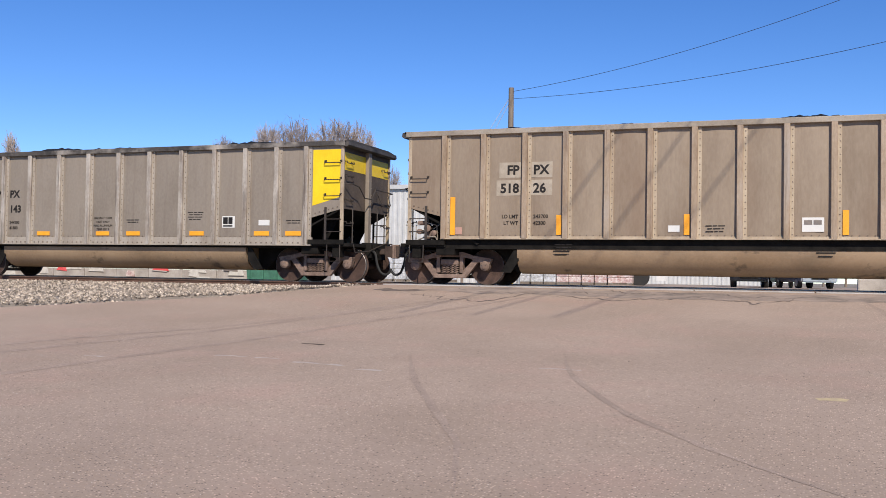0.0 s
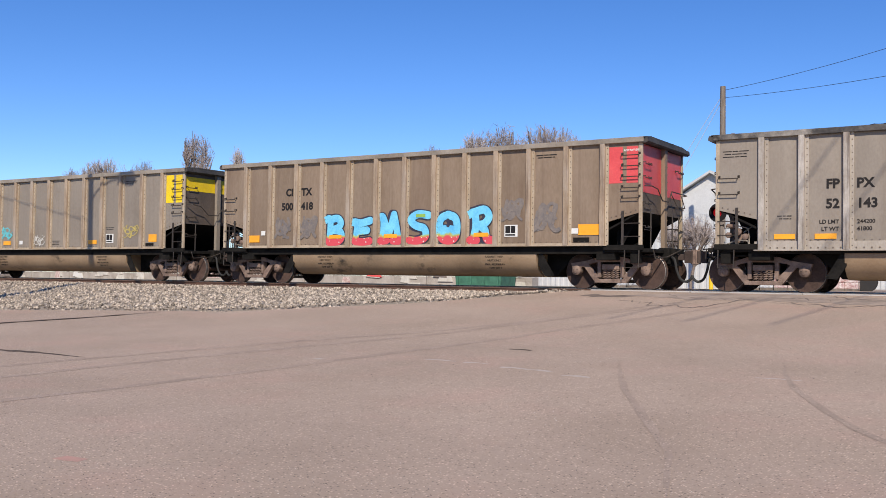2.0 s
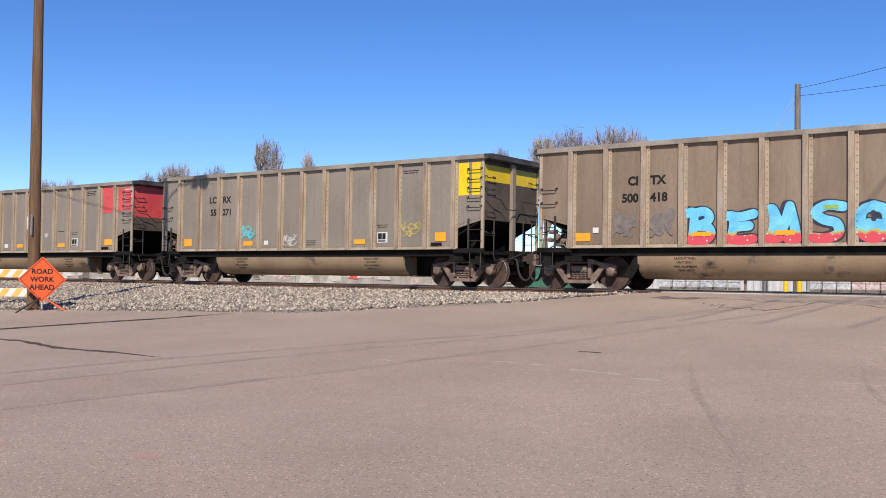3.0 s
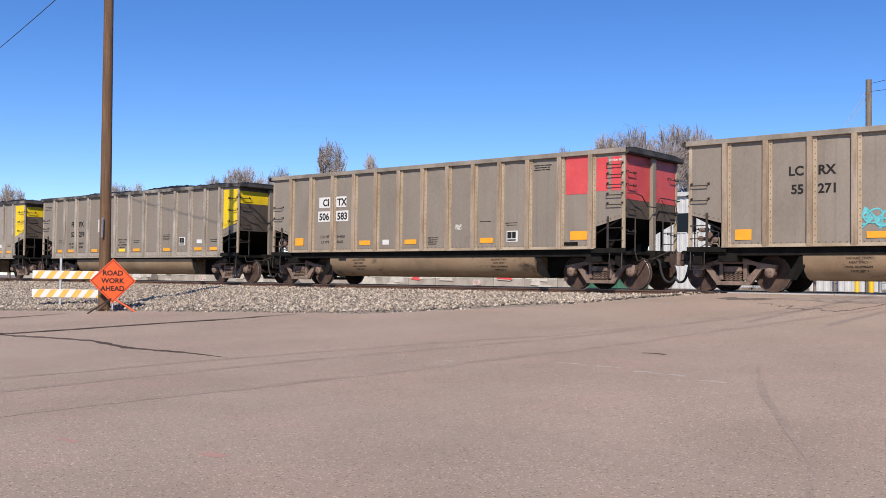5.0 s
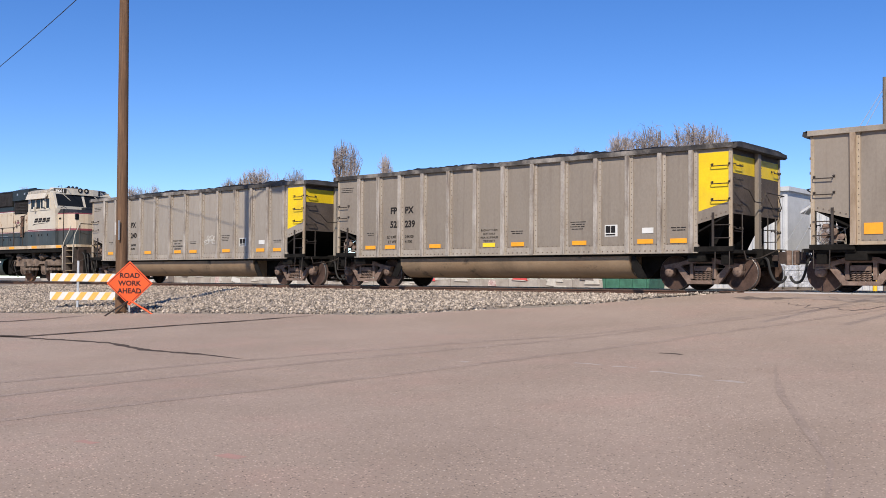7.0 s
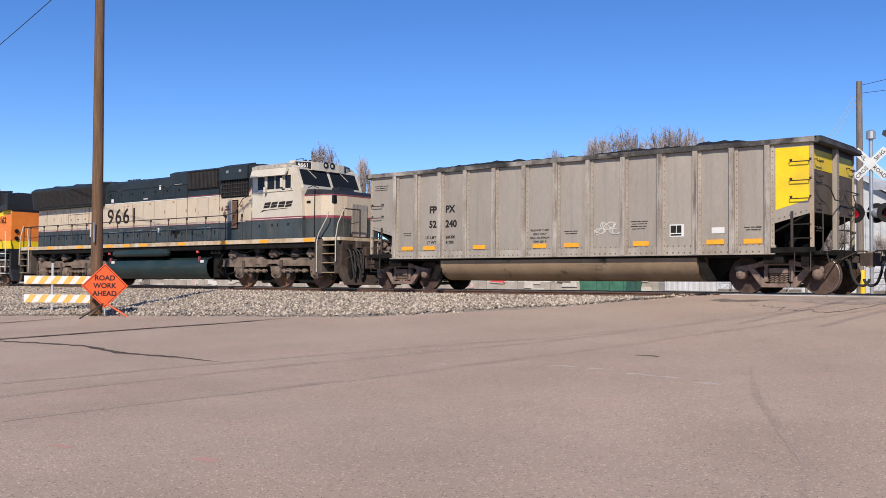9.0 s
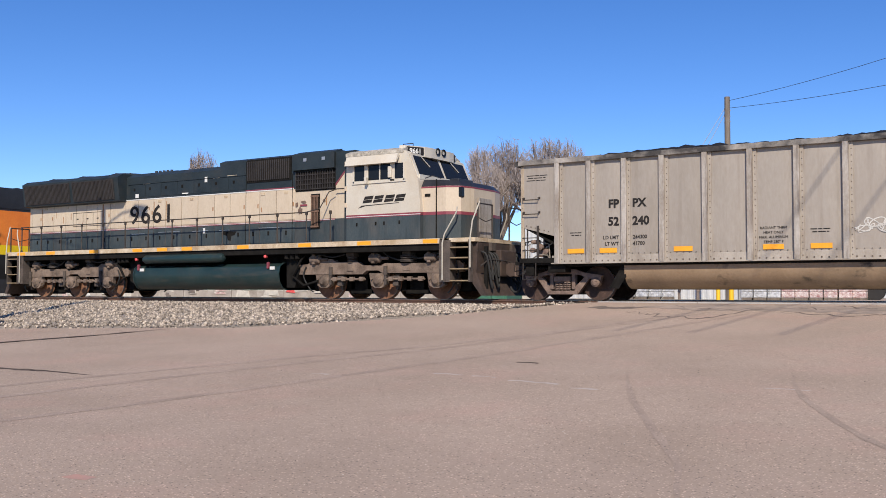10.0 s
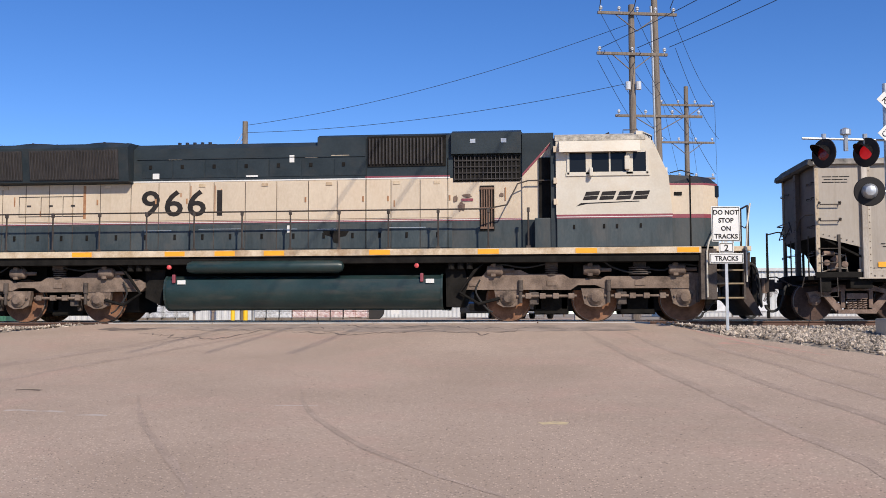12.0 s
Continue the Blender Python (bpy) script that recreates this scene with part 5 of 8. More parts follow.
def lcrx(car, h):
    y = PANEL_Y - 0.003
    for s, x, z, al in (("LC", -0.16, 2.80, "RIGHT"), ("RX", 0.17, 2.80, "LEFT"), ("55", -0.16, 2.36, "RIGHT"), ("271", 0.17, 2.36, "LEFT")):
        lettering(s, 0.31, M_MARK, car, panel_x(2) + x, y, z, align=al, bold=0.009)
    plate("reflector", 0.42, 0.26, M_ORANGE, car, panel_x(0) + 0.25, y, 1.28, "orange reflective strip")
    for i in (3, 8):
        plate("reflector", 0.46, 0.15, M_ORANGE, car, panel_x(i) + 0.25, y, 1.28)
    plate("reflector", 0.4, 0.26, M_ORANGE, car, panel_x(11) + 0.35, y, 1.34)
    plate("lamp_bracket", 0.4, 0.1, M_UNDER, car, panel_x(11) + 0.2, y, 1.2)
    shield(car, panel_x(9) + 0.22, 1.32)
    plate("label", 0.2, 0.14, M_WHITE, car, panel_x(4) + 0.25, y, 1.3)
    small_print(car, panel_x(9) + 0.2, 1.85, 2)
    small_print(car, panel_x(10) + 0.2, h - 0.35, 2, 0.6)
    small_print(car, panel_x(6) + 0.2, 1.4, 3)
    heat_text(car, -3.0, 0.80, 0.078, True)
    heat_text(car, 2.9, 0.80, 0.078, True)
    scrawl(car, panel_x(3) + 0.05, 1.42, 0.75, 0.6, M_GRAFC, 4, 0.026)
    scrawl(car, panel_x(5) + 0.12, 1.2, 0.65, 0.5, M_GRAFW, 6, 0.014)
    scrawl(car, panel_x(10) + 0.12, 1.45, 0.8, 0.55, M_GRAFY, 7, 0.016)


def citx_boxed(car, h):
    y = PANEL_Y - 0.003
    for s, x, z, al, w in (("CI", -0.16, 2.68, "RIGHT", 0.56), ("TX", 0.17, 2.68, "LEFT", 0.5), ("506", -0.16, 2.20, "RIGHT", 0.60), ("583", 0.17, 2.20, "LEFT", 0.60)):
        x0 = panel_x(2) + (0.135 if al == "LEFT" else -0.135 - w)
        plate("mark_panel", w, 0.36, M_WHITE, car, x0, y, z - 0.06, "white panel behind the car mark")
        lettering(s, 0.33, M_MARK, car, panel_x(2) + x + (0.03 if al == "LEFT" else -0.03), y - 0.006, z, align=al, bold=0.009)
    for s, n, z in (("LD LMT", "244400", 1.58), ("LT WT", "41600", 1.40)):
        lettering(s, 0.13, M_MARK, car, panel_x(2) - 0.17, y, z, align="RIGHT")
        lettering(n, 0.13, M_MARK, car, panel_x(2) + 0.19, y, z)
    plate("reflector", 0.42, 0.26, M_ORANGE, car, panel_x(0) + 0.22, y, 1.34, "orange reflective strip")
    for i in (3, 5, 8):
        plate("reflector", 0.50, 0.15, M_ORANGE, car, panel_x(i) + 0.25, y, 1.32)
    plate("reflector", 0.56, 0.24, M_ORANGE, car, panel_x(11) + 0.35, y, 1.36)
    plate("lamp_bracket", 0.45, 0.1, M_UNDER, car, panel_x(11) + 0.15, y, 1.2)
    plate("label", 0.28, 0.16, M_WHITE, car, panel_x(4) + 0.3, y, 1.32, "white paper label")
    small_print(car, panel_x(6) + 0.2, 1.5, 4)
    small_print(car, panel_x(8) + 0.25, 1.95, 1, 0.4)
    small_print(car, panel_x(9) + 0.2, 1.88, 2)
    shield(car, panel_x(9) + 0.25, 1.34)
    small_print(car, panel_x(10) + 0.2, h - 0.32, 3, 0.6)
    heat_text(car, -2.9, 0.80, 0.078, True)
    heat_text(car, 2.9, 0.80, 0.078, True)
    plate("label", 0.35, 0.16, M_BLACK, car, -3.85, -1.43, 0.82)
    scrawl(car, panel_x(7) + 0.3, 1.72, 0.25, 0.2, M_GRAFW, 12, 0.015)


YS, RS2 = ("yellow_slant", "yellow"), ("red_two", "red")
PITCH = 16.18
TAN = "tan riveted coal car on dusty trucks, loaded with coal"
GREY = "dusty taupe coal car with a bright yellow corner panel"
coal_car(TAN, 3.88, M_BODY_TAN, YS, fpp("518", "26", ("243700", "42300"), "tall"), 0, 0.36, M_CHORD)
coal_car(GREY, 3.73, M_BODY_GREY, YS, fpp("52", "143", ("244200", "41800")), PITCH, 0.36, M_CHORD_FP)
coal_car("rusty brown coal car with blue graffiti and red corner", 3.82, M_BODY_BROWN, ("red_one", "red"), citx_plain, 2 * PITCH, 0.30, M_CHORD, (3.42, 3.15, 2.88, 2.60, 2.34))
coal_car("dusty taupe coal car with small spray tags", 3.82, M_BODY_GREY, ("yellow", "yellow"), lcrx, 3 * PITCH, 0.30, M_CHORD, (3.42, 3.15, 2.88, 2.60, 2.34))
coal_car("taupe coal car with white mark panels and red corner", 3.82, M_BODY_GREY, RS2, citx_boxed, 4 * PITCH, 0.24, M_CHORD, (3.42, 3.15, 2.88, 2.60, 2.34))
coal_car(GREY, 3.73, M_BODY_GREY, YS, fpp("52", "239", ("244300", "41700"), "y"), 5 * PITCH + 0.12, 0.44, M_CHORD_FP)
coal_car("dusty taupe coal car with yellow corner and pale scrawl", 3.73, M_BODY_PALE, YS, fpp("52", "240", ("244300", "41700"), "scrawl"), 6 * PITCH, 0.44, M_CHORD_FP)


# ---- locomotives ----
TRUCK_SIDE = [(-3.2, 0.76), (-3.3, 0.86), (-3.28, 0.98), (-3.12, 1.06), (-2.7, 1.08), (-2.6, 1.21), (-1.78, 1.23), (-1.58, 1.13), (-0.78, 1.13), (-0.6, 1.02), (0.12, 1.00), (0.24, 1.07), (1.68, 1.06), (1.98, 1.15), (2.85, 1.12), (3.0, 1.0),
              (3.0, 0.82), (2.7, 0.76), (1.75, 0.78), (0.18, 0.78), (0.0, 0.86), (-0.42, 0.86), (-0.58, 0.75)]


def loco_truck(parent, x, material, f):
    """f: 1 or -1, the way the long end of the side frame points."""
    t = link("truck", None, parent, pose(x, 0, 0), "three-axle locomotive truck under thick dust")
    for k in (-1, 0, 1):
        w = link("wheelset", BIGWHEEL, t, pose(k * 2.08, 0, 0.533))
        ROLLING.append((w, k * 2.08, 0.533))
    for s in (-1, 1):
        y0, y1 = sorted((s * 0.98, s * 1.17))
        bm = B()
        prism(bm, [(f * p, q) for p, q in TRUCK_SIDE], "y", y0, y1)
        for xx in (-2.9, -1.04, 1.04, 2.5):
            bx(bm, f * xx - 0.12, f * xx + 0.12, y0 - 0.02, y1 + 0.02, 0.84, 0.98, 0.02)
        side = part("side_frame", bm, material, t, "dust-covered cast truck side frame")
        ey = s * 1.2
        for k in (-1, 0, 1):
            xx, bm = k * 2.08, B()
            lathe(bm, [(0.03, s * 1.27), (0.10, s * 1.26), (0.15, s * 1.20), (0.19, s * 1.17), (0.21, s * 1.0)], 14, at=(xx, 0, 0.56))
            prism(bm, [(xx - 0.34, 0.78), (xx + 0.34, 0.78), (xx + 0.27, 0.42), (xx + 0.12, 0.34), (xx - 0.12, 0.34), (xx - 0.27, 0.42)], "y", *sorted((s * 1.0, s * 1.15)))
            for q in (-0.23, 0.23):
                lathe(bm, [(0.01, s * 1.20), (0.035, s * 1.19), (0.035, s * 1.14)], 6, at=(xx + q, 0, 0.60))
            part("journal_box", bm, material, side, "dusty axle box with a round cover")
            bm = B()
            tube(bm, [(xx + f * 0.30, ey, 0.98), (xx + f * 0.30, ey, 0.72)], 0.062, 10)
            tube(bm, [(xx + f * 0.30, ey, 0.72), (xx + f * 0.30, ey, 0.44)], 0.042, 8)
            part("damper", bm, M_PILOT, side, "dark upright damper", smooth=True)
            bm = B()
            bx(bm, xx + f * 0.62 - 0.11, xx + f * 0.62 + 0.11, *sorted((s * 1.0, s * 1.14)), 0.40, 0.70, 0.02)
            prism(bm, [(xx + f * 0.50, 0.76), (xx + f * 0.66, 0.76), (xx + f * 0.60, 0.28), (xx + f * 0.52, 0.30)], "y", *sorted((s * 0.86, s * 0.98)))
            part("brake_shoe", bm, M_PILOT, side, "worn brake shoe against the wheel")
        for xx, r in ((-1.04, 0.16), (1.04, 0.25)):
            bm = B()
            for z in (1.12, 1.17, 1.22, 1.27):
                lathe(bm, [(0.05, z - 0.018), (r, z - 0.014), (r, z + 0.014), (0.05, z + 0.018)], 16, "z", (f * xx, s * 1.06, 0))
            part("spring_pad", bm, M_PILOT, side, "stacked rubber secondary spring", smooth=True)
            part("spring_cap", bx(B(), f * xx - 0.15, f * xx + 0.15, s * 1.06 - 0.14, s * 1.06 + 0.14, 1.29, 1.52, 0.02), M_PILOT, side)
        for xx in (-2.35, -0.05, 1.95):
            bm, c = B(), f * xx
            lathe(bm, [(0.02, c - 0.24), (0.11, c - 0.23), (0.13, c - 0.18), (0.13, c + 0.12), (0.09, c + 0.16), (0.05, c + 0.17), (0.045, c + 0.42), (0.01, c + 0.43)], 12, "x", (0, s * 1.18, 1.22))
            bx(bm, c - 0.14, c - 0.02, s * 1.18 - 0.10, s * 1.18 + 0.10, 1.07, 1.38, 0.02)
            part("brake_cylinder", bm, material, side, "dusty brake cylinder", smooth=True)
        for x0, x1 in ((-1.75, -0.45), (0.35, 1.7)):
            bm = B()
            tube(bm, [(f * x0, ey, 0.60), (f * x1, ey, 0.60)], 0.034, 7)
            for u in (0.12, 0.38, 0.62, 0.9):
                c = f * (x0 + (x1 - x0) * u)
                bx(bm, c - 0.07, c + 0.07, ey - 0.06, ey + 0.06, 0.54, 0.67, 0.012)
            part("brake_rod", bm, material, side, "brake rod with clevises")
        for pts in ([(-2.5, 1.30), (-2.2, 1.36), (-1.7, 1.28), (-1.2, 1.36)], [(-0.2, 1.34), (0.1, 1.46), (0.4, 1.28), (0.8, 1.16), (1.3, 1.15)], [(1.2, 1.24), (1.6, 1.2), (1.9, 1.34), (2.4, 1.30)], [(-2.75, 1.0), (-2.85, 0.7), (-2.6, 0.32), (-2.45, 0.22)], [(2.75, 1.1), (2.86, 0.7), (2.62, 0.30), (2.5, 0.2)]):
            part("hose", tube(B(), [(f * p, ey + s * 0.02, q) for p, q in smooth_line(pts, 4)], 0.022, 6), M_RUBBER, side, "black rubber hose", smooth=True)
        # Near-black blocks close the truck; their colour holds the shade between wheels.
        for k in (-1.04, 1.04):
            part("traction_motor", bx(B(), k - 0.42, k + 0.42, *sorted((s * 0.1, s * 0.62)), 0.16, 0.95, 0.04), M_UNDER, t, "grimy traction motor, coloured near black for shade")
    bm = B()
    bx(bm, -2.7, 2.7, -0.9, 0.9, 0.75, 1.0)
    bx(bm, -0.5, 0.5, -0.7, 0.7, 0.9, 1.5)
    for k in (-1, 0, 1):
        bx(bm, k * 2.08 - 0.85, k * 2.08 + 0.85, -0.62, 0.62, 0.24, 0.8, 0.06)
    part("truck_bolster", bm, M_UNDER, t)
    return t


def railing(parent, xs, y, z0, z1, material, rail_pts=None):
    bm0 = B()
    tube(bm0, [(0, 0, 0), (0, 0, z1 - z0)], 0.022, 6)
    bx(bm0, -0.05, 0.05, -0.02, 0.02, 0, 0.06)
    bx(bm0, -0.035, 0.035, -0.03, 0.03, z1 - z0 - 0.09, z1 - z0 + 0.02, 0.01)
    me = mesh("handrail_post", bm0, material)
    for x in xs:
        link("handrail_post", me, parent, pose(x, y, z0))
    part("handrail", tube(B(), rail_pts or [(xs[0], y, z1), (xs[-1], y, z1)], 0.018, 6), material, parent)


def slats(bm, x0, x1, y, z0, z1, step, d=0.03, w=0.03):
    x = x0
    while x < x1:
        bx(bm, x, x + w, y - d, y, z0, z1)
        x += step


def green_loco(behind):
    L = new("locomotive")
    tagged(L, "weathered dark green and cream diesel locomotive, dusty", "locomotive")
    MOVING.append((L, behind))
    # frame, its black deepened for the shade under the walkway, and sill stripe
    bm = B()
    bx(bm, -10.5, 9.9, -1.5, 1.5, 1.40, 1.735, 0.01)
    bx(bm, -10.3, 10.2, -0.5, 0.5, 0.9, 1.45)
    part("underframe", bm, M_UNDER, L, "grimy black main frame, coloured darker for shade")
    for s in (-1, 1):
        sill = part("sill_stripe", bx(B(), -10.5, 9.6, *sorted((s * 1.50, s * 1.56)), 1.585, 1.735, 0.006), M_SILLC, L, "dirty cream sill stripe")
        for x in (-9.9, -8.1, -5.6, -3.25, -2.0, -0.78, 1.8, 4.4, 6.7, 9.05):
            part("reflector", bx(B(), x, x + 0.5, *sorted((s * 1.56, s * 1.566)), 1.60, 1.715), M_ORANGE, sill)
    # long hood in colour bands
    W = 0.99
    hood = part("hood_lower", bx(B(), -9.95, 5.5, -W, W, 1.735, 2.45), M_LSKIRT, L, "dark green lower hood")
    part("hood_middle", bx(B(), -9.95, 5.5, -W - 0.002, W + 0.002, 2.50, 3.50), M_CREAM, L, "weathered cream hood band with rust")
    part("pinstripe", bx(B(), -9.95, 5.5, -W - 0.003, W + 0.003, 2.45, 2.50), M_PIN, L, "maroon and white pinstripe")
    part("pinstripe", bx(B(), -9.95, 5.5, -W - 0.005, W + 0.005, 2.468, 2.482), M_WHITE, L)
    bm = B()
    prism(bm, [(-W - 0.004, 3.50), (-W - 0.004, 4.34), (-0.72, 4.49), (0.72, 4.49), (W + 0.004, 4.34), (W + 0.004, 3.50)], "x", -9.95, 0.4)
    prism(bm, [(-W - 0.006, 3.50), (-W - 0.006, 4.56), (-0.75, 4.65), (0.75, 4.65), (W + 0.006, 4.56), (W + 0.006, 3.50)], "x", 0.4, 5.46)
    up = part("hood_upper", bm, M_LGREEN, L, "dark green upper hood")
    part("pinstripe", bx(B(), -4.3, 3.7, -W - 0.012, -W, 3.50, 3.53), M_WHITE, L)
    part("pinstripe", bx(B(), 1.6, 3.7, -W - 0.012, -W, 3.535, 3.57), M_PIN, L)
    # hood doors: thin proud leaves with latches
    rng = random.Random(4)
    x = -9.8
    while x < 3.6:
        w = rng.choice((0.62, 0.72, 0.8))
        d = part("hood_door", bx(B(), x + 0.012, x + w - 0.012, -W - 0.016, -W, 2.53, 3.46, 0.004), M_CREAM, hood)
        if rng.random() < 0.4:
            part("door_latch", bx(B(), x + w - 0.09, x + w - 0.05, -W - 0.03, -W - 0.015, 2.95, 3.08, 0.004), M_RUST, d)
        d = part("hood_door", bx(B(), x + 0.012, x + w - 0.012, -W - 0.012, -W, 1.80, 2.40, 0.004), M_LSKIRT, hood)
        part("door_latch", bx(B(), x + w * 0.5, x + w * 0.5 + 0.06, -W - 0.03, -W - 0.01, 2.05, 2.18, 0.006), M_UNDER, d)
        part("seam", bx(B(), x - 0.006, x + 0.006, -W - 0.005, -W, 1.78, 3.48), M_PILOT, hood)
        if rng.random() < 0.15:
            part("rust_streak", bx(B(), x + 0.02, x + 0.045, -W - 0.018, -W - 0.01, rng.uniform(2.6, 3.0), 3.4), M_RUST, hood)
        x += w
    x = -4.1
    while x < 1.4:
        d = part("hood_door", bx(B(), x + 0.012, x + 0.8, -W - 0.016, -W, 3.60, 4.05, 0.004), M_LGREEN, up)
        part("door_latch", bx(B(), x + 0.2, x + 0.28, -W - 0.03, -W - 0.012, 3.83, 3.93, 0.006), M_UNDER, d)
        x += 0.82
    for x in (-7.3, -6.72, -6.14):
        bm = B()
        for a0, a1, b0, b1 in ((x, x + 0.56, 2.66, 2.68), (x, x + 0.56, 3.16, 3.18), (x, x + 0.015, 2.66, 3.18)):
            bx(bm, a0, a1, -W - 0.02, -W - 0.012, b0, b1)
        part("door_outline", bm, M_GRILLE, hood)
        part("door_latch", bx(B(), x + 0.22, x + 0.32, -W - 0.028, -W - 0.014, 2.92, 2.96), M_GRILLE, hood)
    rng = random.Random(77)
    for k in range(9):
        x, z, ln = rng.uniform(-9.6, 5.3), rng.uniform(2.75, 3.42), rng.uniform(0.08, 0.4)
        part("rust_streak", bx(B(), x, x + rng.uniform(0.012, 0.035), -W - 0.020, -W - 0.010, max(2.52, z - ln), z), M_RUST, hood, "thin rust streak below a door latch")
    part("rust_streak", bx(B(), -5.6, -5.53, -W - 0.022, -W - 0.012, 2.6, 3.44), M_RUST, hood, "rust streak down the hood")
    for x, z, w, h in ((-3.8, 3.58, 0.17, 0.14), (-0.3, 3.95, 0.12, 0.18), (-1.4, 3.60, 0.3, 0.04), (-0.35, 2.2, 0.10, 0.18)):
        part("label", bx(B(), x, x + w, -W - 0.024, -W - 0.016, z, z + h), M_WHITE, up)
    for x in (-9.0, -7.75, -5.05, -2.6, -1.0, 0.62, 2.3, 3.3):
        part("lift_lug", bx(B(), x, x + 0.16, -W - 0.03, -W - 0.015, 3.36, 3.44, 0.004), M_SILLC, hood, "small rusty plate on the hood")
    for x, w, z, hh in ((-4.0, 0.7, 2.27, 0.016), (-2.6, 1.1, 2.30, 0.012), (-0.9, 0.8, 2.28, 0.014), (0.4, 0.5, 2.27, 0.012), (2.2, 0.9, 2.29, 0.014)):
        part("paint_scrape", bx(B(), x, x + w, -W - 0.018, -W - 0.012, z, z + hh), M_GALV, hood, "bare scrape in the paint")
    for x, w, z in ((-3.4, 0.35, 4.06), (-1.7, 0.5, 4.07), (0.1, 0.3, 4.06), (0.75, 0.45, 4.10)):
        part("paint_scrape", bx(B(), x, x + w, -W - 0.018, -W - 0.006, z, z + 0.014), M_CREAM, up, "bare scrape in the paint")
    part("soot_patch", prism(B(), [(0.55, 2.24), (1.2, 2.22), (1.12, 2.1), (0.98, 2.08), (0.95, 1.92), (0.82, 1.94), (0.78, 2.08), (0.58, 2.14)], "y", -W - 0.018, -W - 0.010), M_UNDER, hood, "dark oily patch")
    for x0, x1, z0, z1 in ((1.62, 1.63, 1.78, 4.5), (3.64, 3.655, 1.78, 4.0)):
        part("seam", bx(B(), x0, x1, -W - 0.022, -W, z0, z1), M_UNDER, hood)
    for z, t0 in ((4.07, 0.02),):
        part("hood_ledge", bx(B(), -4.2, 1.6, -W - 0.028, -W, z, z + t0), M_LGREEN, up)
    # flared radiators with ribbed screens
    for s in (-1, 1):
        bm = B()
        prism(bm, [(s * 0.9, 3.46), (s * 1.30, 3.50), (s * 1.42, 4.34), (s * 1.2, 4.47), (s * 0.6, 4.50)], "x", -9.9, -4.30)
        rad = part("radiator_hood", bm, M_LGREEN, L, "flared dark radiator hood")
        for x0, x1 in ((-9.75, -7.05), (-6.85, -4.55)):
            bm = B()
            prism(bm, [(s * 1.30, 3.55), (s * 1.33, 3.55), (s * 1.44, 4.28), (s * 1.41, 4.28)], "x", x0, x1)
            part("radiator_screen", bm, M_GRILLE, rad, "dusty brown ribbed radiator screen")
            slat = mesh("slat", prism(B(), [(s * 1.33, 3.57), (s * 1.36, 3.57), (s * 1.47, 4.26), (s * 1.44, 4.26)], "x", 0, 0.03), M_GRILLE)
            for k in range(int((x1 - x0) / 0.075)):
                link("slat", slat, rad, pose(x0 + 0.02 + k * 0.075, 0, 0))
    for k, x in enumerate((-8.9, -7.1, -5.2)):
        bm = B()
        lathe(bm, [(0.05, 4.47), (0.80, 4.47), (0.80, 4.55), (0.76, 4.585), (0.68, 4.585), (0.66, 4.53), (0.05, 4.53)], 24, "z", (x, 0, 0))
        part("roof_fan", bm, M_LBLACK, L, "round radiator fan housing", smooth=True)
        for q in range(4):
            a0 = math.pi * q / 4
            part("fan_guard_bar", tube(B(), [(x + 0.78 * math.cos(a0), 0.78 * math.sin(a0), 4.585), (x, 0, 4.63), (x - 0.78 * math.cos(a0), -0.78 * math.sin(a0), 4.585)], 0.014, 5), M_STEEL, L)
    bm = B()
    bx(bm, -3.2, -2.4, -0.3, 0.3, 4.48, 4.58, 0.03)
    for k in range(5):
        tube(bm, [(-3.3 + 0.2 * k, -0.5, 4.47), (-3.3 + 0.2 * k, -0.5, 4.58)], 0.05, 6)
    bx(bm, 0.9, 1.5, -0.5, 0.5, 4.64, 4.70, 0.02)
    part("roof_detail", bm, M_LBLACK, L)
    # dynamic brake grille, boxes and intake
    bm = B()
    bx(bm, 1.66, 3.60, -W - 0.03, -W, 3.80, 4.56, 0.006)
    part("grille_backing", bm, M_UNDER, up)
    bm = B()
    slats(bm, 1.70, 3.56, -W - 0.03, 3.86, 4.50, 0.085, 0.035, 0.035)
    part("brake_grille", bm, M_GRILLE, up, "ribbed brown dynamic brake grille")
    bm = B()
    prism(bm, [(-W, 4.05), (-W - 0.14, 4.07), (-W - 0.14, 4.58), (-0.72, 4.70), (-0.7, 4.05)], "x", 3.74, 5.44)
    bxp = part("air_box", bm, M_LGREEN, up, "dark green filter box")
    for x in (4.2, 4.95):
        part("label", bx(B(), x, x + 0.13, -W - 0.15, -W - 0.139, 4.33, 4.43), M_GALV, bxp)
    bm = B()
    bx(bm, 3.78, 5.42, -W - 0.02, -W, 3.40, 4.04)
    part("intake", bm, M_UNDER, up)
    bar = mesh("screen_bar", bx(B(), 0, 0.022, -W - 0.055, -W - 0.02, 3.43, 4.03), M_GRILLE)
    for k in range(16):
        link("screen_bar", bar, up, pose(3.80 + 0.10 * k, 0, 0))
    for z in (3.45, 3.6, 3.75, 3.9):
        part("screen_rail", bx(B(), 3.8, 5.4, -W - 0.066, -W - 0.056, z, z + 0.02), M_GRILLE, up)
    door = part("louvred_door", bx(B(), 4.43, 4.78, -W - 0.03, -W, 2.2, 3.30, 0.005), M_UNDER, hood, "rusty louvred door")
    for k in range(5):
        part("louvre", bx(B(), 4.46 + 0.06 * k, 4.49 + 0.06 * k, -W - 0.05, -W - 0.03, 2.24, 3.26, 0.004), M_LOUVRE, door)
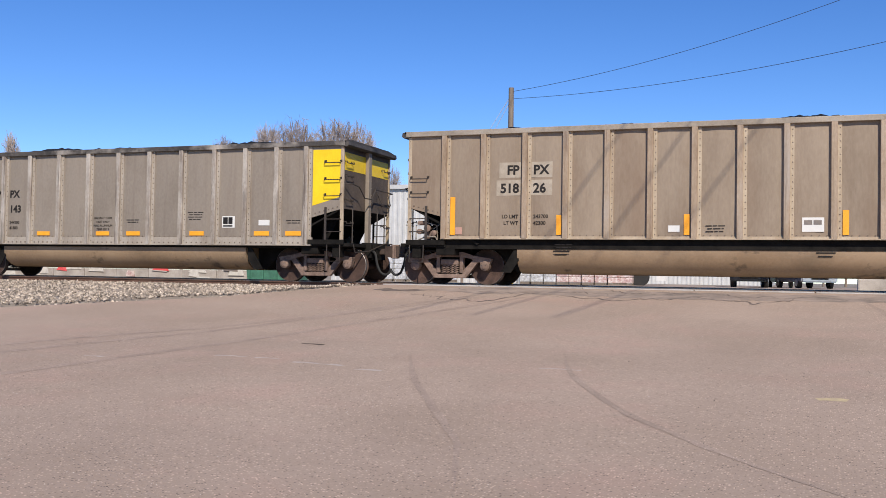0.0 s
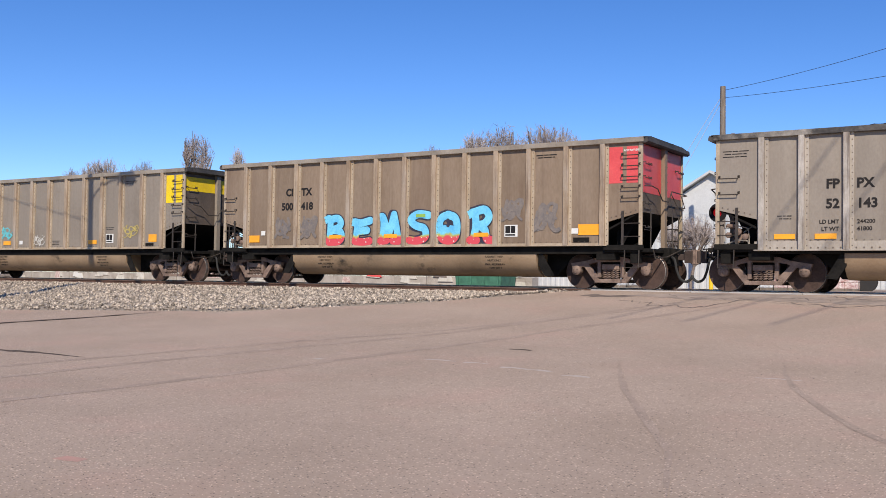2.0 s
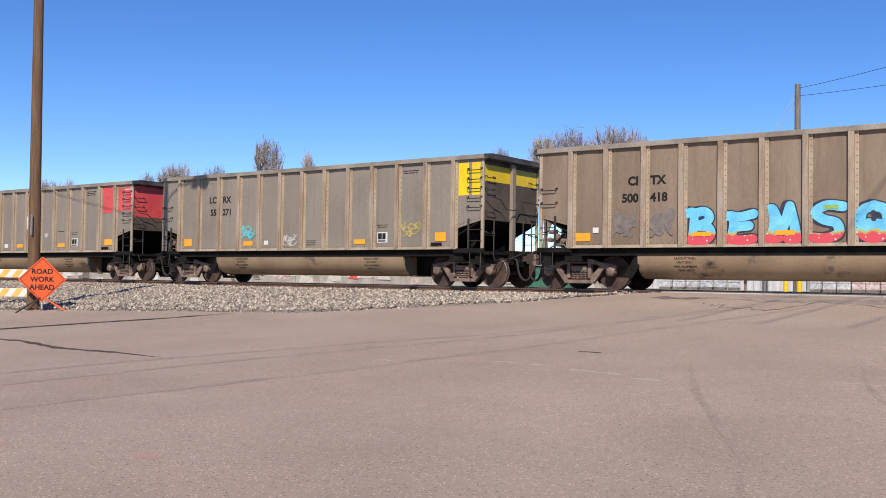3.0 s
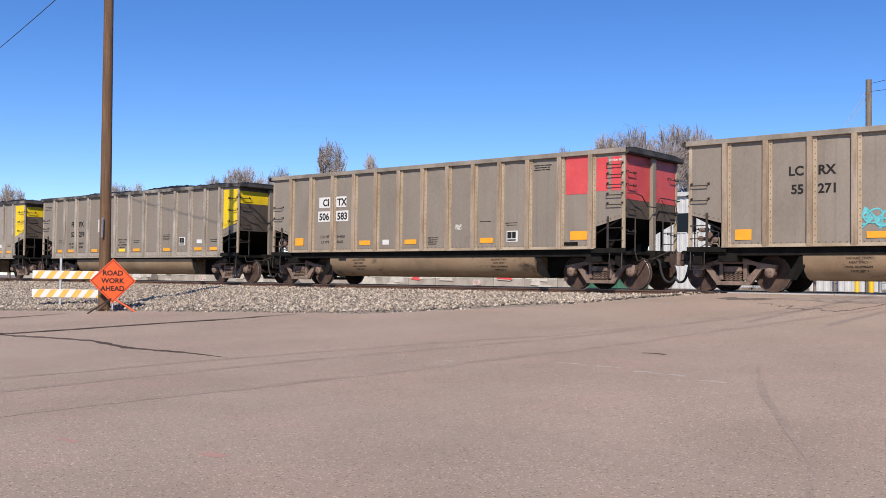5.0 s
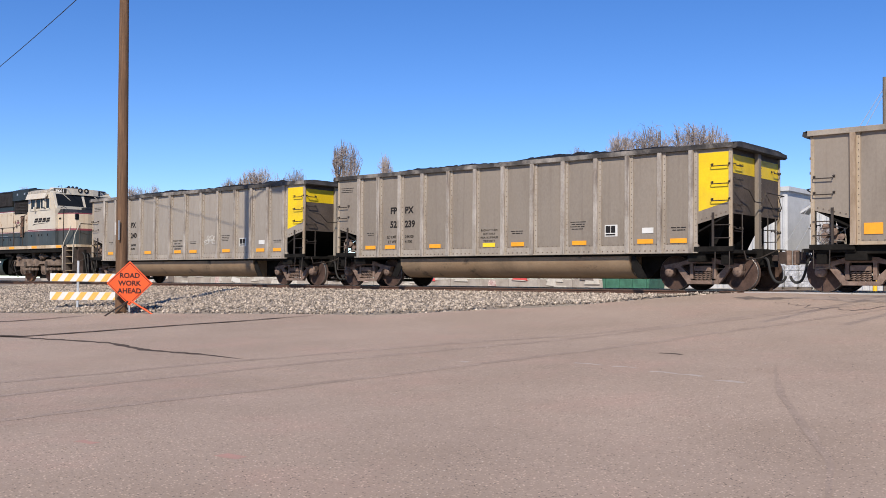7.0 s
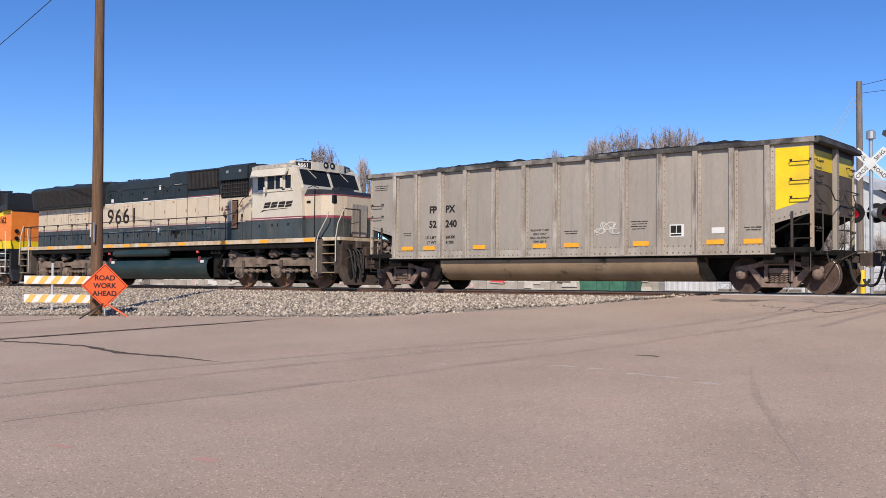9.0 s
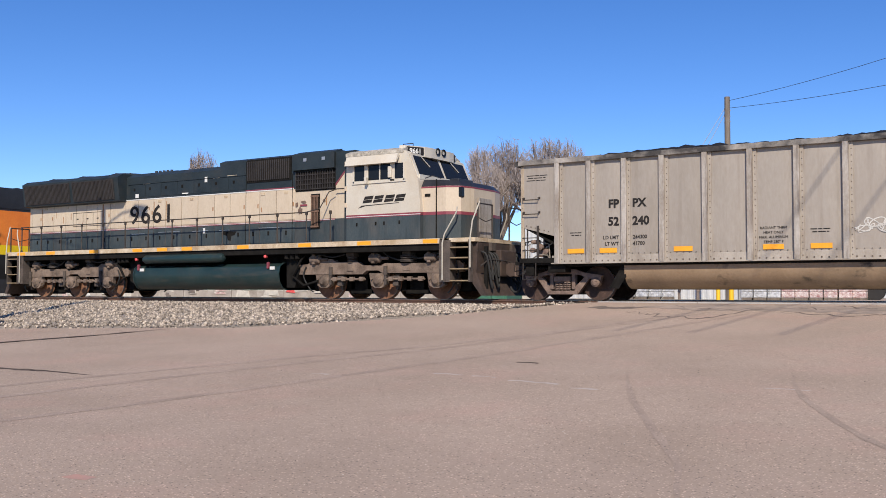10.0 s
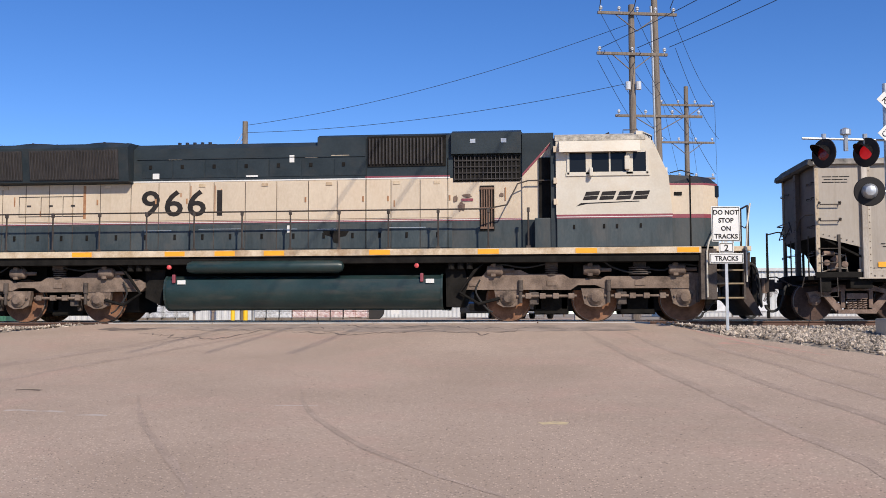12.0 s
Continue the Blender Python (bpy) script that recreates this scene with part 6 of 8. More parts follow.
    for z in (2.24, 2.72, 3.2):
        part("door_rail", bx(B(), 4.44, 4.77, -W - 0.056, -W - 0.05, z, z + 0.05), M_LOUVRE, door)
    part("label", bx(B(), 3.98, 4.26, -W - 0.024, -W - 0.012, 2.93, 2.99), M_PIN, hood)
    for k, (x, z, w, h) in enumerate(((3.9, 2.68, 0.18, 0.22), (4.02, 3.02, 0.2, 0.08), (3.78, 2.9, 0.1, 0.16), (4.9, 3.02, 0.1, 0.1))):
        rc = random.Random(31 + k)
        ring = [(x + w / 2 + w * 0.62 * rc.uniform(0.6, 1.1) * math.cos(2 * math.pi * q / 11), z + h / 2 + h * 0.62 * rc.uniform(0.55, 1.15) * math.sin(2 * math.pi * q / 11)) for q in range(11)]
        part("paint_chip", prism(B(), ring, "y", -W - 0.020, -W - 0.010), M_CHIPB, hood, "ragged patch of peeled paint")
    # panel behind the cab with the slanted stripe
    bm = B()
    prism(bm, [(5.46, 1.735), (6.25, 1.735), (6.25, 2.45), (5.46, 2.45)], "y", -1.05, 1.05)
    part("hood_skirt", bm, M_LGREEN, L)
    bm = B()
    prism(bm, [(5.46, 3.56), (6.22, 4.42), (6.22, 4.56), (5.46, 4.56)], "y", -1.06, 1.06)
    part("hood_shoulder", bm, M_LGREEN, L)
    part("hood_shoulder", prism(B(), [(5.46, 2.45), (6.25, 2.45), (6.25, 4.42), (6.22, 4.42), (5.46, 3.56)], "y", -1.055, 1.055), M_CREAM, L)
    part("pinstripe", prism(B(), [(5.46, 3.50), (6.25, 4.37), (6.25, 4.44), (5.46, 3.57)], "y", -1.068, -1.05), M_PIN, L)
    part("cab_back", bx(B(), 6.14, 6.27, -1.48, 1.48, 1.735, 4.3), M_LGREEN, L)
    for z in (2.75, 3.25, 4.0):
        part("door_hinge", bx(B(), 6.2, 6.29, -1.565, -1.48, z, z + 0.14, 0.01), M_CREAM, L)
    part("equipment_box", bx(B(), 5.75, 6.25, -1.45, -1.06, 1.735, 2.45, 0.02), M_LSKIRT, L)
    part("cab_door", bx(B(), 5.86, 6.14, -1.12, -1.04, 2.45, 3.95, 0.01), M_UNDER, L, "dark open doorway behind the cab")
    # cab: green skirt, white upper, sloped windscreen
    CW = 1.55
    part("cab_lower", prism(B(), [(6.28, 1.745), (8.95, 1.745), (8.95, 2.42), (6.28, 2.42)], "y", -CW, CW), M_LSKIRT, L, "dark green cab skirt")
    part("pinstripe", bx(B(), 6.27, 8.96, -CW - 0.002, CW + 0.002, 2.42, 2.51), M_PIN, L, "maroon and white pinstripe")
    part("pinstripe", bx(B(), 6.27, 8.96, -CW - 0.004, CW + 0.004, 2.445, 2.462), M_WHITE, L)
    cab = part("cab_upper", prism(B(), [(6.26, 2.51), (8.96, 2.51), (8.88, 3.42), (8.48, 4.28), (8.30, 4.36), (6.26, 4.36)], "y", -CW, CW), M_CABW, L, "faded white locomotive cab")
    part("cab_roof", prism(B(), [(-CW - 0.014, 4.265), (-CW - 0.014, 4.37), (-1.3, 4.46), (0, 4.51), (1.3, 4.46), (CW + 0.014, 4.37), (CW + 0.014, 4.265)], "x", 6.24, 8.36), M_ROOF, cab, "peeling grey cab roof")
    part("brow", prism(B(), [(8.15, -1.46), (8.30, -1.40), (8.60, -0.80), (8.64, -0.5), (8.64, 0.5), (8.60, 0.80), (8.30, 1.40), (8.15, 1.46)], "z", 4.20, 4.50), M_CABW, cab, "white brow that holds the number boards")
    for sg in (-1, 1):
        turn = 90 + sg * 26.6
        m = pose(8.455, sg * 1.10, 4.355, 0, 0, turn)
        nb = part("number_board", bx(B(), -0.29, 0.29, -0.025, 0.02, -0.115, 0.115, 0.03), M_BLACK, cab, "black number board", m)
        lettering("9661", 0.20, M_WHITE, nb, 0, -0.028, -0.07, align="CENTER", bold=0.004)
    bm = B()
    tube(bm, [(7.9, -0.9, 4.44), (7.9, -0.9, 4.62), (8.25, -0.9, 4.62), (8.25, -0.9, 4.44)], 0.015, 5)
    tube(bm, [(6.6, -0.6, 4.46), (6.6, -0.6, 4.54), (7.1, -0.6, 4.54), (7.1, -0.6, 4.46)], 0.015, 5)
    part("roof_grab", bm, M_STEEL, cab)
    bm = B()
    for k, yy in enumerate((-0.2, 0.0, 0.2)):
        lathe(bm, [(0.02, 7.2), (0.03, 7.5), (0.09, 7.62), (0.08, 7.62)], 10, "x", (0.02 * k, yy, 4.62))
    tube(bm, [(7.3, 0, 4.45), (7.3, 0, 4.62)], 0.03, 6)
    part("air_horn", bm, M_LBLACK, cab, "small air horn")
    bm = B()
    for y in (-0.16, 0.16):
        lathe(bm, [(0.11, 8.5), (0.12, 8.58), (0.09, 8.57), (0.02, 8.55)], 14, "x", (0.08, y, 4.42))
    part("headlight", bm, M_GLASS, cab, "round twin headlight")
    bm = B()
    for s in (-1, 1):
        prism(bm, [(8.815, 3.60), (8.835, 3.61), (8.565, 4.19), (8.545, 4.18)], "y", *sorted((s * 0.07, s * 1.38)))
    part("windscreen", bm, M_GLASS, cab, "dark sloped windscreen")
    bm = B()
    for y in (-1.50, -1.38), (-0.07, 0.07), (1.38, 1.50):
        prism(bm, [(8.84, 3.48), (8.86, 3.49), (8.54, 4.24), (8.52, 4.23)], "y", *y)
    for a0, a1 in ((3.46, 3.61), (4.18, 4.26)):
        xx = 8.86 - (a0 - 3.46) * 0.44
        bx(bm, xx - 0.03, xx + 0.012, -1.45, 1.45, a0, a1)
    for y in (-1.0, 0.6):
        tube(bm, [(8.60, y, 4.18), (8.72, y + 0.3, 3.9)], 0.014, 5)
    part("windscreen_frame", bm, M_CABW, cab)
    y = -CW
    for x0, x1 in ((6.58, 6.96), (7.10, 7.50), (7.54, 7.90), (8.06, 8.36)):
        part("side_window", bx(B(), x0, x1, y - 0.012, y, 3.52, 3.97), M_GLASS, cab, "dark cab side window")
    bm = B()
    for x0, x1, z0, z1 in ((6.52, 6.58, 3.45, 4.0), (6.96, 7.10, 3.45, 4.0), (7.50, 7.54, 3.5, 4.0), (7.90, 8.06, 3.45, 4.0), (8.36, 8.42, 3.45, 4.0), (6.5, 8.45, 3.42, 3.51)):
        bx(bm, x0, x1, y - 0.03, y, z0, z1, 0.005)
    part("window_frame", bm, M_CABW, cab)
    part("sun_visor", prism(B(), [(y, 4.26), (y - 0.10, 4.24), (y - 0.20, 3.97), (y - 0.17, 3.97), (y, 4.20)], "x", 6.34, 8.22), M_CABW, cab, "long white visor over the windows")
    bm = B()
    bx(bm, 7.04, 7.12, y - 0.16, y - 0.04, 3.40, 3.60, 0.02)
    bx(bm, 7.86, 7.98, y - 0.10, y - 0.02, 3.55, 3.88, 0.02)
    part("mirror", bm, M_CABW, cab)
    # emblem as plain slanted shapes
    for k, x in enumerate((6.92, 7.30, 7.70, 8.08)):
        part("emblem", prism(B(), [(x - 0.04, 2.845), (x + 0.29, 2.86), (x + 0.325, 2.95), (x - 0.002, 2.935)], "y", y - 0.004, y), M_MARK, cab, "dark slanted emblem bar")
        part("emblem", prism(B(), [(x + 0.005, 2.948), (x + 0.335, 2.963), (x + 0.37, 3.06), (x + 0.045, 3.045)], "y", y - 0.004, y), M_MARK, cab)
    part("emblem", prism(B(), [(6.72, 2.70), (7.0, 2.76), (8.2, 2.80), (8.2, 2.82), (6.84, 2.78)], "y", y - 0.004, y), M_MARK, cab)
    lettering("9661", 0.90, M_MARK, L, -4.10 / 1.16, -W - 0.021, 2.655, Matrix.Diagonal((1.16, 1, 1, 1)), bold=0.013, gap=1.13)
    for x, z in ((6.65, 2.25), (7.35, 2.26), (7.65, 2.26), (8.2, 2.27)):
        part("latch", bx(B(), x, x + 0.05, y - 0.02, y, z - 0.08, z + 0.02, 0.006), M_UNDER, cab)
    # nose
    ns = [(8.90, -1.42), (9.7, -1.36), (10.06, -1.12), (10.18, -0.6), (10.18, 0.6), (10.06, 1.12), (9.7, 1.36), (8.90, 1.42)]
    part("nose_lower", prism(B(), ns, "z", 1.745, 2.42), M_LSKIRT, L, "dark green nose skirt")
    part("pinstripe", prism(B(), [(x + 0.004, yy * 1.003) for x, yy in ns], "z", 2.42, 2.51), M_PIN, L)
    bm = B()
    prism(bm, ns, "z", 2.51, 3.24)
    nose = part("nose_upper", bm, M_CREAM, L, "weathered cream nose")
    part("pinstripe", prism(B(), [(x + 0.004, yy * 1.003) for x, yy in ns], "z", 3.195, 3.238), M_PIN, L)
    bm = B()
    top0 = [bm.verts.new((x, yy, 3.24)) for x, yy in ns]
    top1 = [bm.verts.new((8.90 + (x - 8.90) * 0.86, yy * 0.9, 3.46 - 0.05 * (x - 8.9))) for x, yy in ns]
    n = len(ns)
    for i in range(n):
        bm.faces.new((top0[i], top0[(i + 1) % n], top1[(i + 1) % n], top1[i]))
    bm.faces.new(top1), bm.faces.new(top0[::-1])
    bmesh.ops.recalc_face_normals(bm, faces=bm.faces)
    part("nose_top", bm, M_LBLACK, nose, "black anti-glare nose top")
    bm = B()
    bx(bm, 9.2, 9.55, -0.4, 0.4, 3.42, 3.56, 0.04)
    tube(bm, [(9.5, -1.3, 3.46), (9.2, -1.3, 3.56), (8.95, -1.3, 3.5)], 0.015, 5)
    part("bell_housing", bm, M_LBLACK, nose)
    part("nose_window", bx(B(), 9.95, 10.10, -1.16, -1.0, 2.92, 3.2, 0.02), M_GLASS, nose)
    part("vent", bx(B(), 9.02, 9.2, -1.425, -1.40, 2.95, 3.03), M_UNDER, nose)
    part("seam", bx(B(), 9.38, 9.41, -1.40, -1.37, 1.75, 3.44), M_UNDER, nose)
    bm = B()
    bx(bm, 10.18, 10.22, -0.38, 0.38, 1.80, 2.95, 0.02)
    part("nose_door", bm, M_HAT, nose, "scuffed grey nose door")
    # front platform, steps, pilot, coupler
    for e in (1, -1):
        x0 = 10.0 if e > 0 else 9.95
        bm = B()
        bx(bm, *sorted((e * 9.6, e * 10.75)), -1.5, 1.5, 1.62, 1.735, 0.01)
        part("end_platform", bm, M_SILLC, L, "rusty chequered end platform")
        for s in (-1, 1):
            bm = B()
            for z in (0.52, 0.85, 1.16, 1.45):
                bx(bm, *sorted((e * 9.95, e * 10.55)), *sorted((s * 1.25, s * 1.55)), z, z + 0.035)
            part("step_treads", bm, M_STEP, L, "worn step treads")
            bm = B()
            bx(bm, *sorted((e * 9.58, e * 9.95)), *sorted((s * 1.2, s * 1.54)), 0.5, 1.68, 0.01)
            part("step_well", bm, M_PILOT, L)
            bm = B()
            bx(bm, *sorted((e * 10.55, e * 10.6)), *sorted((s * 1.1, s * 1.54)), 0.5, 1.68, 0.01)
            part("step_well", bm, M_PILOT, L)
            bm = B()
            tube(bm, [(e * 9.72, s * 1.58, 0.55), (e * 9.72, s * 1.58, 1.6), (e * 9.78, s * 1.56, 1.85), (e * 10.1, s * 1.45, 2.45), (e * 10.12, s * 1.42, 2.62)], 0.021, 7)
            tube(bm, [(e * 10.62, s * 1.56, 0.9), (e * 10.62, s * 1.56, 1.7), (e * 10.66, s * 1.5, 2.2), (e * 10.78, s * 1.3, 2.75)], 0.021, 7)
            part("step_handrail", bm, M_RAILW, L, "pale step handrail")
        bm = B()
        for yy in (-1.3, -0.5, 0.5, 1.3):
            part("end_handrail_post", tube(B(), [(e * 10.72, yy, 1.73), (e * 10.72, yy, 2.7)], 0.026, 6), M_STEEL, L)
        for s in (-1, 1):
            part("end_handrail", tube(B(), [(e * 10.72, s * 1.3, 2.7), (e * 10.72, s * 0.5, 2.7)], 0.022, 6), M_STEEL, L)
            part("end_chain", tube(B(), [(e * 10.72, s * 1.3, 2.3), (e * 10.74, s * 0.9, 2.2), (e * 10.72, s * 0.5, 2.3)], 0.014, 5), M_STEEL, L)
        bm = B()
        prism(bm, [(e * 10.55, 1.6), (e * 10.55, 0.5), (e * 10.85, 0.12), (e * 11.0, 0.12), (e * 10.7, 0.75), (e * 10.75, 1.6)], "y", -1.35, 1.35)
        part("pilot", bm, M_COUPLER, L, "dark grimy steel pilot plow")
        part("draft_gear", bx(B(), *sorted((e * 10.6, e * 10.98)), -0.45, 0.45, 0.66, 1.42, 0.04), M_COUPLER, L)
        bm = B()
        prism(bm, [(e * 10.6, 0.72), (e * 10.6, 0.98), (e * 10.95, 0.98), (e * 11.05, 1.06), (e * 11.32, 1.02), (e * 11.34, 0.70), (e * 11.1, 0.66), (e * 10.95, 0.74)], "y", -0.15, 0.15)
        part("coupler", bm, M_COUPLER, L, "rusty knuckle coupler")
        rh = random.Random(21)
        for yy in (-1.15, -1.0, -0.85, -0.7, -0.55, 0.55, 0.7, 0.85, 1.0):
            dip, sway = rh.uniform(0.25, 0.75), rh.uniform(-0.25, 0.25)
            line = [(e * 10.72, yy, 1.36), (e * 10.92, yy, 1.22), (e * 11.02, yy + sway * 0.6, dip + 0.2), (e * 11.04, yy + sway, dip), (e * 11.0, yy + sway * 1.6, dip + 0.15), (e * 10.86, yy + sway * 1.9, dip + 0.4)]
            part("brake_hose", tube(B(), smooth_line(line, 4), 0.03, 6), M_RUBBER, L, "black rubber air hose", smooth=True)
        part("uncoupling_lever", tube(B(), [(e * 10.85, -1.35, 0.95), (e * 10.95, -1.1, 1.12), (e * 10.98, -0.2, 1.12), (e * 11.1, 0.0, 1.05)], 0.02, 6), M_STEEL, L, "bent uncoupling lever")
        for yy in (-1.1, 1.1):
            part("plow_brace", bx(B(), e * 10.87 - 0.05, e * 10.87 + 0.05, yy - 0.05, yy + 0.05, 0.3, 1.5, 0.01), M_UNDER, L)
            part("junction_box", bx(B(), e * 10.76 - 0.07, e * 10.76 + 0.07, yy * 0.55 - 0.13, yy * 0.55 + 0.13, 1.38, 1.62, 0.02), M_PILOT, L)
    # side handrails
    posts = [-9.75 + 1.20 * k for k in range(13)] + [5.6]
    railing(L, posts, -1.48, 1.735, 2.68, M_STEEL, [(-9.75, -1.48, 2.68), (4.6, -1.48, 2.68), (5.1, -1.4, 2.78), (5.35, -1.25, 3.3), (5.6, -1.2, 3.38), (6.2, -1.2, 3.38)])
    railing(L, posts, 1.48, 1.735, 2.68, M_STEEL)
    # tank, air reservoir, piping
    bm = B()
    prism(bm, [(-1.25, 1.12), (-1.42, 1.02), (-1.48, 0.8), (-1.44, 0.55), (-1.3, 0.36), (-1.1, 0.29), (1.1, 0.29), (1.3, 0.36), (1.44, 0.55), (1.48, 0.8), (1.42, 1.02), (1.25, 1.12)], "x", -3.3, 3.55)
    tank = part("fuel_tank", bm, M_TANKG, L, "dark teal fuel tank with dust", smooth=True)
    for x in (-3.3, 3.5):
        bm = B()
        prism(bm, [(-1.27, 1.14), (-1.44, 1.03), (-1.5, 0.8), (-1.46, 0.54), (-1.31, 0.34), (-1.1, 0.27), (1.1, 0.27), (1.46, 0.54), (1.5, 0.8), (1.27, 1.14)], "x", x, x + 0.05)
        part("tank_flange", bm, M_TANKG, tank)
    for x in (-2.95, 3.15):
        part("label", bx(B(), x, x + 0.2, -1.485, -1.455, 0.92, 1.02), M_WHITE, tank)
        part("filler", bx(B(), x - 0.14, x - 0.06, -1.49, -1.4, 0.95, 1.16, 0.02), M_PIN, tank)
        bm = B()
        lathe(bm, [(0.02, -1.5), (0.055, -1.48), (0.055, -1.4)], 12, at=(x - 0.22, 0, 1.34))
        part("emergency_cutoff", bm, M_GRAFR, tank, "red emergency fuel cutoff")
    bm = B()
    lathe(bm, [(0.02, -2.72), (0.11, -2.68), (0.15, -2.58), (0.15, 1.05), (0.11, 1.14), (0.02, 1.18)], 16, "x", (0, -1.50, 1.33))
    part("air_reservoir", bm, M_TANKG, L, "long dark air reservoir", smooth=True)
    part("sand_box", prism(B(), [(3.6, 1.3), (4.05, 1.3), (4.15, 0.9), (3.95, 0.35), (3.62, 0.35)], "y", -1.2, 1.2), M_UNDER, L)
    part("sand_box", prism(B(), [(-3.4, 1.3), (-3.9, 1.3), (-3.9, 0.6), (-3.5, 0.4)], "y", -1.1, 1.1), M_UNDER, L)
    for e in (-1, 1):
        bm = B()
        tube(bm, [(e * 3.7, -1.3, 1.45), (e * 4.6, -1.3, 1.46), (e * 4.3, -1.32, 1.2), (e * 3.95, -1.3, 0.7), (e * 4.4, -1.28, 0.42), (e * 4.9, -1.2, 0.55)], 0.04, 7)
        part("cable", bm, M_UNDER, L)
        for q in range(3):
            part("air_filter", tube(B(), [(e * (3.75 + 0.22 * q), -1.35, 1.58), (e * (3.75 + 0.22 * q), -1.35, 1.25)], 0.08, 8), M_UNDER, L)
    for x in (7.18, -7.18):
        loco_truck(L, x, M_LOCOTRK, 1 if x > 0 else -1)
    return L


def orange_loco(behind):
    L = new("locomotive")
    tagged(L, "orange, yellow and black diesel locomotive trailing another", "locomotive")
    MOVING.append((L, behind))
    bm = B()
    bx(bm, -10.4, 10.2, -1.5, 1.5, 1.30, 1.70, 0.01)
    bx(bm, -10.6, 10.6, -0.5, 0.5, 0.9, 1.4)
    part("underframe", bm, M_LBLACK, L, "black main frame")
    W = 1.0
    part("hood_lower", bx(B(), -10.0, 9.9, -W, W, 1.70, 2.12), M_YELLOW, L, "yellow lower hood band")
    hood = part("hood_middle", bx(B(), -10.0, 9.9, -W - 0.002, W + 0.002, 2.12, 3.55), M_LORANGE, L, "bright orange hood")
    part("hood_upper", prism(B(), [(-W - 0.004, 3.55), (-W - 0.004, 4.3), (-0.7, 4.5), (0.7, 4.5), (W + 0.004, 4.3), (W + 0.004, 3.55)], "x", -10.0, 9.9), M_LBLACK, L, "black upper hood")
    part("stripe", prism(B(), [(7.2, 3.30), (9.9, 3.70), (9.9, 3.48), (8.6, 3.30)], "y", -W - 0.012, -W), M_YELLOW, L)
    for s in (-1, 1):
        bm = B()
        prism(bm, [(s * 0.9, 3.62), (s * 1.5, 3.95), (s * 1.5, 4.55), (s * 0.6, 4.62)], "x", 3.6, 9.2)
        wing = part("radiator_wing", bm, M_LBLACK, L, "black overhanging radiator")
        bm = B()
        slats(bm, 3.8, 9.0, -1.5, 4.0, 4.5, 0.16, 0.02, 0.05)
        if s < 0:
            part("radiator_screen", bm, M_GRILLE, wing)
        else:
            bm.free()
    part("vent_box", bx(B(), 9.2, 9.92, -1.25, 1.25, 3.62, 4.45, 0.03), M_LBLACK, L)
    lettering("6162", 0.42, M_MARK, L, 8.55, -W - 0.016, 3.0, bold=0.008)
    rng = random.Random(9)
    x = -9.8
    while x < 7.4:
        w = rng.choice((0.7, 0.85))
        part("hood_door", bx(B(), x + 0.012, x + w - 0.012, -W - 0.014, -W, 2.30, 3.45, 0.004), M_LORANGE, hood)
        x += w
    part("intake", bx(B(), 6.2, 7.5, -W - 0.02, -W, 3.0, 3.6), M_LBLACK, hood)
    bm = B()
    for z in (2.25, 2.6):
        lathe(bm, [(0.02, 9.98), (0.1, 9.96), (0.1, 9.9)], 10, "x", (0, -0.75, z))
    part("marker_light", bm, M_GLASS, L)
    part("cab", prism(B(), [(-9.4, 1.7), (-6.6, 1.7), (-6.6, 4.6), (-8.9, 4.6), (-9.3, 3.6)], "y", -1.5, 1.5), M_LORANGE, L, "orange cab")
    posts = [-6.2 + 1.25 * k for k in range(12)]
    railing(L, posts, -1.46, 1.70, 2.65, M_STEEL)
    railing(L, posts, 1.46, 1.70, 2.65, M_STEEL)
    for e in (1, -1):
        bm = B()
        bx(bm, *sorted((e * 9.5, e * 10.6)), -1.5, 1.5, 1.58, 1.70)
        prism(bm, [(e * 10.45, 1.6), (e * 10.45, 0.45), (e * 10.75, 0.14), (e * 10.9, 0.14), (e * 10.6, 0.7), (e * 10.65, 1.6)], "y", -1.35, 1.35)
        part("pilot", bm, M_LBLACK, L, "black pilot and platform")
        for s in (-1, 1):
            bm = B()
            for z in (0.5, 0.82, 1.14, 1.45):
                bx(bm, *sorted((e * 9.75, e * 10.4)), *sorted((s * 1.2, s * 1.54)), z, z + 0.04)
            part("step_treads", bm, M_WHITE, L)
            bm = B()
            tube(bm, [(e * 9.65, s * 1.56, 0.6), (e * 9.65, s * 1.56, 1.65), (e * 9.25, s * 1.45, 2.5), (e * 8.9, s * 1.45, 2.65)], 0.028, 7)
            tube(bm, [(e * 10.48, s * 1.56, 0.6), (e * 10.48, s * 1.56, 1.65), (e * 10.1, s * 1.4, 2.55)], 0.028, 7)
            tube(bm, [(e * 8.9, s * 1.47, 2.65), (e * 8.9, s * 1.47, 1.7)], 0.024, 7)
            part("step_handrail", bm, M_RAILW, L, "white step handrail")
        bm = B()
        prism(bm, [(e * 10.5, 0.72), (e * 10.5, 0.98), (e * 10.9, 1.0), (e * 11.18, 1.02), (e * 11.2, 0.70), (e * 10.9, 0.72)], "y", -0.15, 0.15)
        part("coupler", bm, M_COUPLER, L, "rusty knuckle coupler")
    bm = B()
    prism(bm, [(-1.3, 1.2), (-1.45, 0.9), (-1.3, 0.4), (-1.0, 0.3), (1.0, 0.3), (1.3, 0.4), (1.45, 0.9), (1.3, 1.2)], "x", -3.6, 3.4)
    part("fuel_tank", bm, M_LBLACK, L, "black fuel tank", smooth=True)
    for x in (7.0, -7.0):
        loco_truck(L, x, M_LOCOTRK, 1 if x > 0 else -1)
    return L


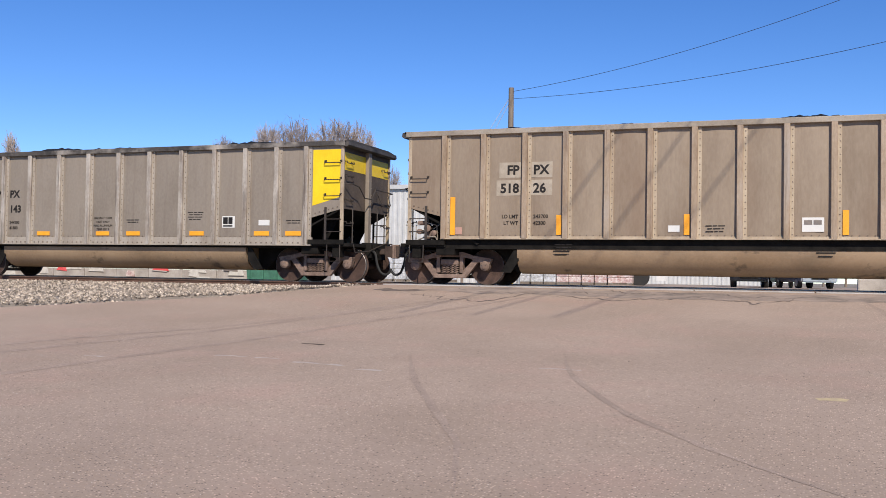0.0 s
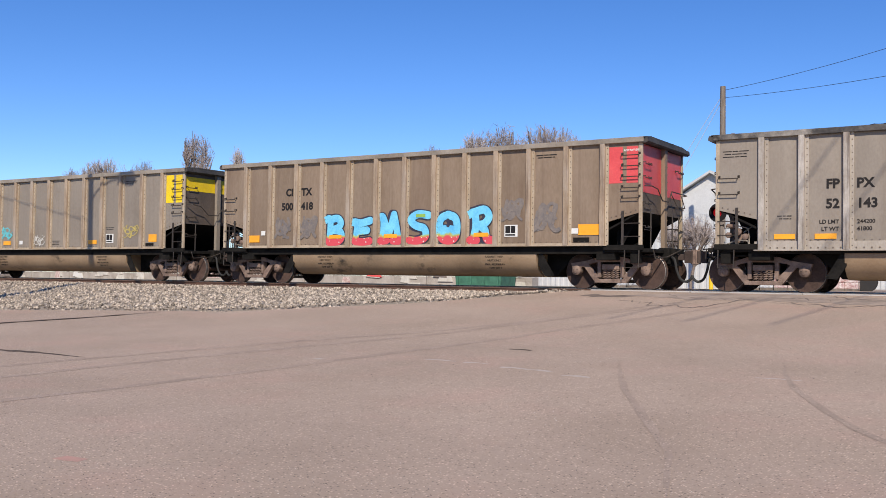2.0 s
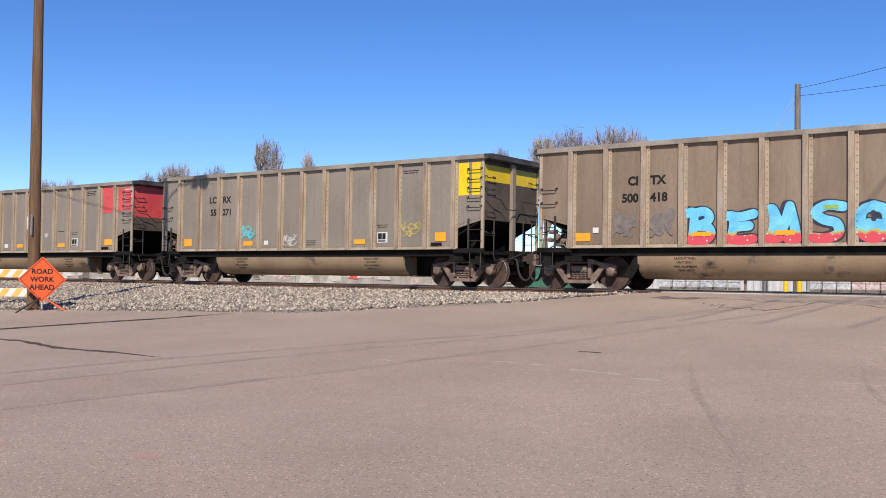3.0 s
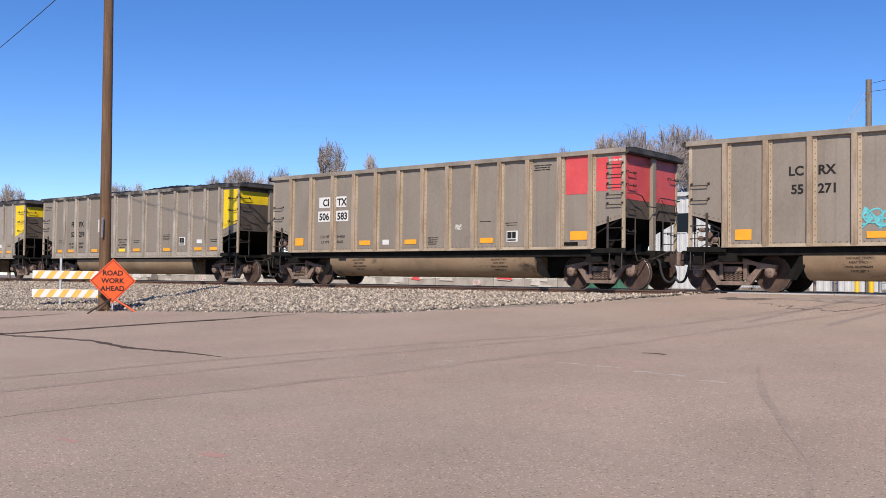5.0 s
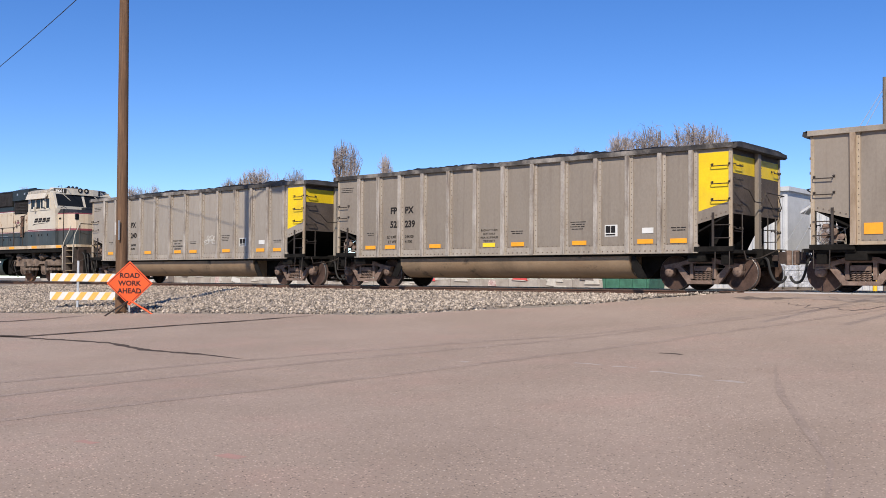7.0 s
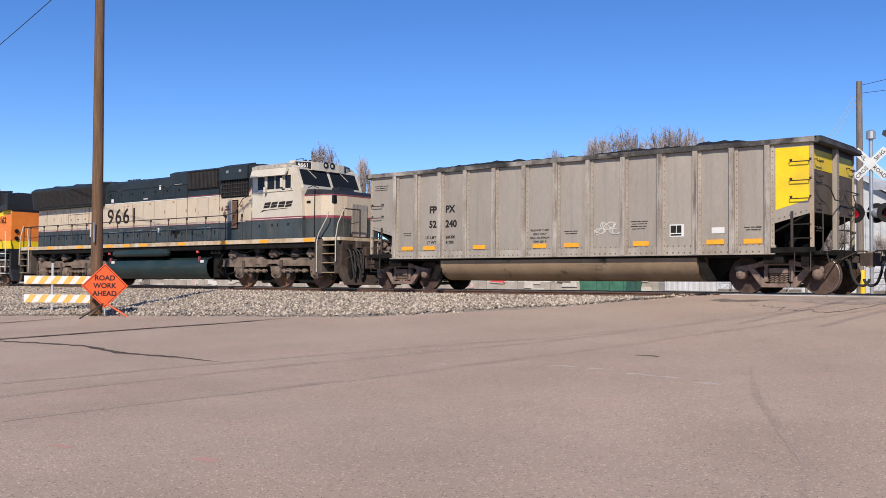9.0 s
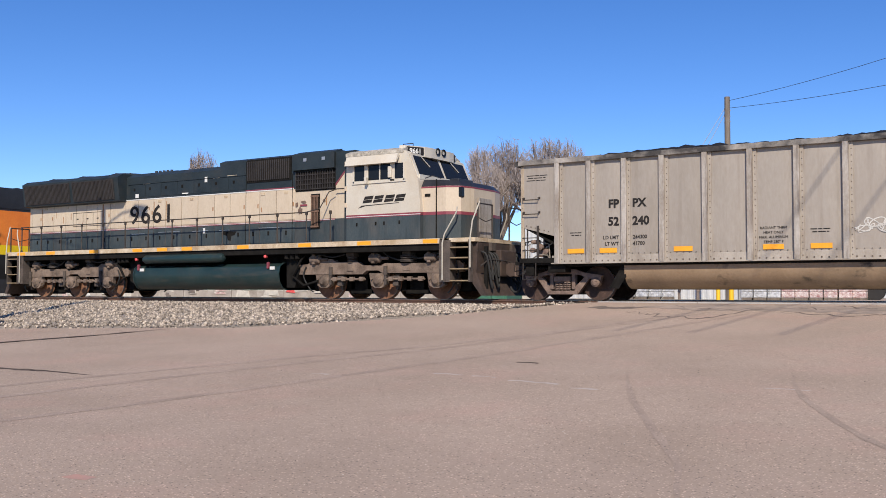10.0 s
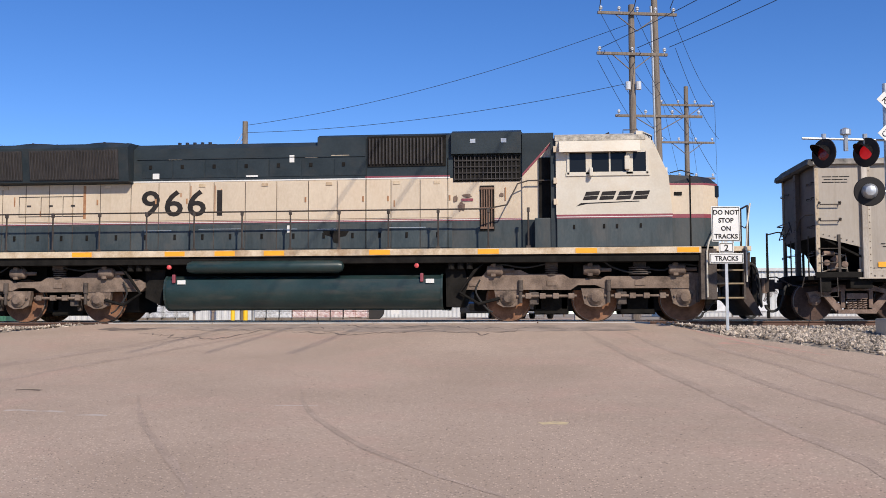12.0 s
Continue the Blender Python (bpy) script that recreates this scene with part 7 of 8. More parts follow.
green_loco(6 * PITCH + PITCH / 2 + 11.28)
orange_loco(6 * PITCH + PITCH / 2 + 22.56 + 11.15)
# ---- poles, wires, signs and signals ----


def gz(x, y):
    return ground_z(x, y) + 0.02


def wire(name, p0, p1, sag, r=0.012, label="thin black overhead cable", material=None):
    p0, p1 = Vector(p0), Vector(p1)
    pts = []
    for i in range(25):
        u = i / 24
        p = p0.lerp(p1, u)
        p.z -= sag * 4 * u * (1 - u)
        pts.append(p)
    return tagged(part(name, tube(B(), pts, r, 5), material or M_WIRE, None), label, "cable", "overhead cables")


def insulator(parent, x, y, z):
    bm = B()
    lathe(bm, [(0.02, 0), (0.03, 0.08), (0.08, 0.10), (0.05, 0.14), (0.09, 0.17), (0.04, 0.24), (0.01, 0.26)], 10, "z")
    part("insulator", bm, M_CERAM, parent, "pale porcelain insulator", pose(x, y, z), True)


def pole(x, y, z_top, r0, r1, material, label, lean=(0, 0)):
    p = new("utility_pole")
    z0 = -1.2
    p.location = (x, y, 0)
    tagged(p, label, "utility pole")
    pts, rs = [], []
    for i in range(9):
        u = i / 8
        pts.append((lean[0] * u, lean[1] * u, z0 + (z_top - z0) * u))
        rs.append(r0 + (r1 - r0) * u)
    part("pole_shaft", tube(B(), pts, rs, 14), material, p, smooth=True)
    return p


def crossarm(p, x, z, half, turn, ins=4, brace=True):
    bm = B()
    bx(bm, -half, half, -0.06, 0.06, -0.06, 0.06, 0.006)
    arm = part("crossarm", bm, M_WOODG, p, "", pose(x, -0.16, z, 0, 0, turn))
    if brace:
        bm = B()
        for s in (-1, 1):
            tube(bm, [(s * half * 0.55, 0, -0.06), (0, 0.1, -0.75)], 0.025, 5)
        part("brace", bm, M_WOODG, arm)
    for k in range(ins):
        insulator(arm, -half * 0.92 + 2 * half * 0.92 * k / max(1, ins - 1), 0, 0.06)


lp = pole(-24.955, 15.19, 11.2, 0.170, 0.118, M_WOOD, "brown timber utility pole beside the road edge", (-0.2, 0.0))
bm = B()
bx(bm, 0.09, 0.125, -0.20, -0.165, 1.25, 1.8)
part("pole_tag", bm, M_GALV, lp, "metal conduit strap")
bm = B()
bx(bm, -0.14, -0.115, -0.165, -0.14, 1.4, 1.75)
part("pole_tag", bm, M_WHITE, lp, "white marker strip")
part("lamp_arm", tube(B(), [(-0.2, -0.1, 10.35), (0.25, -0.12, 10.85), (0.9, -0.12, 11.15), (1.45, -0.12, 11.22)], 0.035, 7), M_GALV, lp, "curved steel street lamp arm")
part("lamp_head", prism(B(), [(1.35, 11.14), (2.2, 11.05), (2.12, 11.24), (1.5, 11.32)], "y", -0.26, 0.02), M_GALV, lp, "grey street lamp head")
wire("cable", (-25.1, 15.3, 9.5), (-75, 27, 9.4), 0.6, 0.014)

fp = pole(-15.4, 51.6, 10.55, 0.19, 0.14, M_WOODG, "weathered grey timber utility pole beyond the tracks")
bm = B()
for z in (9.2, 9.5, 9.8):
    bx(bm, -0.17, 0.17, -0.02, 0.02, z, z + 0.04)
part("pole_hardware", bm, M_GALV, fp)
for k in (0, 1):
    wire("guy_wire", (-15.5, 51.6, 10.0 - 0.3 * k), (-24 + k, 56, -0.2), 0.0, 0.014, "thin steel guy wire staying the pole", M_WHITE)

pa = pole(4.4, 43.8, 13.85, 0.19, 0.13, M_WOODG, "weathered grey timber utility pole with two crossarms")
crossarm(pa, 0.25, 13.4, 1.8, 12, 5)
crossarm(pa, 0.0, 11.6, 1.6, 12, 3)
for s in (-0.2, 0.25):
    part("arrester", tube(B(), [(s, -0.2, 10.0), (s, -0.2, 10.35)], 0.12, 8), M_CERAM, pa)
pb = pole(6.35, 49.6, 17.6, 0.21, 0.15, M_WOODG, "tall weathered timber pole with a pale conduit", (-0.25, 0))
part("conduit", tube(B(), [(-0.2, -0.22, 2), (-0.42, -0.2, 15.5)], 0.06, 8), M_GALV, pb, "pale galvanised riser conduit")
crossarm(pb, -0.1, 9.95, 2.2, 10, 4)
pc = pole(9.4, 61.3, 14.1, 0.19, 0.13, M_WOODG, "far weathered timber utility pole with crossarms")
crossarm(pc, 0, 12.9, 1.7, 10, 4)
crossarm(pc, 0, 10.6, 1.7, 10, 4)
crossarm(pc, 0, 8.4, 1.7, 10, 4)
# cables between the poles and out over the road
wire("cable", (4.3, 43.8, 13.0), (-15.3, 51.6, 10.35), 0.55)
wire("cable", (4.3, 43.8, 10.35), (-15.3, 51.6, 9.95), 0.45)
for k, xx in enumerate((2.9, 4.6, 6.0)):
    wire("cable", (xx, 43.6, 11.85), (xx + 17, 8.0, 14.5), 0.9, 0.015)
for k, xx in enumerate((3.0, 4.5, 6.1)):
    wire("cable", (xx, 43.8, 13.65), (xx + 5.0, 61.2, 13.0 - 0.0 * k), 0.5)
    wire("cable", (xx + 0.2, 43.8, 11.85), (xx + 5.2, 61.2, 10.8), 0.5)
    wire("cable", (xx + 5.0, 61.2, 13.0), (xx + 14, 110, 12.0), 0.8)
    wire("cable", (xx, 43.8, 13.65), (xx - 1.2, 2, 13.9), 0.4, 0.02)
for xx in (3.2, 5.9):
    wire("cable", (xx + 5.2, 61.2, 8.6), (xx - 0.3, 43.8, 11.4), 0.4)


def road_work_sign():
    s = new("road_work_sign")
    s.matrix_basis = pose(-24.25, 15.0, 0, 0, 0, 48)
    tagged(s, "orange diamond road work sign on a folding stand", "road sign")
    g = gz(-24.25, 15.0)
    zc = 0.05
    d = 0.61
    face = part("sign_face", prism(B(), [(0, zc - d), (d, zc), (0, zc + d), (-d, zc)], "y", -0.012, 0.006), M_SIGNO, s, "fluorescent orange diamond panel")
    bm = B()
    for a0, a1, w in (((-d + 0.05, 0), (0, d - 0.05), 0), ((0, d - 0.05), (d - 0.05, 0), 0), ((d - 0.05, 0), (0, -d + 0.05), 0), ((0, -d + 0.05), (-d + 0.05, 0), 0)):
        tube(bm, [(a0[0], -0.014, zc + a0[1]), (a1[0], -0.014, zc + a1[1])], 0.008, 4)
    part("sign_border", bm, M_BLACK, face)
    for t, z in (("ROAD", 0.15), ("WORK", -0.06), ("AHEAD", -0.27)):
        lettering(t, 0.19, M_BLACK, s, 0, -0.014, zc + z, bold=0.006, align="CENTER")
    part("mast", bx(B(), -0.02, 0.02, 0.008, 0.04, g + 0.1, zc + 0.6), M_GALV, s)
    for sx, sy in ((-0.55, -0.45), (0.75, -0.35), (-0.5, 0.6), (0.6, 0.6)):
        part("leg", tube(B(), [(0, 0.03, g + 0.42), (sx, sy, g + 0.0)], 0.022, 5), M_SIGNO if sx > 0 else M_STEEL, s, "orange folding leg")
    return s


road_work_sign()


def barricade():
    b = new("barricade")
    b.matrix_basis = pose(-27.3, 15.55, 0, 0, 0, 44)
    tagged(b, "striped orange and white barricade on steel posts", "barricade")
    g = gz(-27.3, 15.55)
    for x in (-0.35, 0.92):
        part("post", bx(B(), x - 0.03, x + 0.03, 0.0, 0.05, g - 0.1, 0.70), M_GALV, b, "galvanised post")
    for z in (0.08, -0.47):
        bd = part("board", bx(B(), -1.15, 0.95, -0.03, 0.0, z, z + 0.24, 0.005), M_WHITE, b, "white barricade board")
        for k in range(6):
            x = -1.12 + 0.36 * k
            sl = prism(B(), [(x, z + 0.004), (x + 0.18, z + 0.004), (x + 0.34, z + 0.236), (x + 0.16, z + 0.236)], "y", -0.034, -0.03)
            part("stripe", sl, M_BARRO, bd, "slanting orange stripe")
    return b


barricade()


def sign_tracks():
    s = new("tracks_sign")
    x, y = 4.02, 21.2
    s.matrix_basis = pose(x, y, 0, 0, 0, 8)
    tagged(s, "white do not stop on tracks sign on a steel post", "road sign")
    g = gz(x, y)
    part("post", bx(B(), -0.03, 0.03, 0.0, 0.03, g - 0.3, 2.42), M_GALV, s, "galvanised sign post")
    for nm, z0, z1, w in (("sign_face", 1.68, 2.42, 0.305), ("sign_plate", 1.45, 1.66, 0.16), ("sign_plate", 1.22, 1.44, 0.36)):
        part(nm, bx(B(), -w, w, -0.012, -0.002, z0, z1, 0.004), M_WHITE, s, "white reflective sign plate")
        bm = B()
        t = 0.018
        for a0, a1, b0, b1 in ((-w + t, w - t, z0 + t, z0 + t + 0.012), (-w + t, w - t, z1 - t - 0.012, z1 - t), (-w + t, -w + t + 0.012, z0 + t, z1 - t), (w - t - 0.012, w - t, z0 + t, z1 - t)):
            bx(bm, a0, a1, -0.016, -0.012, b0, b1)
        part("sign_border", bm, M_BLACK, s)
    for t, z, k in (("DO NOT", 2.25, 0.135), ("STOP", 2.08, 0.135), ("ON", 1.91, 0.135), ("TRACKS", 1.745, 0.135), ("2", 1.485, 0.19), ("TRACKS", 1.28, 0.135)):
        lettering(t, k, M_BLACK, s, 0, -0.016, z, align="CENTER", bold=0.003)
    return s


sign_tracks()


def lamp_head(parent, x, z, turn, lit, y=0.0):
    """Round background plate, hooded lens."""
    hd = new("lamp_head")
    hd.parent = parent
    hd.matrix_basis = pose(x, y, z, 0, 0, turn)
    bm = B()
    lathe(bm, [(0.14, -0.02), (0.30, -0.02), (0.305, 0.0), (0.29, 0.015), (0.14, 0.02)], 28)
    part("background", bm, M_BLACK, hd, "round black background plate", smooth=True)
    bm = B()
    lathe(bm, [(0.02, 0.20), (0.10, 0.18), (0.15, 0.10), (0.16, 0.01)], 18)
    part("housing", bm, M_BLACK if lit else M_GALV, hd, smooth=True)
    bm = B()
    lathe(bm, [(0.01, -0.045), (0.09, -0.04), (0.145, -0.02)], 20)
    part("lens", bm, M_LIT if lit else M_LENS, hd, "red signal lens")
    bm = B()
    n = 14
    for k in range(n):
        a0, a1 = math.radians(-20 + 220 * k / n), math.radians(-20 + 220 * (k + 1) / n)
        def at(an, yy, r):
            return bm.verts.new((r * math.cos(an), yy, r * math.sin(an)))
        def ln(an):
            return -0.03 - 0.33 * max(0.0, 0.25 + 0.75 * math.sin(an))
        q = [at(a0, -0.02, 0.165), at(a1, -0.02, 0.165), at(a1, ln(a1), 0.155), at(a0, ln(a0), 0.155)]
        bm.faces.new(q)
    bmesh.ops.solidify(bm, geom=bm.faces[:], thickness=0.006)
    part("hood", bm, M_BLACK, hd, "black visor")
    return hd


def crossbuck(parent, z, y=-0.08):
    cb = new("crossbuck")
    cb.parent = parent
    cb.matrix_basis = pose(0, y, z)
    for an, words in ((45, ("CROS", "SING")), (-45, ("RAIL", "ROAD"))):
        bd = part("board", bx(B(), -0.61, 0.61, -0.01 - 0.004 * (an > 0), 0.0 - 0.004 * (an > 0), -0.115, 0.115, 0.004), M_WHITE, cb, "white crossbuck board", pose(0, 0, 0, 0, -an, 0))
        for w, x in zip(words, (-0.36, 0.36)):
            lettering(w, 0.17, M_BLACK, bd, x, -0.018, -0.06, align="CENTER")
    return cb


def near_signal():
    s = new("crossing_signal")
    x, y = 7.25, 20.95
    s.matrix_basis = pose(x, y, 0, 0, 0, 6)
    tagged(s, "crossing signal mast with crossbuck and hooded red lights", "crossing signal", "crossing signals")
    g = gz(x, y)
    part("mast", tube(B(), [(0, 0, g - 0.2), (0, 0, 4.9)], 0.06, 12), M_GALV, s, "galvanised mast", smooth=True)
    bm = B()
    bx(bm, -0.25, 0.25, -0.25, 0.25, g - 0.1, g + 0.35, 0.03)
    part("mast_base", bm, M_GALV, s)
    crossbuck(s, 4.2).matrix_basis = pose(0.28, -0.1, 4.2)
    bm = B()
    tube(bm, [(0, 0, 3.72), (-1.75, 0.0, 3.76)], 0.025, 8)
    for xx in (-1.30, -0.85, -0.45):
        tube(bm, [(xx, 0, 3.5), (xx, 0, 3.85)], 0.05, 8)
    lathe(bm, [(0.05, 3.82), (0.11, 3.84), (0.11, 3.94), (0.03, 3.98)], 10, "z", (-0.85, 0, 0))
    part("lamp_arm", bm, M_GALV, s, "galvanised lamp arm")
    lamp_head(s, -1.32, 3.44, -62, False, -0.05)
    lamp_head(s, -0.45, 3.46, -58, True, -0.05)
    lamp_head(s, -0.40, 2.66, 165, False, -0.02)
    part("lamp_arm", tube(B(), [(0, 0, 2.66), (-0.45, 0.02, 2.66)], 0.025, 8), M_GALV, s)
    return s


def far_signal():
    s = new("crossing_signal")
    x, y = -9.1, 31.6
    s.matrix_basis = pose(x, y, 0, 0, 0, 12)
    tagged(s, "far crossing signal mast with crossbuck and lights", "crossing signal", "crossing signals")
    g = -0.25
    part("mast", tube(B(), [(0, 0, g), (0, 0, 4.75)], 0.06, 12), M_GALV, s, "galvanised mast", smooth=True)
    bm = B()
    lathe(bm, [(0.05, 4.7), (0.14, 4.72), (0.14, 4.95), (0.04, 5.0)], 12, "z")
    part("bell", bm, M_GALV, s, "grey crossing bell")
    crossbuck(s, 3.95)
    part("sign_plate", bx(B(), -0.05, 0.45, -0.02, -0.01, 3.15, 3.4), M_GALV, s, "small grey sign plate")
    part("lamp_arm", tube(B(), [(-0.6, 0, 2.5), (0.6, 0, 2.5)], 0.03, 8), M_GALV, s)
    lamp_head(s, -0.45, 2.45, -20, True, -0.06)
    lamp_head(s, 0.45, 2.45, 20, False, -0.06)
    lamp_head(s, 0.15, 2.45, 165, False, 0.06)
    return s


near_signal()
far_signal()


# ---- bare trees ----
def tree_mesh(seed, height, wide, limbs=6):
    """A bare tree: limbs fork again and again, and fine twigs fill a rounded crown."""
    rng = random.Random(seed)
    H = height
    boughs = []

    def grow(p, d, ln, level):
        q = p
        for _ in range(2):
            d = (d + Vector((rng.gauss(0, 0.13), rng.gauss(0, 0.13), 0.03))).normalized()
            e = q + d * ln / 2
            boughs.append((q, e, level))
            q = e
        if level == 4:
            return
        for k in range(3 if level else limbs):
            side = Vector((rng.gauss(0, 1), rng.gauss(0, 1), rng.gauss(0, 0.5))).normalized()
            if level == 0:
                an = 2.4 * k + rng.uniform(-0.4, 0.4)
                side = Vector((math.cos(an), math.sin(an), 0))
            at0 = q if k == 0 or level == 0 else p.lerp(q, rng.uniform(0.45, 1.0))
            grow(at0, (d + side * (0.8, 0.55, 0.55, 0.6)[level] * rng.uniform(0.6, 1.25)).normalized(), ln * rng.uniform(0.6, 0.85), level + 1)

    grow(Vector((0, 0, -0.3)), Vector((0, 0, 1)), 0.26 * H, 0)
    far = sorted(math.hypot(e.x, e.y) for _, e, _ in boughs)[int(len(boughs) * 0.94)]
    top = sorted(e.z for _, e, _ in boughs)[int(len(boughs) * 0.98)]
    kx, kz = wide * H / far, 0.96 * H / top
    radius = (0.019 * H, 0.0105 * H, 0.0065 * H, 0.045, 0.028)
    wood, vs, fs = B(), [], []

    def inside(p):
        return (p.x * p.x + p.y * p.y) / (wide * H * 1.1) ** 2 + ((p.z - 0.64 * H) / (0.36 * H)) ** 2 < rng.uniform(0.72, 1.12)

    def thin(p, e, r):
        """A three-sided twig that ends in a point."""
        d = (e - p).normalized()
        u = d.orthogonal().normalized()
        w, i = d.cross(u), len(vs)
        for c, sn in ((1, 0), (-0.5, 0.87), (-0.5, -0.87)):
            vs.append(p + (u * c + w * sn) * r)
        vs.append(e)
        fs.extend(((i, i + 1, i + 3), (i + 1, i + 2, i + 3), (i + 2, i, i + 3)))

    def twigs(p, d, level):
        ln = (0.075, 0.048, 0.030)[level] * H * rng.uniform(0.6, 1.2)
        e = p + (d + Vector((rng.gauss(0, 0.2), rng.gauss(0, 0.2), 0.22))).normalized() * ln
        if not inside(e):
            return
        thin(p, e, (0.020, 0.015, 0.012)[level])
        if level < 2:
            for _ in range(3 - level):
                side = Vector((rng.gauss(0, 1), rng.gauss(0, 1), rng.gauss(0.2, 1))).normalized()
                twigs(p.lerp(e, rng.uniform(0.35, 1.0)), ((e - p).normalized() + side * 0.75).normalized(), level + 1)

    for p, e, level in boughs:
        p, e = Vector((p.x * kx, p.y * kx, p.z * kz)), Vector((e.x * kx, e.y * kx, e.z * kz))
        r = radius[level]
        if level < 3 or inside(e):
            tube(wood, [p, e], [r, r * 0.8], (7, 6, 5, 4, 3)[level])
        if level > 2:
            for _ in range(2 if level > 3 else 1):
                side = Vector((rng.gauss(0, 1), rng.gauss(0, 1), rng.gauss(0.2, 0.8))).normalized()
                twigs(p.lerp(e, rng.random()), ((e - p).normalized() * 0.8 + side).normalized(), 0)
    crown = bpy.data.meshes.new("crown")
    crown.from_pydata([tuple(v) for v in vs], [], fs)
    crown.materials.append(M_TWIG)
    return mesh("trunk", wood, M_BARK), crown


TREES = [tree_mesh(11, 12, 0.17, 6), tree_mesh(23, 12, 0.22, 7), tree_mesh(37, 12, 0.14, 5), tree_mesh(41, 12, 0.27, 7)]


def tree(kind, az, dist, el, wide=1.0, label="leafless tree with a fine grey-brown crown"):
    """A bare tree at a bearing from the eye; el: the top's height in degrees."""
    a0 = radians(az)
    x, y = -math.sin(a0) * dist, math.cos(a0) * dist
    h = math.tan(radians(el)) * dist + 0.4
    t = new("bare_tree")
    k = h / 12
    tm, cm = TREES[kind]
    t.matrix_basis = pose(x, y, -0.25, 0, 0, az * 37 % 360)
    tagged(t, label, "tree", "bare trees beyond the railway")
    for nm, me in (("trunk", tm), ("crown", cm)):
        o = link(nm, me, t)
        o.scale = (k * wide, k * wide, k)
    return t


for kind, az, dist, el, w in ((1, 30.73, 85, 8.76, 0.85), (0, 29.21, 88, 9.24, 1.05), (1, 26.7, 84, 9.24, 1.05), (3, 25.7, 88, 9.1, 0.75), (2, 33.11, 100, 8.03, 0.8), (2, 35.2, 110, 6.9, 0.7), (2, 46.4, 95, 8.30, 0.85), (2, 44.2, 100, 7.6, 0.6),
                             (3, 50.83, 100, 6.60, 0.75), (1, 51.73, 100, 6.49, 0.9), (0, 49.30, 105, 6.58, 0.8), (2, 53.05, 110, 5.96, 0.8), (3, 57.20, 110, 5.41, 0.7), (1, 58.11, 110, 5.30, 0.8), (0, 63.5, 120, 5.0, 1.0), (1, 66.0, 125, 4.6, 1.1), (3, 23.4, 70, 6.6, 0.5)):
    tree(kind, az, dist, el, w)
for az, dist, el in ((18.3, 48, 4.0), (19.3, 50, 3.6), (15.0, 60, 3.2), (-7.0, 120, 3.2), (-8.2, 130, 3.0), (-9.5, 110, 2.6), (-11.0, 80, 2.2), (-12.4, 85, 2.0), (-13.8, 80, 2.1), (-8.8, 75, 1.9), (-15.2, 85, 2.2), (-6.0, 80, 1.8), (0.6, 100, 2.4), (-0.6, 95, 2.7), (-1.7, 105, 2.9), (-2.8, 98, 2.6), (-4.0, 104, 2.8), (-5.0, 96, 2.3)):
    tree(3, az, dist, el, 1.2, "low leafless thicket of brown stems")


# ---- beyond the tracks ----
def at(az, dist):
    return -math.sin(radians(az)) * dist, math.cos(radians(az)) * dist


def building(name, label, x0, x1, y0, y1, h, wallm, roof=None, ridge=0.0, bands=False):
    b = new(name)
    b.location = (0, 0, -0.28)
    tagged(b, label, "building")
    outline = [(x1, y1), (x0, y1)]
    x = x0
    while x < x1 - 0.4:
        outline += [(x, y0), (x + 0.15, y0), (x + 0.2, y0 - 0.04), (x + 0.35, y0 - 0.04)]
        x += 0.4
    outline.append((x1, y0))
    bm = prism(B(), outline, "z", 0, h)
    part("wall", bm, wallm, b, "corrugated wall")
    bm = B()
    if ridge:
        xm = (x0 + x1) / 2
        prism(bm, [(x0 - 0.4, h), (xm, h + ridge), (x1 + 0.4, h), (x1 + 0.4, h + 0.15), (xm, h + ridge + 0.15), (x0 - 0.4, h + 0.15)], "y", y0 - 0.4, y1 + 0.4)
        prism(bm, [(x0, h), (xm, h + ridge), (x1, h)], "y", y0, y1)
    else:
        bx(bm, x0 - 0.2, x1 + 0.2, y0 - 0.25, y1 + 0.2, h, h + 0.28)
    part("roof", bm, roof or wallm, b)
    n = int((x1 - x0) / 5)
    for k in range(n):
        xx = x0 + 2 + 5 * k
        w = part("window", bx(B(), xx, xx + 1.4, y0 - 0.07, y0 - 0.03, h * 0.62, h * 0.82), M_GLASS, b)
        part("frame", bx(B(), xx - 0.06, xx + 1.46, y0 - 0.06, y0 - 0.045, h * 0.62 - 0.08, h * 0.62), M_WALLW, w)
    return b


wh = building("warehouse", "long low white warehouse with red and blue stripes", -22, -4, 95, 120, 5.1, M_WALLW)
for z, hh, m in ((4.72, 0.2, M_ROOFR), (4.10, 0.24, M_BLUEP)):
    part("stripe", bx(B(), -22, -4, 94.86, 94.955, z, z + hh), m, wh, "painted stripe along the wall")
building("shed", "white gabled metal shed beyond the crossing", -21.6, -14.3, 58, 72, 4.6, M_WALLW, None, 2.4)
building("shed", "white metal storage shed behind the trees", -33, -24.5, 62, 74, 6.4, M_WALLW)
building("depot", "low white flat-roofed depot far beyond the tracks", 13, 42, 95, 112, 4.4, M_WALLW)


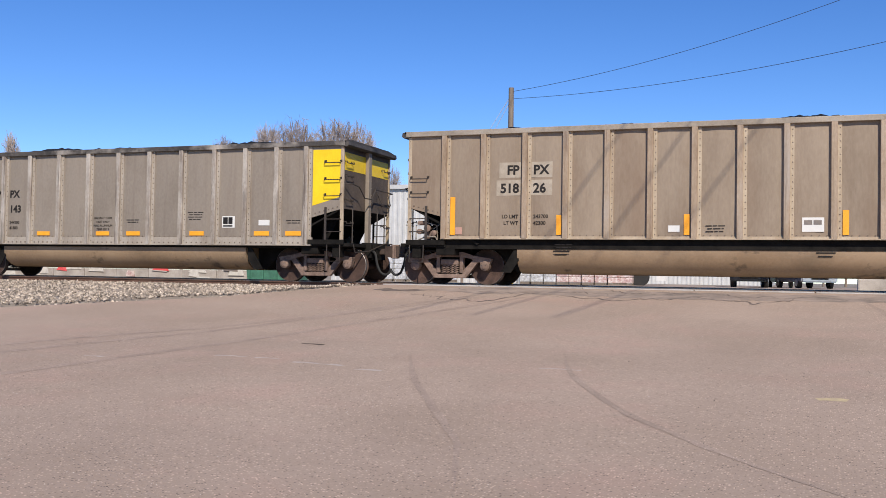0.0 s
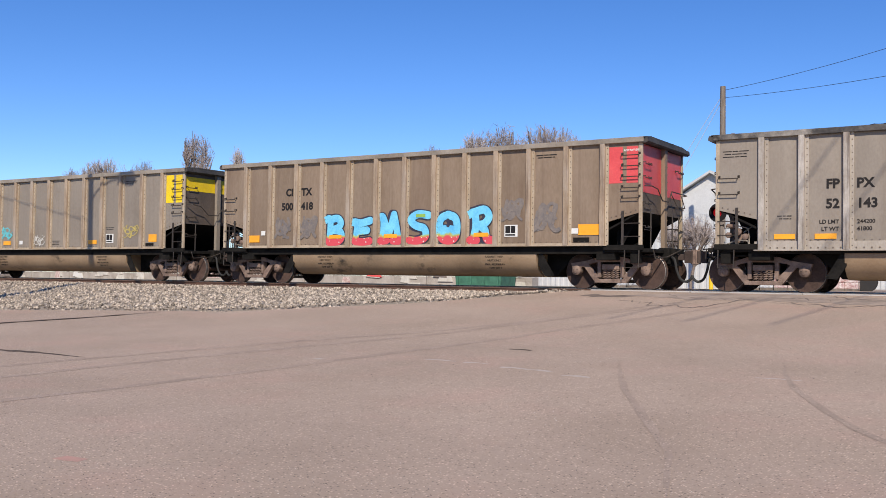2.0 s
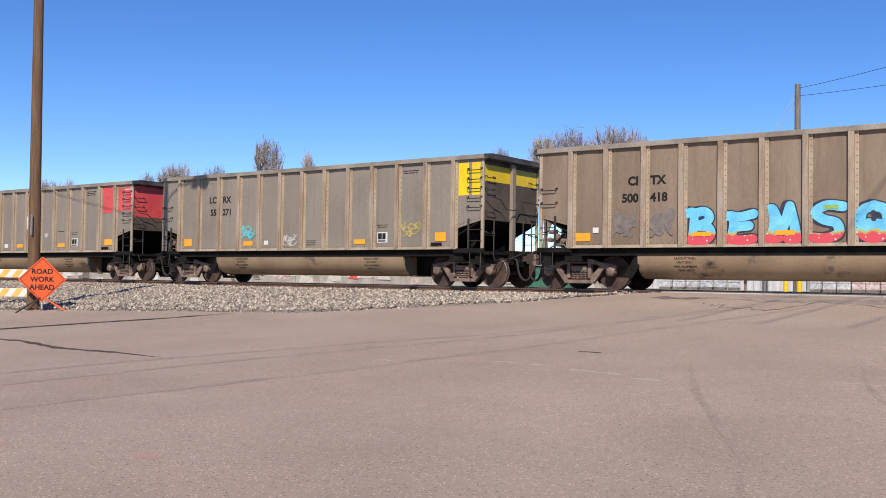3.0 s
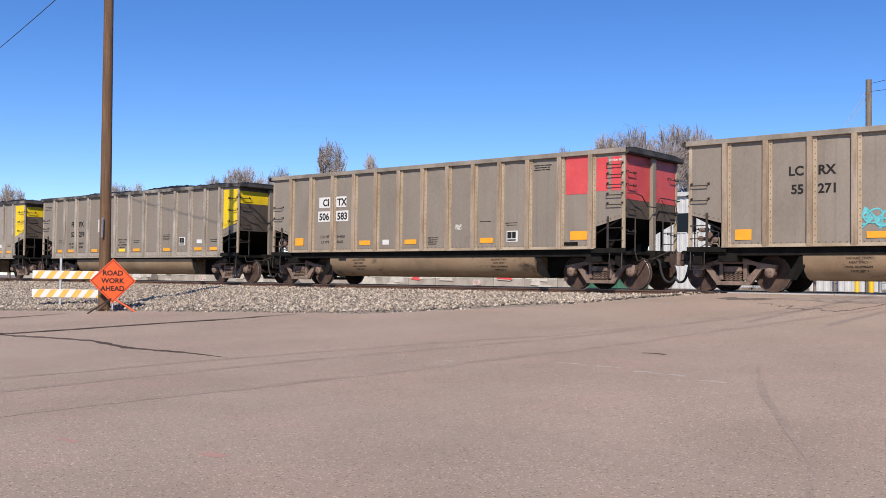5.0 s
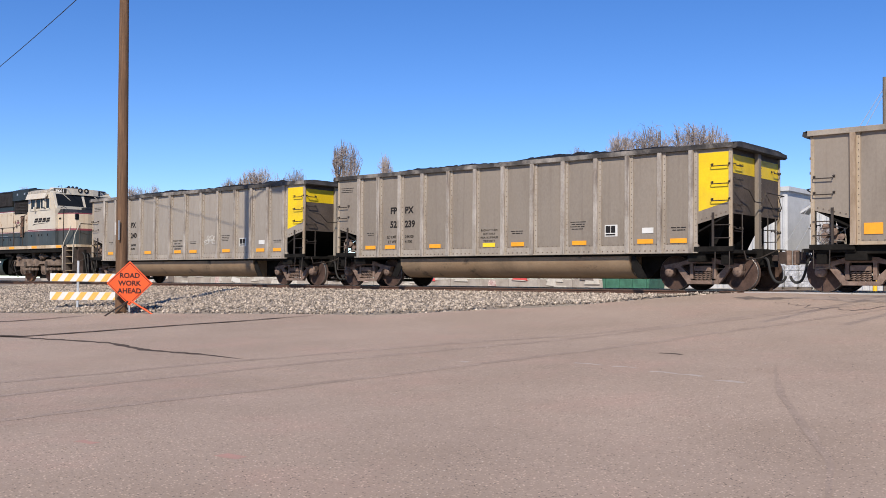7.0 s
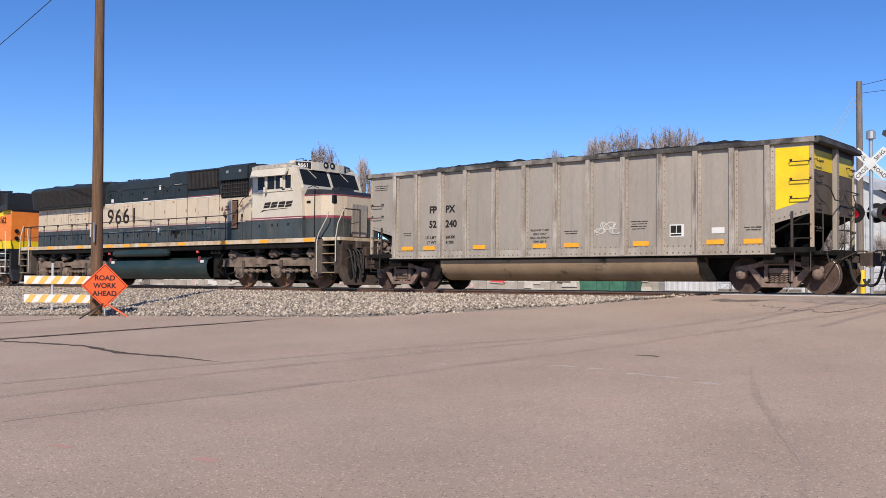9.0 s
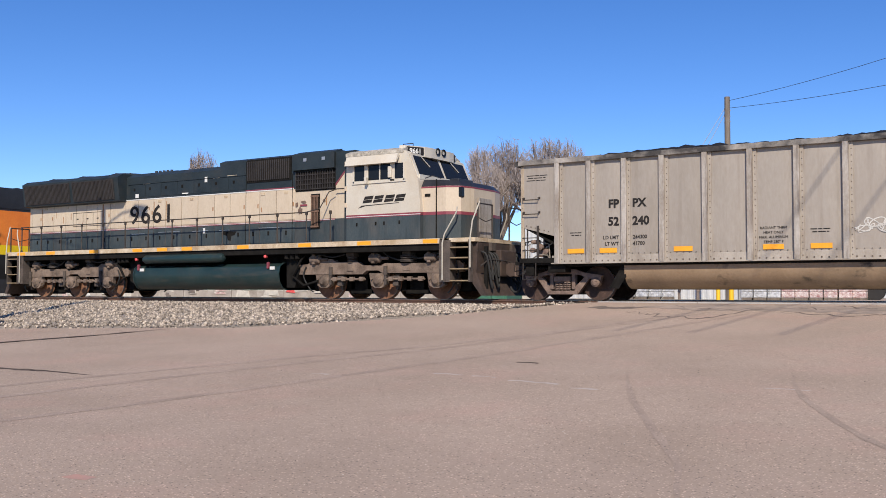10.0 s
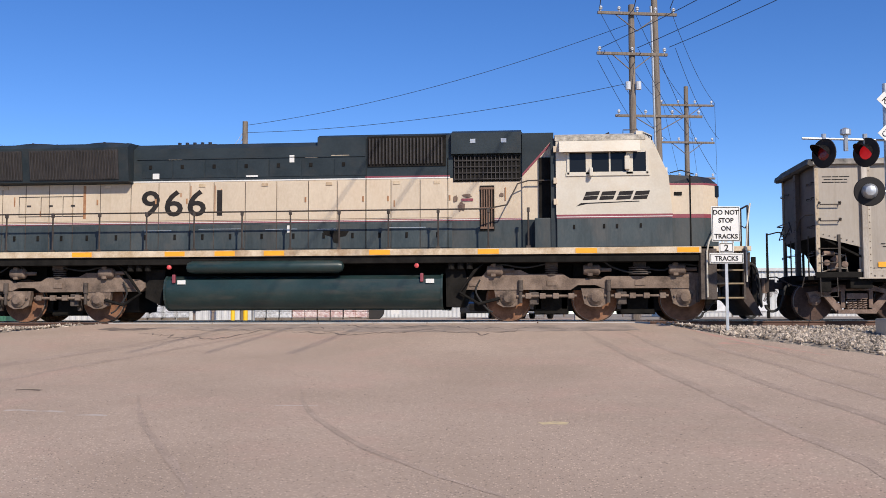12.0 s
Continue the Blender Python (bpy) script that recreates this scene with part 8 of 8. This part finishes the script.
def block_wall(x0, x1, y, n, rows=2):
    w = new("block_wall")
    w.location = (0, y, -0.27)
    tagged(w, "low wall of pale concrete blocks with faded graffiti", "wall")
    L = (x1 - x0) / n
    me = mesh("block", bx(B(), 0.01, L - 0.01, 0, 0.6, 0.005, 0.595, 0.02), M_WALLB)
    for r in range(rows):
        for k in range(n):
            link("block", me, w, pose(x0 + k * L + (r % 2) * L * 0.0, random.uniform(-0.03, 0.03), r * 0.6))
    rng = random.Random(5)
    for k in range(n):
        m = rng.choice((M_GRAFR, M_WHITE, M_GRAFD, M_GRAFW, M_PINKW))
        xx = x0 + (k + 0.1) * L
        for q in range(3):
            wq, hq, z0 = rng.uniform(0.15, 0.6) * L, rng.uniform(0.06, 0.4), rng.uniform(0.08, 0.75)
            xq = xx + rng.uniform(0, 0.3) * L
            bm = prism(B(), [(xq, z0), (xq + wq, z0 + rng.uniform(-0.06, 0.06)), (xq + wq * 0.9, z0 + hq), (xq + wq * 0.2, z0 + hq * 1.1)], "y", -0.040 - 0.003 * q, 0.0)
            part("spray_tag", bm, m if q else M_GRAFW, w, "faded spray-painted tag")
    return w


block_wall(-72, -19, 37.0, 30, 2)


def wrapped_pallet(x, y, w, h, material, label):
    p = new("wrapped_pallet")
    p.matrix_basis = pose(x, y, -0.14, 0, 0, random.uniform(-4, 4))
    tagged(p, label, "pallet", "wrapped pallets in the yard")
    for k in range(4):
        part("goods_layer", bx(B(), -w / 2, w / 2, -0.5, 0.5, 0.14 + k * h / 4 + 0.01, 0.14 + (k + 1) * h / 4, 0.04), material, p, "shrink-wrapped stacked goods")
    for yy in (-0.45, 0, 0.45):
        part("bearer", bx(B(), -w / 2, w / 2, yy - 0.05, yy + 0.05, 0, 0.14), M_WOODG, p)
    return p


for k in range(9):
    x, y = at(15.6 - 0.72 * k, 55)
    wrapped_pallet(x, y, 0.64, 1.25, M_GREYW if k < 3 else M_PINKW, "grey wrapped pallet of blocks" if k < 3 else "pink and white wrapped pallet of goods")
for k in range(10):
    x, y = at(23.5 - 0.75 * k, 62)
    wrapped_pallet(x, y, 0.7, 1.3, M_GREYW, "grey wrapped pallet of blocks")


def bollard(x, y):
    b = new("bollard")
    b.location = (x, y, -0.2)
    tagged(b, "yellow steel bollard beside the crossing", "bollard")
    bm = B()
    lathe(bm, [(0.09, 0), (0.09, 0.9), (0.07, 0.98), (0.01, 1.0)], 12, "z")
    part("bollard_body", bm, M_SAFEY, b, smooth=True)


bollard(*at(16.5, 38))
bollard(*at(17.2, 44))


def dumpster(x, y):
    d = new("dumpster")
    d.matrix_basis = pose(x, y, -0.22, 0, 0, 4)
    tagged(d, "green steel dumpster standing beyond the tracks", "dumpster")
    part("bin", prism(B(), [(-1.0, 0.1), (1.0, 0.1), (1.1, 1.0), (-1.1, 1.0)], "y", -0.7, 0.7), M_GREENP, d, "green steel bin")
    part("lid", bx(B(), -1.12, 1.12, -0.72, 0.72, 1.0, 1.06), M_UNDER, d)
    for x in (-0.9, -0.3, 0.3, 0.9):
        part("rib", bx(B(), x - 0.03, x + 0.03, -0.76, -0.7, 0.12, 0.98), M_GREENP, d)


dumpster(-20.5, 35.7)


def vehicle(label, cat, x, y, turn, paint, L=4.8, W=1.85, H=1.65, tall=False):
    v = new(cat.replace(" ", "_"))
    v.matrix_basis = pose(x, y, -0.13, 0, 0, turn)
    tagged(v, label, cat)
    hl = L / 2
    bm = B()
    prism(bm, [(-hl, 0.35), (hl, 0.35), (hl, 0.85), (hl - 0.25, 0.98), (hl - 1.2, 1.06), (-hl + 0.15, 1.06), (-hl, 0.9)], "y", -W / 2, W / 2)
    bmesh.ops.bevel(bm, geom=bm.edges[:], offset=0.06, segments=2, affect="EDGES")
    part("body", bm, paint, v, smooth=True)
    bm = B()
    prism(bm, [(-hl + 0.4, 1.05), (hl - 1.3, 1.05), (hl - 1.95, H), (-hl + 0.75, H)], "y", -W / 2 + 0.1, W / 2 - 0.1)
    part("cabin", bm, M_GLASS, v, "dark glazed cabin")
    part("roof", bx(B(), -hl + 0.75, hl - 1.95, -W / 2 + 0.1, W / 2 - 0.1, H, H + 0.05, 0.02), paint, v)
    for sx in (-1, 1):
        for s in (-1, 1):
            bm = B()
            lathe(bm, [(0.1, s * W / 2 - 0.2 * s), (0.33, s * W / 2 - 0.2 * s), (0.34, s * W / 2 - 0.02 * s), (0.25, s * W / 2)], 18, at=(sx * (hl - 0.85), 0, 0.34))
            w = part("wheel", bm, M_RUBBER, v, smooth=True)
            bm = B()
            lathe(bm, [(0.02, s * W / 2 + 0.012 * s), (0.2, s * W / 2 + 0.008 * s), (0.22, s * W / 2 - 0.02 * s)], 14, at=(sx * (hl - 0.85), 0, 0.34))
            part("rim", bm, M_GALV, w)
    for s in (-1, 1):
        part("headlight", bx(B(), hl - 0.1, hl + 0.01, s * (W / 2 - 0.25) - 0.16, s * (W / 2 - 0.25) + 0.16, 0.72, 0.86, 0.02), M_CERAM, v)
    part("grille", bx(B(), hl - 0.04, hl + 0.012, -0.45, 0.45, 0.5, 0.84), M_UNDER, v)
    return v


vehicle("dark pickup truck parked nose-on in the yard", "pickup truck", *at(3.2, 58), -88, M_CARD, 5.4, 1.95, 1.85)
vehicle("dark car parked beside the pickup truck", "car", *at(1.6, 62), -80, M_CARD)
vehicle("silver sport utility vehicle parked in the yard", "car", *at(0.4, 58), -70, M_CARS, 4.7, 1.9, 1.7)
vehicle("white car parked beyond the railway", "car", *at(-10.4, 56), 0, M_CARW, 4.5, 1.8, 1.45)


def trailer(x, y):
    t = new("flatbed_trailer")
    t.matrix_basis = pose(x, y, -0.13)
    tagged(t, "dark flatbed trailer with red and white tape", "trailer")
    part("deck", bx(B(), -1.6, 1.6, -1.2, 1.2, 0.95, 1.15), M_UNDER, t)
    part("tape", bx(B(), -1.3, 0.6, -1.215, -1.2, 0.98, 1.08), M_RED, t)
    for k in range(3):
        part("tape", bx(B(), -1.0 + 0.6 * k, -0.75 + 0.6 * k, -1.22, -1.215, 0.98, 1.08), M_WHITE, t)
    for xx in (-1.0, 0.1):
        bm = B()
        lathe(bm, [(0.15, -1.15), (0.5, -1.15), (0.5, -0.85), (0.15, -0.85)], 18, at=(xx, 0, 0.5))
        part("wheel", bm, M_RUBBER, t)
    part("mudguard", bx(B(), 1.0, 1.5, -1.2, -1.1, 0.3, 0.95), M_WHITE, t)
    return t


trailer(*at(9.1, 56))


def street_lamp(x, y):
    s = new("street_lamp")
    s.location = (x, y, -0.27)
    tagged(s, "tall dark street lamp by the far depot", "street lamp")
    part("lamp_post", tube(B(), [(0, 0, 0), (0, 0, 5.2)], [0.1, 0.06], 8), M_UNDER, s)
    part("lamp_arm", tube(B(), [(0, 0, 5.1), (0.6, 0, 5.25), (1.1, 0, 5.2)], 0.04, 6), M_UNDER, s)
    part("lamp_head", bx(B(), 0.8, 1.4, -0.12, 0.12, 5.1, 5.22, 0.03), M_UNDER, s)


street_lamp(*at(-12.9, 62))
cb = new("concrete_block")
cb.location = (1.8, 32.6, 0)
tagged(cb, "pale concrete block beside the far track", "concrete block")
part("block_body", bx(B(), -0.5, 0.5, -0.3, 0.3, -0.25, 0.35, 0.05), M_CONC, cb)


# ---- the train rolls ----
# slight surges of the train, in metres, at these seconds
SURGE_T = [0, 4.5, 5.0, 5.5, 8.5, 9.0, 9.5, 10.5, 11.5, 12.0]
SURGE_X = [0, 0, -0.06, -0.02, 0.0, -0.25, 0.06, 0.04, -0.01, 0.0]


def along(t):
    return -2.55 + 9.365 * t + 5.2e-4 * t ** 3 + float(np.interp(t, SURGE_T, SURGE_X))


def motions():
    times = [k * 0.5 for k in range(25)]
    for thing, back in MOVING:
        walk(thing, [(t, pose(along(t) - back, YC, 0)) for t in times])
    fine = [k / 15 for k in range(181)]
    for w, x, r in ROLLING:
        rows = []
        for t in fine:
            rows.append((t, pose(x, 0, r) @ Matrix.Rotation((along(t) / r) % (2 * math.pi), 4, "Y")))
        walk(w, rows)


motions()
